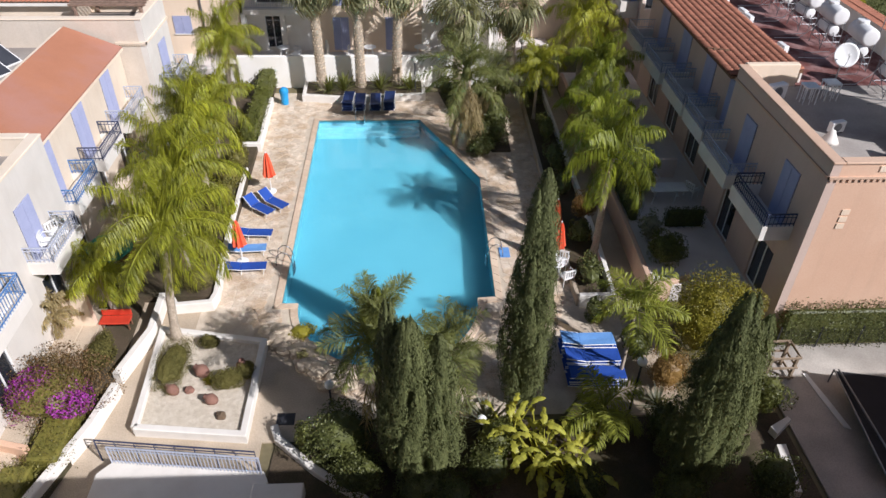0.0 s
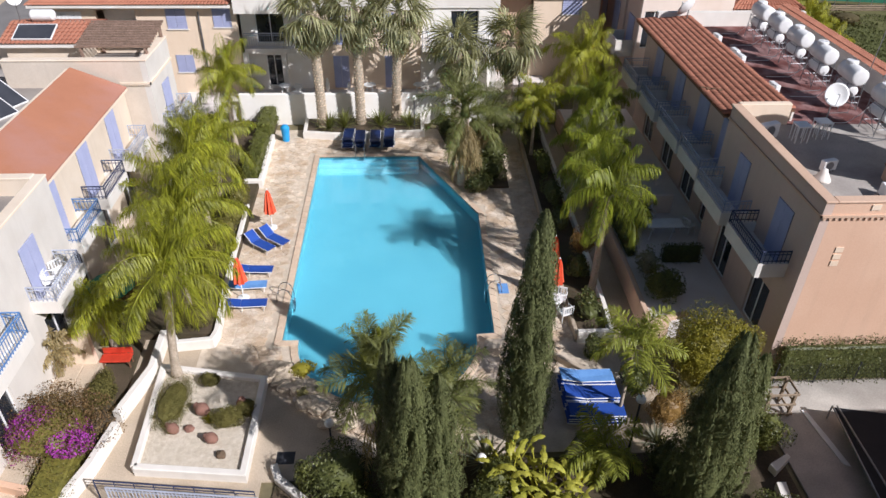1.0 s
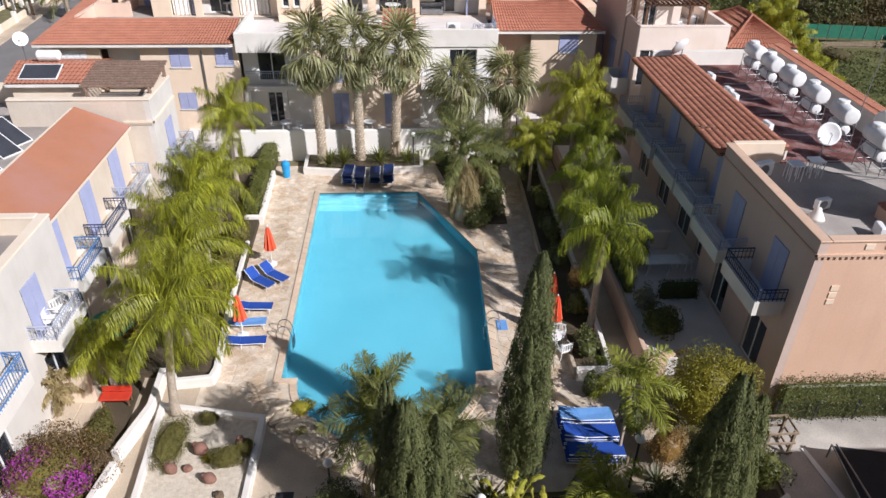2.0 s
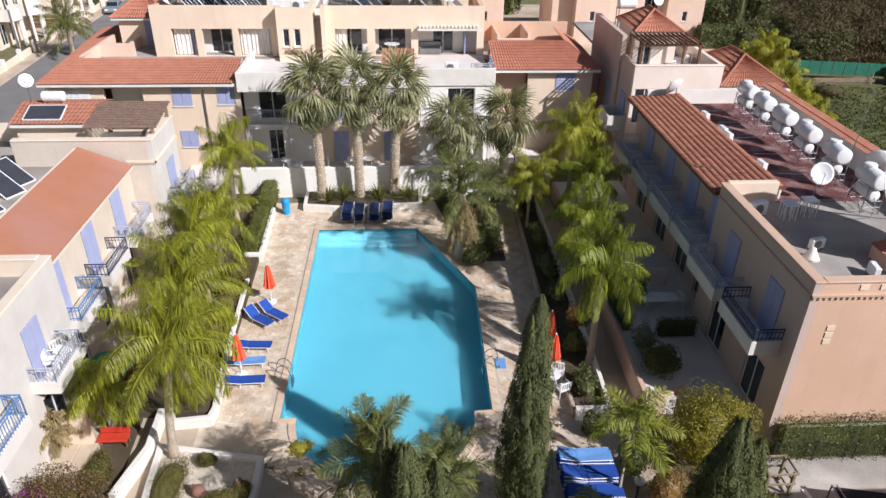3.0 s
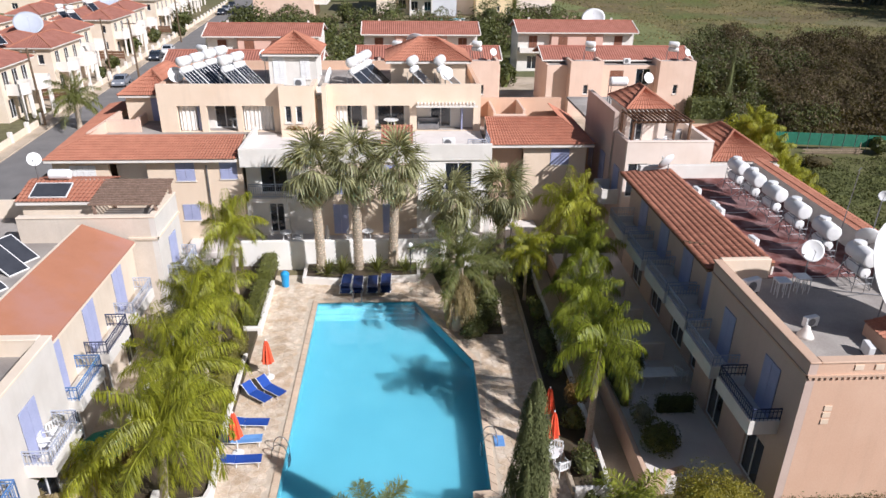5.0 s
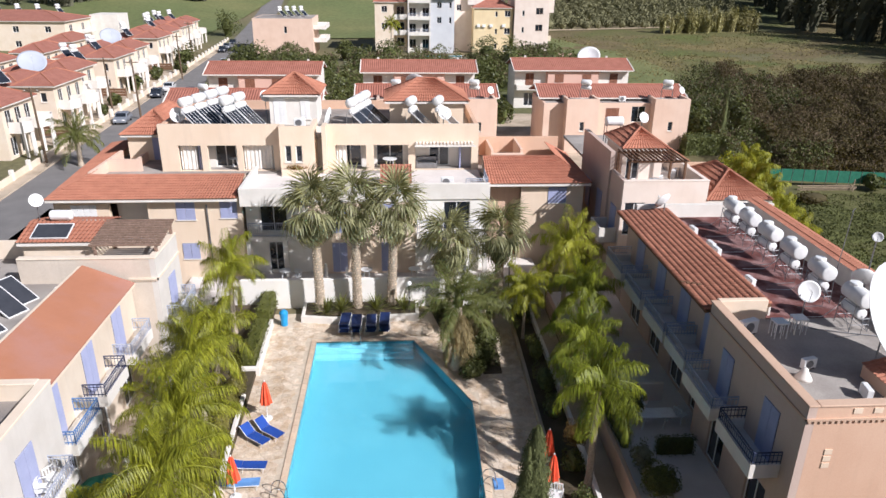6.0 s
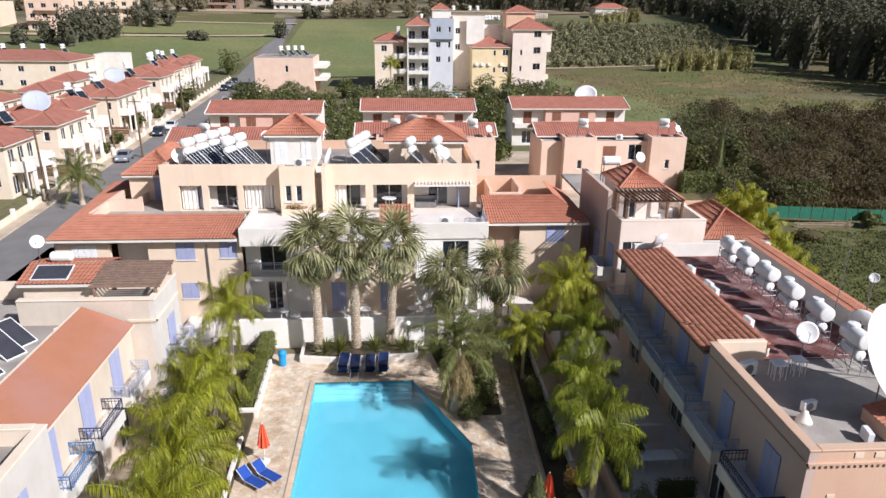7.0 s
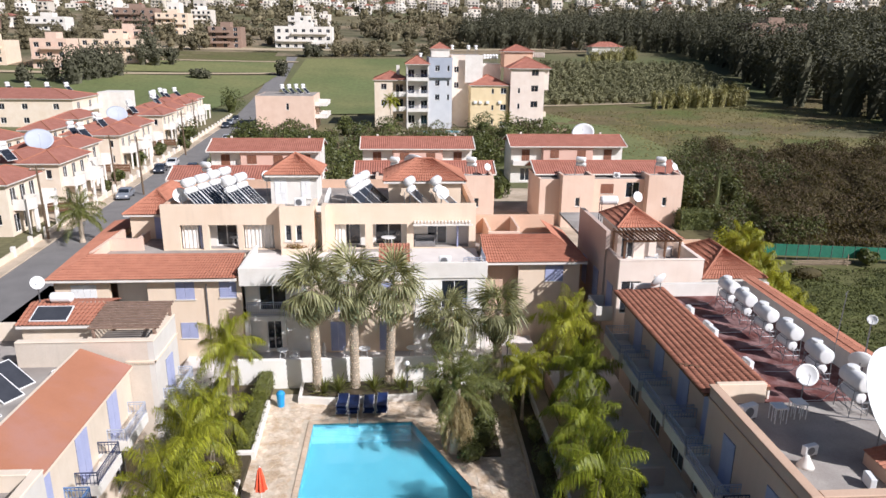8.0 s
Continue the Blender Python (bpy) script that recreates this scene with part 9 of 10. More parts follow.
def car(x, y, az, paint, label):
    t = thing("parked_car", label, "car", "parked cars", at=(x, y, 0.02))
    t.rotation_euler = (0, 0, radians(az))
    m = Mesh()
    prof = [(-2.05, 0.35), (-2.1, 0.62), (-2.0, 0.82), (-1.1, 0.95), (-0.55, 1.38), (0.75, 1.42), (1.55, 0.98), (2.0, 0.9), (2.08, 0.6), (2.02, 0.35)]
    n = len(prof)
    for s, k in ((-0.82, 1.0), (0.82, 1.0)):
        m.v += [(a, s * (0.86 if b > 1.0 else 1.0), b) for a, b in prof]
    m.f = [(i, (i + 1) % n, n + (i + 1) % n, n + i) for i in range(n)] + [tuple(range(n)), tuple(range(2 * n - 1, n - 1, -1))]
    m.ob("body", paint, t)
    for s in (-1, 1):
        Mesh().prism([(-0.95, 0), (-0.48, 0.36), (0.7, 0.38), (1.35, 0.02)], 0, 0.02).ob("side_window", DARK_GLASS, t).matrix_basis = pose(0, s * 0.785, 0.97, 90 - s * 14, 0, 0)
    Mesh().add([(-1.06, -0.7, 0.985), (-1.06, 0.7, 0.985), (-0.58, 0.62, 1.375), (-0.58, -0.62, 1.375), (-1.08, -0.7, 0.965), (-1.08, 0.7, 0.965), (-0.6, 0.62, 1.385), (-0.6, -0.62, 1.385)], [(0, 1, 2, 3), (7, 6, 5, 4), (0, 4, 5, 1), (2, 6, 7, 3), (1, 5, 6, 2), (0, 3, 7, 4)]).ob("windscreen", DARK_GLASS, t)
    Mesh().add([(0.8, -0.62, 1.425), (0.8, 0.62, 1.425), (1.5, 0.7, 1.025), (1.5, -0.7, 1.025), (0.8, -0.62, 1.405), (0.8, 0.62, 1.405), (1.5, 0.7, 1.0), (1.5, -0.7, 1.0)], [(0, 1, 2, 3), (7, 6, 5, 4), (0, 4, 5, 1), (2, 6, 7, 3), (1, 5, 6, 2), (0, 3, 7, 4)]).ob("rear_window", DARK_GLASS, t)
    for a in (-1.3, 1.3):
        for s in (-0.74, 0.74):
            w = Mesh().lathe(0, 0, [(0.2, -0.1), (0.31, -0.08), (0.31, 0.08), (0.2, 0.1)], 14, Matrix.Translation((a, s, 0.31)) @ pose(0, 0, 0, 90, 0, 0)).ob("wheel", TYRE, t)
            Mesh().lathe(0, 0, [(0.19, -0.105), (0.19, 0.105)], 10, Matrix.Translation((a, s, 0.31)) @ pose(0, 0, 0, 90, 0, 0)).ob("rim", METAL_GREY, w)
    for s in (-0.55, 0.55):
        Mesh().soft_box(-2.1, s - 0.18, 0.6, -2.03, s + 0.18, 0.75, 0.02).ob("headlight", PLASTIC_WHITE, t)
    return t


car(-38.2, 99.3, 97, CAR_SILVER, "grey car parked by the kerb")
car(-39.8, 119.5, 97, CAR_DARK, "dark car parked by the kerb")
car(-39.6, 125.5, 97, CAR_WHITE, "white car parked by the kerb")
car(-34.6, 120.0, 97, CAR_DARK, "dark car parked across the street")
car(-37.6, 158.0, 97, CAR_WHITE, "white car parked by the pink house")
car(-43.6, 183.0, 97, CAR_DARK, "dark car parked far down the street")
car(-44.1, 190.0, 97, CAR_SILVER, "grey car parked far down the street")
car(-44.7, 200.0, 97, CAR_DARK, "dark car parked far down the street")
# pink flat-roofed house by the street
RH = thing("house", "pink flat-roofed house with solar tanks by the street", "house")
shell(RH, -34.8, 178.0, -20.5, 192.0, 8.4, PLASTER_BLUSH, holes([-27.0], (5.0,), 0.7, 1.6))
window(RH, "y", 178.0, -1, -27.35, -26.65, 5.0, 6.6)
for z in (3.0, 6.0):
    balcony(RH, "x", -20.5, -17.5, 180.0, 190.0, z, None, PLASTER_WHITE, curb=0.8)
for i in range(4):
    heater(-28.5 + 1.7 * i, 185.0 + 0.6 * i, 8.4, 60, "white solar heater on the pink house", 1, False, 2, "pink house heaters")
# apartment blocks before the fields
AB = thing("apartment_block", "white and grey-blue apartment block with balconies", "building")
AB.scale = (0.955, 1.0, 1.045)
Y = 182.0
FLOORS = (1.0, 4.6, 8.2, 12.0)
# low tower at the side, with its recessed loggias
shell(AB, -5.9, Y + 2, -1.0, Y + 14, 11.6, PLASTER_CREAM, holes([-3.4], (9.3, 5.4), 1.5, 1.4))
house_windows(AB, "y", Y + 2, -1, [-3.4], (9.3, 5.4), 1.5, 1.4)
shell(AB, -0.99, Y + 4, 2.6, Y + 14, 11.6, PLASTER_CREAM, holes([0.8], (1.2, 4.8, 8.4), 2.0, 2.1))
house_windows(AB, "y", Y + 4, -1, [0.8], (1.2, 4.8, 8.4), 2.0, 2.1)
for z in (4.3, 7.9):
    balcony(AB, "y", Y + 4, Y + 2, -1.0, 2.6, z, None, PLASTER_WHITE, curb=0.9, thick=0.3)
hip_roof(AB, -5.9, Y + 2, 2.6, Y + 14, 11.62, 1.9, 0.45)
Mesh().box(0.0, Y + 6, 12.6, 0.9, Y + 6.9, 15.0).ob("chimney", PLASTER_WHITE, AB)
# white tower with deep balconies
wt = holes([4.0, 7.4], FLOORS, 1.7, 2.1)
shell(AB, 2.7, Y + 2.2, 8.6, Y + 14, 15.4, PLASTER_WHITE, wt)
house_windows(AB, "y", Y + 2.2, -1, [4.0, 7.4], FLOORS, 1.7, 2.1)
for z in FLOORS[1:]:
    balcony(AB, "y", Y + 2.2, Y - 0.2, 2.7, 8.6, z - 0.1, RAIL_DARK if z > 11 else RAIL_GREY, PLASTER_WHITE, curb=0.45, thick=0.4, h=1.1)
for x in (2.7, 8.3):
    Mesh().box(x, Y - 0.15, -0.05, x + 0.3, Y + 0.15, 15.4).ob("column", PLASTER_WHITE, AB)
hip_roof(AB, 2.7, Y - 0.2, 8.6, Y + 8, 15.45, 1.9, 0.4)
# grey-blue tower: the upper storeys stand proud of the lower ones
gw_low = holes([10.9], (6.9, 10.3), 1.2, 1.4) + holes([13.8], (6.9, 10.3), 0.6, 1.4)
gw_up = holes([10.9], (13.8,), 1.2, 1.4) + holes([13.8], (13.8,), 0.6, 1.4)
shell(AB, 8.62, Y + 0.7, 14.9, Y + 15, 12.3, PLASTER_GREY, gw_low, mats={"e": PLASTER_WHITE})
shell(AB, 8.62, Y, 14.9, Y + 15, 17.0, PLASTER_BLUEGREY, gw_up, z0=12.31, mats={"e": PLASTER_WHITE})
for us, zs, w, y in (([10.9], (6.9, 10.3), 1.2, Y + 0.7), ([13.8], (6.9, 10.3), 0.6, Y + 0.7), ([10.9], (13.8,), 1.2, Y), ([13.8], (13.8,), 0.6, Y)):
    house_windows(AB, "y", y, -1, us, zs, w, 1.4)
Mesh().box(9.6, Y + 7, 17.0, 14.6, Y + 13, 19.0).ob("stair_head", PLASTER_WHITE, AB)
hip_roof(AB, 9.6, Y + 7, 14.6, Y + 13, 19.02, 1.5, 0.35)
# cream back wing
bw = holes([16.4], (13.4, 9.6), 1.3, 1.4)
shell(AB, 14.92, Y + 5, 23.4, Y + 18, 17.6, PLASTER_PALE, bw)
house_windows(AB, "y", Y + 5, -1, [16.4], (13.4, 9.6), 1.3, 1.4)
cut_wall(Mesh(), "y", Y + 3.6, 0.3, 18.6, 23.4, 11.0, 17.6, ()).ob("wall", PLASTER_WHITE, AB)
AB2 = thing("apartment_block", "cream and peach apartment block with tiled roofs", "building")
AB2.scale = (0.96, 1.0, 1.04)
sm, lg = holes([25.7], (1.2, 4.6, 8.6), 0.6, 1.2), holes([28.6], (0.5, 4.6, 8.6), 1.5, 1.4)
shell(AB2, 19.8, Y, 30.0, Y + 12, 10.6, PLASTER_YELLOW, sm + lg)
house_windows(AB2, "y", Y, -1, [25.7], (1.2, 4.6, 8.6), 0.6, 1.2)
house_windows(AB2, "y", Y, -1, [28.6], (0.5, 4.6, 8.6), 1.5, 1.4)
for x in (20.6, 22.0, 23.9, 27.2):
    Mesh().soft_box(x, Y - 0.42, 6.2, x + 0.85, Y - 0.02, 6.85, 0.04).ob("air_conditioner", METAL_WHITE, AB2)
hip_roof(AB2, 19.8, Y, 30.0, Y + 12, 10.62, 2.3, 0.4)
up, slit = holes([36.8], (5.4, 9.2, 13.0), 1.9, 1.5), holes([32.6], (5.0, 8.8, 1.3), 0.6, 1.3) + holes([36.3, 37.4], (1.2,), 0.5, 1.4)
shell(AB2, 30.3, Y - 0.8, 39.4, Y + 12, 14.7, PLASTER_PALE, up + slit)
house_windows(AB2, "y", Y - 0.8, -1, [36.8], (5.4, 9.2, 13.0), 1.9, 1.5, frame_mat=PLASTER_ROSE)
house_windows(AB2, "y", Y - 0.8, -1, [32.6], (5.0, 8.8, 1.3), 0.6, 1.3)
house_windows(AB2, "y", Y - 0.8, -1, [36.3, 37.4], (1.2,), 0.5, 1.4)
Mesh().box(39.41, Y - 0.4, 9.6, 40.6, Y + 11, 14.7).ob("wall", PLASTER_PALE, AB2)
Mesh().box(39.6, Y + 0.4, 3.0, 40.4, Y + 1.2, 4.2).ob("porch", PLASTER_CREAM, AB2)
hip_roof(AB2, 30.0, Y - 0.9, 40.6, Y + 12, 14.75, 2.6, 0.5)
Mesh().box(29.6, Y + 7.0, 14.6, 37.4, Y + 14, 18.6).ob("wall", PLASTER_PEACH, AB2)
hip_roof(AB2, 29.6, Y + 7, 37.4, Y + 14, 18.62, 1.6, 0.5)
for i in range(6):
    Mesh().box(37.6 + 0.6 * i, Y + 7.2, 17.2, 37.8 + 0.6 * i, Y + 10.5, 18.4).ob("pergola_fin", PLASTER_WHITE, AB2)
for x, y, z in ((7.6, Y + 9.5, 15.6), (16.3, Y + 9, 17.6), (20.8, Y + 9, 17.6), (23.0, Y + 10, 17.6)):
    heater(x * 0.955, y, z * 1.045, 60, "white solar heater on the apartment block", 0, False, 2, "block heaters")
for i in range(5):
    heater(24.8 + 0.9 * i, Y + 14 + 0.5 * i, 16.0, 60, "white stacked tanks behind the cream block", 0, False, 2, "block heaters")
Mesh().box(23.5, Y + 12.2, -0.05, 29.5, Y + 20, 15.4).ob("wall", PLASTER_WHITE, AB2)
pl2 = thing("swimming_pool", "small blue pool before the white apartment block", "pool", kind="structure")
Mesh().box(5.0, 166.0, 0.0, 16.0, 177.0, 0.12).ob("rim", PLASTER_WHITE, pl2)
Mesh().box(5.5, 166.5, 0.124, 15.5, 176.5, 0.14).ob("water", POOL_TILE, pl2)
low_wall([(-8.0, 163.0), (18.0, 163.0)], 1.3, 0.25, label="cream garden wall before the apartment blocks", material=PLASTER_CREAM)
low_wall([(28.0, 172.0), (42.0, 172.0)], 1.3, 0.25, label="pink garden wall before the apartment blocks", material=PLASTER_PINK)
# long cream building beyond the street houses
FB = thing("apartment_building", "long cream building with a dull red roof", "building")
LW = [-112.0, -104.0, -97.0, -91.5, -84.0]
shell(FB, -122.0, 181.0, -80.0, 196.0, 7.2, PLASTER_CREAM, holes(LW, (1.2, 4.6), 1.4, 1.4), (), holes([184.5, 191.5], (1.0, 4.3), 1.8, 1.9))
house_windows(FB, "y", 181.0, -1, LW, (1.2, 4.6), 1.4, 1.4)
house_windows(FB, "x", -80.0, 1, [184.5, 191.5], (1.0, 4.3), 1.8, 1.9)
balcony(FB, "x", -80.0, -78.2, 182.2, 194.6, 4.1, None, PLASTER_WHITE, curb=0.8)
hip_roof(FB, -122.0, 181.0, -80.0, 196.0, 7.22, 2.0, 0.6, TILE_FAR_DULL)
Mesh().box(-80.0, 196.2, -0.05, -73.0, 204.0, 7.8).ob("wall", PLASTER_WHITE, FB)
for i in range(5):
    heater(-106.0 + 5.0 * i, 194.0, 8.0, 62, "white solar heater on the long building", 1, False, 2, "long building heaters")


# ---- fields and far land ----
SCREE = surf("stony_slope", rgb("97866c"), rgb("6e6550"), scale=0.04, fine=0.5, grain=0.35, third=rgb("5c5a40"), third_scale=0.025)
EARTH = surf("pale_earth", rgb("b9a88c"), rgb("a39377"), scale=0.2, fine=1.5, grain=0.2)
patch("field", [(-112, 214), (-56, 208), (-49, 300), (-116, 288)], FIELD_GREEN, "green crop field beyond the street houses", "field", up=0.25)
patch("field", [(-118, 298), (-49, 308), (-52, 340), (-112, 334)], FIELD_GREEN, "green field behind the earth track", "field", up=0.25)
patch("field", [(-110, 339), (-52, 344), (-56, 378), (-108, 370)], FIELD_OLIVE, "green-brown field below the far blocks", "field", up=0.25)
patch("field", [(-40, 208), (16, 215), (4, 362), (-44, 356)], FIELD_GREEN, "green crop field behind the apartment blocks", "field", up=0.25)
patch("field", [(40, 120), (150, 130), (165, 240), (42, 232)], FIELD_DRY, "field of dry and green grass", "field", up=0.12)
patch("field", [(36, 122), (56, 122), (60, 180), (40, 225)], FIELD_GREEN, "green edge of the grass field", "field", up=0.2)
patch("field", [(27, 40), (110, 40), (120, 118), (40, 118)], FIELD_OLIVE, "rough green meadow beside the houses", "field", up=0.08)
patch("track", [(40, 226), (118, 236), (118, 238.5), (40, 229)], EARTH, "pale earth track along the grove", "track", up=0.3)
patch("track", [(-150, 280), (-48, 304), (-48, 308), (-152, 285)], EARTH, "pale earth track between fields", "track", up=0.35)
patch("track", [(-112, 335), (-46, 341), (-46, 344), (-112, 338.5)], EARTH, "pale earth track between fields", "track", up=0.35)
patch("track", [(-40, 388), (110, 402), (110, 409), (-40, 397)], EARTH, "pale road across the stony land", "track", up=0.5)
patch("track", [(-150, 376), (-45, 386), (-45, 398), (-150, 392)], EARTH, "pale yard before the far blocks", "track", up=0.4)
patch("scree", [(-420, 300), (-118, 300), (-60, 400), (-430, 420)], SCREE, "bare stony slope below the town", "slope", up=0.2)
patch("scree", [(-430, 395), (-60, 380), (-80, 640), (-470, 650)], SCREE, "bare stony slope below the town", "slope", up=0.3)
patch("scree", [(-60, 362), (120, 390), (120, 640), (-80, 640)], SCREE, "bare stony land before the town", "slope", up=0.3)


def wood(name, spots, material, label, leaves=60, size=0.9, category="trees", n_lumps=9, slim=0.6, up=0.0, body=0.62):
    """Many far trees in one mesh: lumpy crowns of loose leaf clumps round a dark inside."""
    P, N = [], []
    m = Mesh()
    for x, y, r, h in spots:
        z = lift(x, y)
        c = np.array([x, y, z + h * 0.5])
        p, n2 = lumps(c, (r, r, h * 0.56), n_lumps, leaves, 0.7)
        p[:, 2] = np.maximum(p[:, 2], z + 0.1)
        P.append(p), N.append(n2)
        k = 6
        base = len(m.v)
        for i, (rr, zz) in enumerate(((0.4, 0.0), (0.66, 0.25), (0.6, 0.45), (0.3, 0.62))):
            m.v += [(x + r * rr * body * math.cos(2 * math.pi * q / k + i), y + r * rr * body * math.sin(2 * math.pi * q / k + i), z + h * zz) for q in range(k)]
        m.f += [(base + i * k + q, base + i * k + (q + 1) % k, base + (i + 1) * k + (q + 1) % k, base + (i + 1) * k + q) for i in range(3) for q in range(k)] + [tuple(base + 3 * k + q for q in range(k))]
    t = thing(name, label, category, kind="stuff")
    leaf_cloud("foliage", np.concatenate(P), np.concatenate(N), size, material, t, slim=slim, up=up)
    m.ob("twig_mass", material, t, fix=False)
    return t


def brush(name, corners, high, n, size, material, twig, label, low=0.4, seed=5, wave=0.13):
    """A continuous thicket over a four-cornered piece of land: uneven top of small leaves, bare twigs standing out."""
    rg = np.random.default_rng(seed)
    a, b, c, d = [np.array(p, float) for p in corners]

    def top(x, y):
        k = 0.5 + 0.75 * noise.noise(Vector((x * wave, y * wave, seed))) + 0.45 * noise.noise(Vector((x * wave * 3.3, y * wave * 3.3, seed + 9)))
        return low + (high - low) * min(1.1, max(0.0, k))

    uv = rg.uniform(0, 1, (n, 2))
    xy = (a * (1 - uv[:, :1]) + b * uv[:, :1]) * (1 - uv[:, 1:]) + (d * (1 - uv[:, :1]) + c * uv[:, :1]) * uv[:, 1:]
    h = np.array([top(x, y) for x, y in xy])
    g = np.array([lift(x, y) for x, y in xy])
    p = np.column_stack([xy, g + h - np.abs(rg.normal(0, 0.22, n)) * high])
    p[:, 2] = np.maximum(p[:, 2], g + 0.05)
    nor = rg.normal(0, 0.8, (n, 3)) + np.array([0, -0.3, 0.6])
    t = thing(name, label, "scrub", kind="stuff")
    leaf_cloud("foliage", p, nor, size, material, t, slim=0.5, loose=0.5)
    k = n // 4
    q = p[:k].copy()
    q[:, 2] = g[:k] + h[:k] - rg.uniform(0.0, 0.5, k)
    leaf_cloud("twig", q, rg.normal(0, 1, (k, 3)), size * 1.9, twig, t, slim=0.12, loose=0.2, up=1.5)
    m = Mesh()
    s = 36
    for j in range(s + 1):
        for i in range(s + 1):
            w = (a * (1 - i / s) + b * i / s) * (1 - j / s) + (d * (1 - i / s) + c * i / s) * j / s
            e = min(1.0, min(i, s - i, j, s - j) / 4)
            m.v.append((w[0], w[1], lift(w[0], w[1]) + e * max(0.02, top(w[0], w[1]) - 0.35 * high)))
    m.f = [(j * (s + 1) + i, j * (s + 1) + i + 1, (j + 1) * (s + 1) + i + 1, (j + 1) * (s + 1) + i) for j in range(s) for i in range(s)]
    m.ob("twig_mass", material, t, fix=False)
    return t


_r = random.Random(91)


def within(n, corners, r0, r1, h0, h1):
    """Chance tree places in a four-cornered piece of land."""
    a, b, c, d = [Vector((*p, 0)) for p in corners]
    out = []
    for i in range(n):
        u, v = _r.random(), _r.random()
        p = a.lerp(b, u).lerp(d.lerp(c, u), v)
        out.append((p.x, p.y, _r.uniform(r0, r1), _r.uniform(h0, h1)))
    return out


def row(a, b, n, r0, r1, h0, h1, jit=3.0):
    return [(a[0] + (b[0] - a[0]) * k / n + _r.uniform(-jit, jit), a[1] + (b[1] - a[1]) * k / n + _r.uniform(-jit, jit), _r.uniform(r0, r1), _r.uniform(h0, h1)) for k in range(n)]


wood("olive_grove", [s_ for j in range(17) for s_ in row((44 + 0.9 * j, 231 + 6.6 * j), (121 + 0.9 * j, 238 + 4.6 * j), 19, 2.2, 3.0, 3.4, 4.6, 0.9)], LEAF_OLIVE, "rows of dull olive-green trees beyond the field", 170, 0.36)
wood("woodland", row((36, 424), (150, 380), 26, 5, 8, 16, 22) + row((150, 380), (146, 300), 14, 5, 8, 17, 24) + row((146, 302), (127, 216), 22, 5, 8, 20, 27) + row((129, 216), (138, 150), 16, 5, 8, 20, 28)
     + within(150, [(40, 432), (155, 385), (260, 480), (60, 520)], 5, 8, 17, 23) + within(150, [(150, 300), (260, 300), (260, 470), (160, 385)], 5, 8, 18, 25) + within(150, [(135, 215), (240, 200), (260, 320), (152, 305)], 5, 8, 19, 26)
     + within(70, [(145, 140), (235, 110), (240, 200), (138, 215)], 5, 8, 19, 26), LEAF_WOOD, "dark dense woodland along the field and grove", 480, 0.52, n_lumps=16, slim=0.5, up=0.8, body=0.5)
wood("reeds", row((83, 220), (113, 224), 60, 1.3, 2.0, 5.5, 8.0, 1.8) + row((92, 340), (118, 350), 40, 1.8, 2.6, 5.0, 7.5, 2.5), LEAF_REED, "tall pale olive reeds at the field's edge", 150, 0.75, "reeds", 6, 0.12, 3.5, 0.5)
brush("scrub", [(42, 74), (112, 72), (112, 136), (58, 128)], 5.2, 170000, 0.17, LEAF_SCRUB, TWIG, "dense brown and olive scrub beside the houses")
brush("scrub", [(40, 92), (60, 96), (64, 128), (50, 128)], 5.5, 26000, 0.17, LEAF_SHRUB, TWIG, "green bushes among the scrub by the last house", seed=8)
brush("scrub", [(36.8, 70.5), (47, 71), (52, 96), (41.5, 96)], 3.6, 22000, 0.15, LEAF_SHRUB, TWIG, "green bushes between the house and the scrub", seed=21)
brush("scrub", [(40, 71.5), (72, 69), (72, 78), (44, 78)], 2.6, 16000, 0.17, LEAF_SCRUB, TWIG, "low dry brush behind the green net fence", seed=11)
brush("meadow_grass", [(27.5, 38), (80, 38), (80, 63), (33, 64)], 0.7, 46000, 0.12, LEAF_MEADOW, LEAF_MEADOW, "rough dark green grass in the meadow", low=0.05, seed=31, wave=0.2)
brush("meadow_grass", [(44, 134), (140, 138), (158, 226), (44, 214)], 0.5, 15000, 0.24, LEAF_DRYGRASS, LEAF_DRYGRASS, "dry brown and green grass on the open field", low=0.02, seed=51, wave=0.09)
brush("scrub", [(26.2, 30), (29.2, 30), (31.5, 62), (27.5, 62)], 2.4, 14000, 0.09, LEAF_SCRUB, TWIG, "tangled hedge of bushes behind the tiled strip", low=0.8, seed=33, wave=0.4)
wood("trees", within(9, [(37, 88), (42, 88), (42, 104), (37, 100)], 1.3, 2.0, 2.5, 4.0) + [(42.5, 84, 1.2, 8.0), (43.5, 88, 1.0, 7.0)], LEAF_SHRUB, "dark green trees behind the peach houses", 420, 0.22)
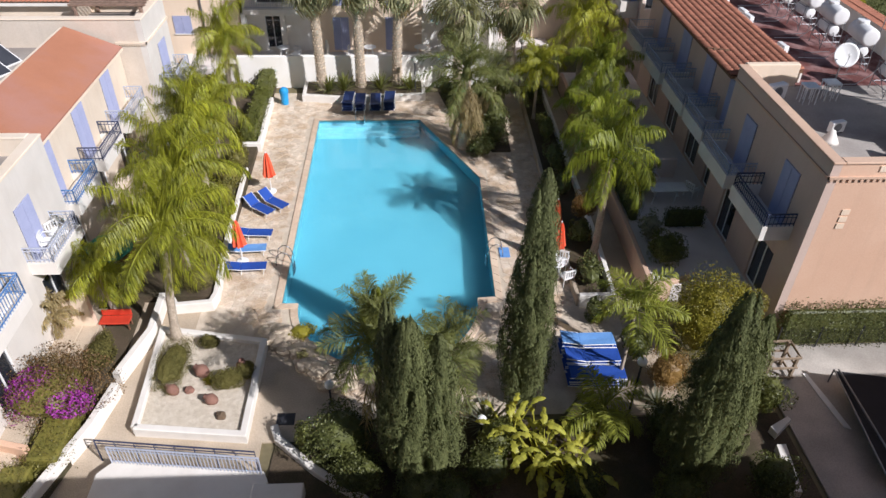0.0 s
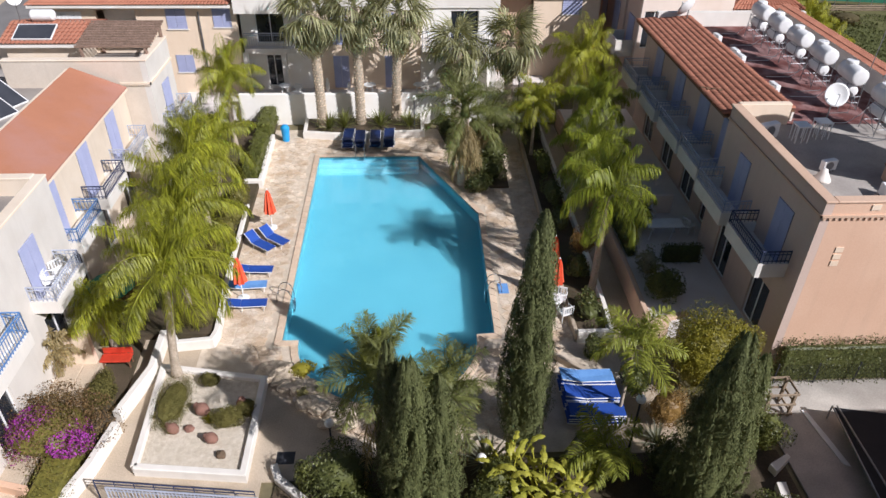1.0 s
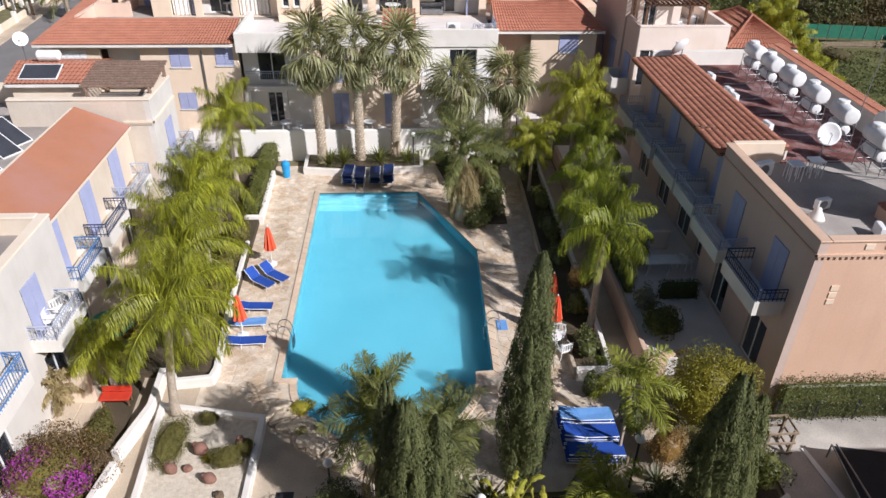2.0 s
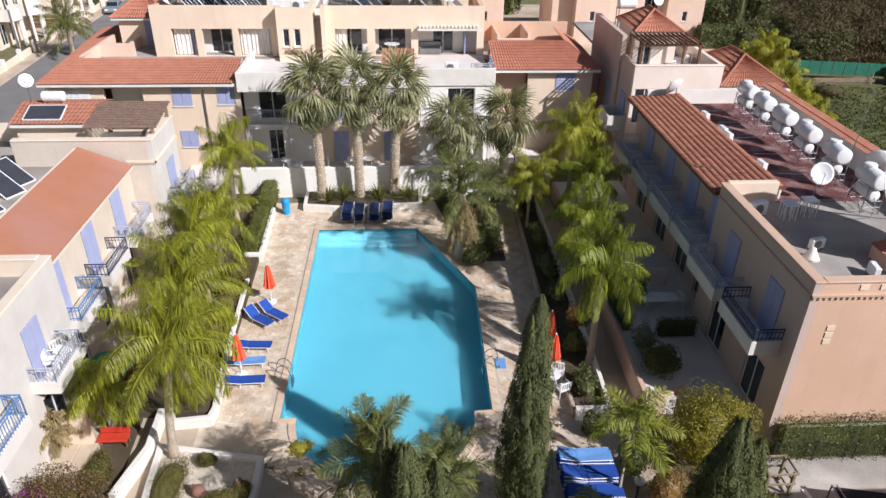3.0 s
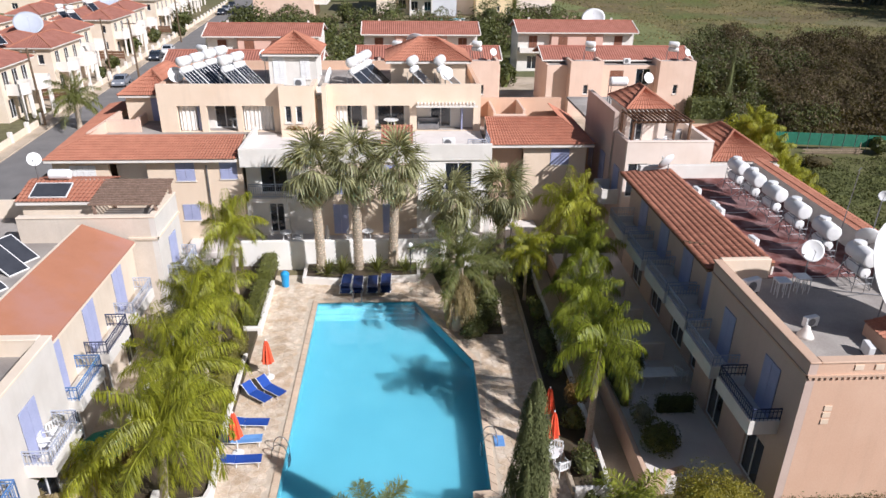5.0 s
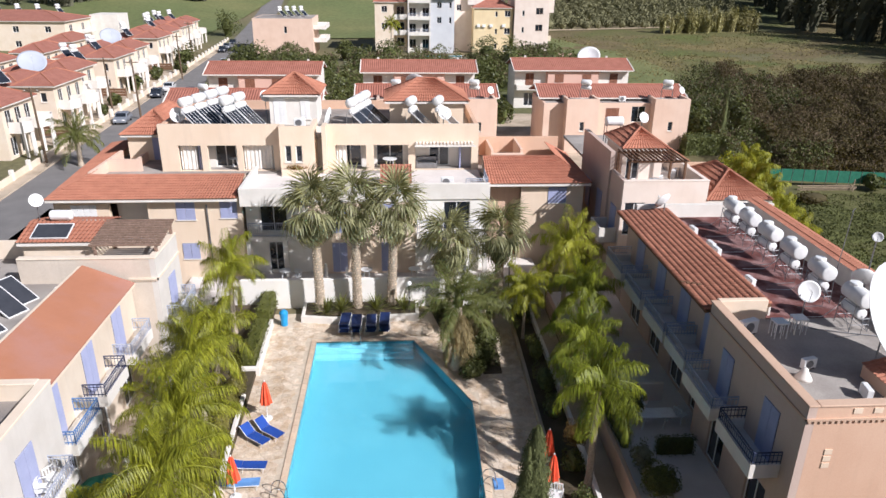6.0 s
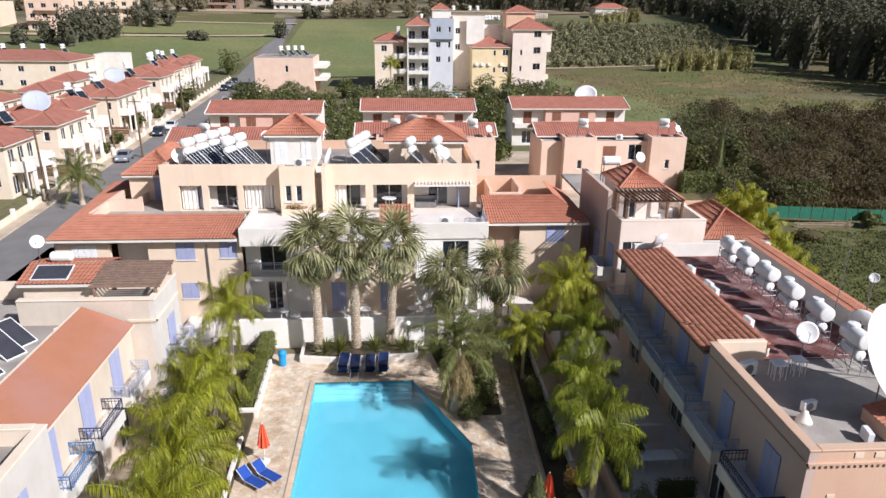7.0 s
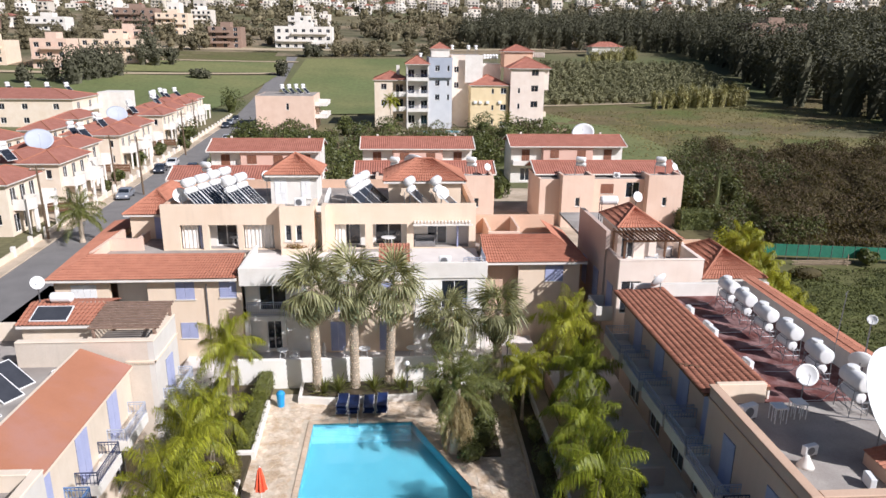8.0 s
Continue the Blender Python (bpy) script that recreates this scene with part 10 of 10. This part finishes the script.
GARDEN = ((-27, 140, 4, 7), (-20, 136, 3.5, 6), (-30, 131, 3, 5), (-14, 132, 3.5, 6), (13.8, 108, 2.6, 6), (14.5, 118, 3.5, 7), (16, 134, 4, 6), (24, 150, 5, 6), (20, 160, 5, 6.5), (-8, 150, 4, 6), (-2, 160, 4, 6), (30, 165, 4, 5),
          (-12, 168, 3, 5), (-8.5, 104, 2.5, 6.5), (-8.3, 96, 2.2, 5), (14.6, 98, 2, 4), (-45.8, 158, 2.8, 5.2), (-43.5, 146, 1.6, 2.6), (-49, 214, 4, 8), (-14, 120, 3, 6), (15.5, 126, 3, 6), (-45.5, 126, 1.6, 2.8), (-43.8, 112, 1.2, 2.0), (-42.8, 104, 1.0, 1.6), (-45.6, 138, 1.5, 2.4), (-24, 128, 4, 6), (-32, 150, 3.5, 6))
wood("trees", GARDEN, LEAF_SHRUB, "mixed green garden trees among the houses", 900, 0.24, n_lumps=16)
wood("trees", row((-117, 262), (-108, 292), 9, 4, 6, 10, 15) + [(-112, 332, 5, 20), (-107, 326, 5, 17), (-103, 318, 4, 9), (-98, 322, 4, 8), (-109, 318, 5, 12), (-124, 268, 4, 9), (-131, 262, 3, 7), (-116, 340, 5, 22), (-47, 300, 4, 7), (-79, 288, 3, 4), (-75, 287, 3, 4)]
     + [(-44, 364, 4, 7), (-40, 366, 4, 6)], LEAF_WOOD, "tall dark trees beside the fields", 700, 0.5, n_lumps=16, up=0.6)
wood("trees", [(-30, 368, 4.5, 7), (-25, 370, 5, 8), (-18, 370, 4.5, 7), (-12, 371, 5, 8), (-6, 372, 4, 7), (6, 372, 4, 6.5), (14, 374, 4, 6), (20, 380, 4.5, 7)], LEAF_HILL, "round olive-brown trees along the field's far edge", 700, 0.45, n_lumps=16)
wood("trees", within(150, [(-330, 330), (-120, 350), (-70, 420), (-360, 440)], 3, 6, 5, 10) + within(230, [(-380, 440), (40, 450), (60, 560), (-420, 600)], 4, 7, 5, 10) + within(16, [(-60, 400), (110, 410), (110, 440), (-60, 430)], 3, 5, 3, 6), LEAF_HILL, "scattered dark trees on the stony slope", 150, 0.8)
wood("trees", [(_r.uniform(-700, 900), _r.uniform(600, 1350), _r.uniform(6, 12), _r.uniform(6, 12)) for i in range(1500)], LEAF_HILL, "scattered trees between the far town's houses", 48, 1.5)
wood("trees", [(26.5 + _r.uniform(-0.7, 0.7), y, 1.5, _r.uniform(2.5, 4.4)) for y in (33, 36, 39.5, 43, 47, 53, 57)] + [(30, 62, 2.0, 4.2), (33, 66, 2.0, 3.8), (35.5, 68, 1.8, 3.2), (28.6, 46.5, 1.5, 4.6), (29.3, 49.6, 1.4, 5.2), (30.0, 52.8, 1.6, 4.7), (30.9, 56.0, 1.4, 5.3), (31.2, 59.0, 1.7, 4.6)], LEAF_YELLOW, "yellow-green feathery bushes behind the tiled strip", 1100, 0.13, n_lumps=16)
brush("garden_trees", [(-11, 124), (40, 126), (41, 168), (-11, 166)], 4.6, 26000, 0.26, LEAF_SHRUB, TWIG, "dense mixed trees between the houses and the blocks", low=0.2, seed=41, wave=0.11)
brush("garden_trees", [(-33, 120), (-14, 116), (-13, 160), (-36, 160)], 4.6, 14000, 0.26, LEAF_SHRUB, TWIG, "dense mixed trees beside the street", low=0.2, seed=43, wave=0.11)
gn = thing("green_fence", "green net fence on posts beside the meadow", "fence")
for i in range(14):
    Mesh().tube((38.2 + 1.1 * i, 67.6 - 0.2 * i, 0), (38.2 + 1.1 * i, 67.6 - 0.2 * i, 1.9), 0.03, n=5).ob("post", METAL_GREY, gn)
    if i < 13:
        Mesh().add([(38.2 + 1.1 * i, 67.6 - 0.2 * i, 0.6), (39.3 + 1.1 * i, 67.4 - 0.2 * i, 0.6), (39.3 + 1.1 * i, 67.4 - 0.2 * i, 1.85), (38.2 + 1.1 * i, 67.6 - 0.2 * i, 1.85), (38.2 + 1.1 * i, 67.62 - 0.2 * i, 0.6), (39.3 + 1.1 * i, 67.42 - 0.2 * i, 0.6), (39.3 + 1.1 * i, 67.42 - 0.2 * i, 1.85), (38.2 + 1.1 * i, 67.62 - 0.2 * i, 1.85)],
                   [(0, 1, 2, 3), (7, 6, 5, 4), (0, 4, 5, 1), (2, 6, 7, 3)]).ob("net_panel", CLOTH_GREEN, gn)

# rails of grey timber below the net, and bushes beside it
tr = thing("timber_rails", "stacked grey timber rails lying below the green net", "timber", at=(40.2, 65.6, 0))
for i in range(7):
    Mesh().soft_box(0.3 * (i % 3), -0.1 * (i % 2), 0.02 + 0.16 * (i // 2), 6.0 + 0.25 * (i % 2), 0.1 - 0.1 * (i % 2), 0.1 + 0.16 * (i // 2), 0.01).ob("rail", WOOD_GREY, tr)
Mesh().tube((5.6, -0.5, 0), (5.9, 0.0, 1.2), 0.05, n=5).ob("brace", WOOD_GREY, tr)
shrub(47.9, 65.3, 0, 1.2, 1.1, 1.0, LEAF_SHRUB, "round dark green bush at the net fence", n=1500, size=0.12)
shrub(39.6, 61.6, 0, 2.0, 1.6, 0.65, LEAF_SCRUB, "bare grey-brown bush in the meadow", n=1300, size=0.1)
shrub(34.6, 65.0, 0, 2.2, 1.7, 1.75, LEAF_YELLOW, "yellow-green feathery bush behind the tiled roof", n=2200, size=0.13)
hedge(34.0, 79.5, 38.2, 81.2, 0, 2.3, LEAF_SHRUB, "dark green hedge beside the peach house", density=60, size=0.12, ragged=0.2)
cypress(39.6, 82.6, 7.5, 0.75, "slim dull green cypress beside the hedge", lobes=50, seed=9, each=120)

# far houses that stand singly, and the town on the hill
FARHOUSES = ((-66, 402, 31, 12, 11.5, PLASTER_WHITE, 3, "white three-storey block beyond the fields"), (-99, 392, 17, 12, 11.0, PLASTER_CLAY, 4, "unfinished brown block beyond the fields"),
             (-144, 296, 14, 11, 11.5, PLASTER_BLUSH, 3, "peach apartment block on the slope"), (-136, 322, 27, 12, 9.5, PLASTER_SAND, 3, "cream apartment block on the slope"), (-127, 332, 14, 9, 13.0, PLASTER_BLUSH, 4, "peach upper block on the slope"),
             (-172, 300, 16, 12, 9.0, PLASTER_SAND, 3, "tan house on the slope"), (-190, 318, 14, 12, 8.0, PLASTER_WHITE, 2, "white house on the slope"), (100, 366, 16, 10, 5.0, PLASTER_WHITE, 1, "white villa with a red roof above the grove"),
             (-262, 450, 22, 12, 12.0, PLASTER_CLAY, 4, "grey-brown block on the hill"), (-226, 462, 24, 12, 8.0, PLASTER_WHITE, 2, "white house on the hill"), (-176, 470, 26, 12, 15.0, PLASTER_CLAY, 4, "tan apartment block on the hill"), (-150, 468, 20, 12, 13.0, PLASTER_SAND, 4, "sand-coloured block on the hill"),
             (-70, 480, 12, 10, 13.0, PLASTER_WHITE, 4, "white tower house on the hill"), (150, 300, 24, 14, 20.0, PLASTER_CLAY, 5, "tan block among the woodland"))
for x, y, w, d, h, mt, fl, lb in FARHOUSES:
    b = thing("far_house", lb, "house", at=(0, 0, 0))
    z = lift(x, y)
    k_ = max(2, int(w / 4.4))
    us = [x + w * (k + 0.5) / k_ for k in range(k_)]
    st = h / fl
    zs = [z + 0.5 + st * k for k in range(fl)]
    shell(b, x, y, x + w, y + d, z + h, mt, holes(us, zs, 1.9, 1.9), z0=z - 4)
    house_windows(b, "y", y, -1, us, zs, 1.9, 1.9)
    if fl == 1:
        hip_roof(b, x, y, x + w, y + d, z + h, 2.5, 0.6)
        continue
    for k in range(1, fl):
        u0 = x + w * (0.04 if k % 2 else 0.3)
        balcony(b, "y", y, y - 1.6, u0, u0 + w * 0.62, z + st * k, None, mt, curb=0.85, thick=0.3)
    Mesh().box(x + w * 0.35, y + 3, z + h - 0.1, x + w * 0.65, y + d - 2, z + h + 2.4).ob("stair_head", mt, b)
TOWN_WALL = surf("town_wall", rgb("e6e0d6"), rgb("cbbda9"), scale=0.02, fine=0.4, grain=0.1, island=0.22, bump=0.0)
_t, _tw, _tr = Mesh(), Mesh(), Mesh()
for i in range(1150):
    d, a = _r.uniform(520, 1800), radians(_r.uniform(-42, 42))
    x, y = d * math.sin(a), d * math.cos(a)
    if y < 470 or (x > 40 and d < 640) or (x > 110 and d < 760) or (d < 760 and _r.random() < 0.7):
        continue
    w, dd, h = _r.uniform(6, 14), _r.uniform(7, 12), _r.choice((3.5, 4, 6.5, 6.5, 6.5, 9.5, 9.5, 13, 18))
    z = lift(x, y)
    _t.box(x, y, z - 4, x + w, y + dd, z + h)
    if _r.random() < 0.3:
        _tr.add([(x - 0.5, y - 0.5, z + h), (x + w + 0.5, y - 0.5, z + h), (x + w + 0.5, y + dd + 0.5, z + h), (x - 0.5, y + dd + 0.5, z + h), (x + w / 2, y + dd / 2, z + h + 2)], [(0, 1, 4), (1, 2, 4), (2, 3, 4), (3, 0, 4)])
    else:
        e = _r.uniform(0.1, 0.5)
        _t.box(x + w * e, y + 2, z + h, x + w * (e + 0.35), y + dd - 2, z + h + 2.4)
    for zz in range(int(h // 3.1)):
        _t.box(x + 0.3, y - 1.3, z + 3.1 * zz - 0.1, x + w * _r.uniform(0.4, 0.95), y + 0.05, z + 3.1 * zz + 0.8)
        k = int(w // 3.2)
        for q in range(k):
            u = x + w * (q + _r.uniform(0.15, 0.4)) / k
            _tw.box(u, y - 0.1, z + 0.9 + 3.1 * zz, u + _r.uniform(1.0, 2.0), y + 0.1, z + 2.5 + 3.1 * zz)
town = thing("hill_town", "white and cream houses of a town on the hillside", "town", kind="stuff")
_t.ob("house_wall", TOWN_WALL, town, fix=False)
_tw.ob("house_window", DARK_GLASS, town, fix=False)
_tr.ob("house_roof", TILE_FAR_DULL, town, fix=False)
slope_uv(bpy.data.objects["house_roof"], (1, 0, 0))
# street palm and garden palms
feather_palm(-34.6, 76.5, 0.0, 3.0, "corner", LEAF_DATE, 3.3, 30, "large palm with drooping green fronds on the street corner", r=0.28, seed=81, n=60, leaf_len=0.8, hang=1.6, lows=QLOWS, group="street palms")
feather_palm(-1.5, 172.0, 0.0, 7.5, "queen", LEAF_QUEEN, 3.3, 22, "tall palm before the white apartment block", seed=82, group="street palms")
feather_palm(27.0, 172.0, 0.0, 3.0, "date", LEAF_DATE, 3.0, 24, "spreading palm before the cream block", seed=83, r=0.25, group="street palms", lows=DATE_LOWS)


# ---- pieces: paving stones, coping stones, roof tiles ----
def cells(x0, y0, x1, y1, step, seed):
    """Irregular flat stones: the cells round jittered points."""
    rnd = random.Random(seed)
    nx, ny = int((x1 - x0) / step), int((y1 - y0) / step)
    P = {(i, j): (x0 + (i + 0.5 + rnd.uniform(-0.47, 0.47)) * step, y0 + (j + 0.5 + rnd.uniform(-0.47, 0.47)) * step) for i in range(-1, nx + 1) for j in range(-1, ny + 1)}
    for i in range(nx):
        for j in range(ny):
            c = P[i, j]
            poly = [(c[0] - step, c[1] - step), (c[0] + step, c[1] - step), (c[0] + step, c[1] + step), (c[0] - step, c[1] + step)]
            for di in (-2, -1, 0, 1, 2):
                for dj in (-2, -1, 0, 1, 2):
                    q = P.get((i + di, j + dj))
                    if q is None or (di == 0 and dj == 0):
                        continue
                    mx, my, nx_, ny_ = (c[0] + q[0]) / 2, (c[1] + q[1]) / 2, q[0] - c[0], q[1] - c[1]
                    out = []
                    for k in range(len(poly)):
                        a, b = poly[k], poly[(k + 1) % len(poly)]
                        da, db = (a[0] - mx) * nx_ + (a[1] - my) * ny_, (b[0] - mx) * nx_ + (b[1] - my) * ny_
                        if da <= 0:
                            out.append(a)
                        if (da < 0 < db) or (db < 0 < da):
                            u = da / (da - db)
                            out.append((a[0] + (b[0] - a[0]) * u, a[1] + (b[1] - a[1]) * u))
                    poly = out
                    if len(poly) < 3:
                        break
                if len(poly) < 3:
                    break
            if len(poly) >= 3:
                yield c, poly


def stone(m, c, poly, top, shrink=0.93):
    """One stone with chamfered rim about its centre c."""
    n = len(poly)
    base = [((x - c[0]) * shrink, (y - c[1]) * shrink) for x, y in poly]
    v = [(x, y, -0.01) for x, y in base] + [(x, y, top - 0.006) for x, y in base] + [(x * 0.95, y * 0.95, top) for x, y in base]
    f = [(i, (i + 1) % n, n + (i + 1) % n, n + i) for i in range(n)] + [(n + i, n + (i + 1) % n, 2 * n + (i + 1) % n, 2 * n + i) for i in range(n)] + [tuple(range(2 * n, 3 * n))]
    m.add(v, f)


KEEP_OUT = offset(POOL, 0.3)
DECK_IN = [(-7.95, 39.4), (5.0, 39.4), (6.7, 38.0), (6.7, 21.0), (5.4, 19.0), (4.6, 16.2), (-4.3, 16.2), (-7.4, 19.7), (-7.5, 21.4), (-7.9, 31.0)]
_rest = Mesh()
_count = 0
_rp = random.Random(17)
for c, poly in cells(-8.2, 16.0, 7.0, 39.8, 0.34, 3):
    if inside(c, KEEP_OUT) or not inside(c, DECK_IN) or any(inside(p, KEEP_OUT) for p in poly):
        continue
    if c[0] < -1.9 and c[1] < 19.0 - 0.93 * (c[0] + 4.9):
        continue
    if sum((poly[k][0] * poly[(k + 1) % len(poly)][1] - poly[(k + 1) % len(poly)][0] * poly[k][1]) for k in range(len(poly))) < 0:
        poly = poly[::-1]
    top = 0.012 + _rp.uniform(0, 0.008)
    near = (c[0] < -5.2 and 20.0 < c[1] < 37.0) or (c[0] > 3.5 and 19.5 < c[1] < 23.0)
    if near and _count < 300:
        m = Mesh()
        stone(m, c, poly, top)
        o = m.ob("paving_stone", STONE, PAVING, fix=False)
        o.location = (c[0], c[1], 0)
        _count += 1
    else:
        m = Mesh()
        stone(m, c, poly, top)
        _rest.add([(x + c[0], y + c[1], z) for x, y, z in m.v], m.f)
tagged(_rest.ob("paving_field", STONE, PAVING, fix=False), kind="stuff")

# coping: one stone after another along the pool's edge
_in, _out = offset(POOL, 0.0), offset(POOL, 0.29)
for i in range(len(POOL)):
    a, b = Vector(_in[i]), Vector(_in[(i + 1) % len(POOL)])
    c, d = Vector(_out[(i + 1) % len(POOL)]), Vector(_out[i])
    n = max(1, round((b - a).length / 0.5))
    for k in range(n):
        u0, u1 = (k + 0.015) / n, (k + 0.985) / n
        q = [a.lerp(b, u0), a.lerp(b, u1), d.lerp(c, u1), d.lerp(c, u0)]
        ce = (q[0] + q[1] + q[2] + q[3]) / 4
        m = Mesh()
        m.v = [(p.x - ce.x, p.y - ce.y, -0.06) for p in q] + [(p.x - ce.x, p.y - ce.y, 0.034) for p in q] + [((p.x - ce.x) * 0.96, (p.y - ce.y) * 0.96, 0.044) for p in q]
        m.f = [(0, 3, 2, 1), (8, 9, 10, 11)] + [(r + j, r + (j + 1) % 4, r + 4 + (j + 1) % 4, r + 4 + j) for r in (0, 4) for j in range(4)]
        o = m.ob("coping_stone", COPING, pool)
        o.location = (ce.x, ce.y, 0)

# clay tiles of the shaded house's roof edge
TCOLS, TROWS = 62, 10
_e0, _e1, _t0 = Vector((13.3, RY1 + 0.32, 7.0)), Vector((13.3, RY2, 7.0)), Vector((16.3, RY1 + 0.32, 7.26))
_along, _up = (_e1 - _e0), (_t0 - _e0)
_w, _l = _along.length / TCOLS, _up.length / TROWS
m = Mesh()
_seg = 8
for k, (t, drop) in enumerate(((0.0, 0.0), (1.0, 0.0))):
    for lay in (0.0, 0.02):
        for s in range(_seg + 1):
            a = s / _seg
            z = 0.06 * math.sin(math.pi * min(1, a / 0.62)) if a < 0.62 else -0.03 * math.sin(math.pi * (a - 0.62) / 0.38)
            m.v.append((t * _l * 1.06, a * _w * 1.02, z + 0.035 - lay + (0.03 if t == 0 else 0)))
_q = _seg + 1
for s in range(_seg):
    m.f += [(s, 2 * _q + s, 2 * _q + s + 1, s + 1), (_q + s, _q + s + 1, 3 * _q + s + 1, 3 * _q + s), (s, s + 1, _q + s + 1, _q + s)]
_tile = m.data("roof_tile", TILE, True)
_turn = Matrix((_up.normalized(), _along.normalized(), _up.cross(_along).normalized())).transposed().to_4x4()
_field = Mesh()
for i in range(TCOLS):
    for j in range(TROWS):
        p = _e0 + _along * (i / TCOLS) + _up * (j / TROWS)
        mt = Matrix.Translation(p) @ _turn @ pose(0, 0, _rp.uniform(0, 0.006), 0, 0, _rp.uniform(-1.2, 1.2))
        if i < 30:
            shared("roof_tile", _tile, RB, mt)
        else:
            _field.add([mt @ v.co for v in _tile.vertices], [tuple(q.vertices) for q in _tile.polygons])
tagged(_field.ob("roof_tile_field", TILE, RB, smooth=True, fix=False), kind="stuff")
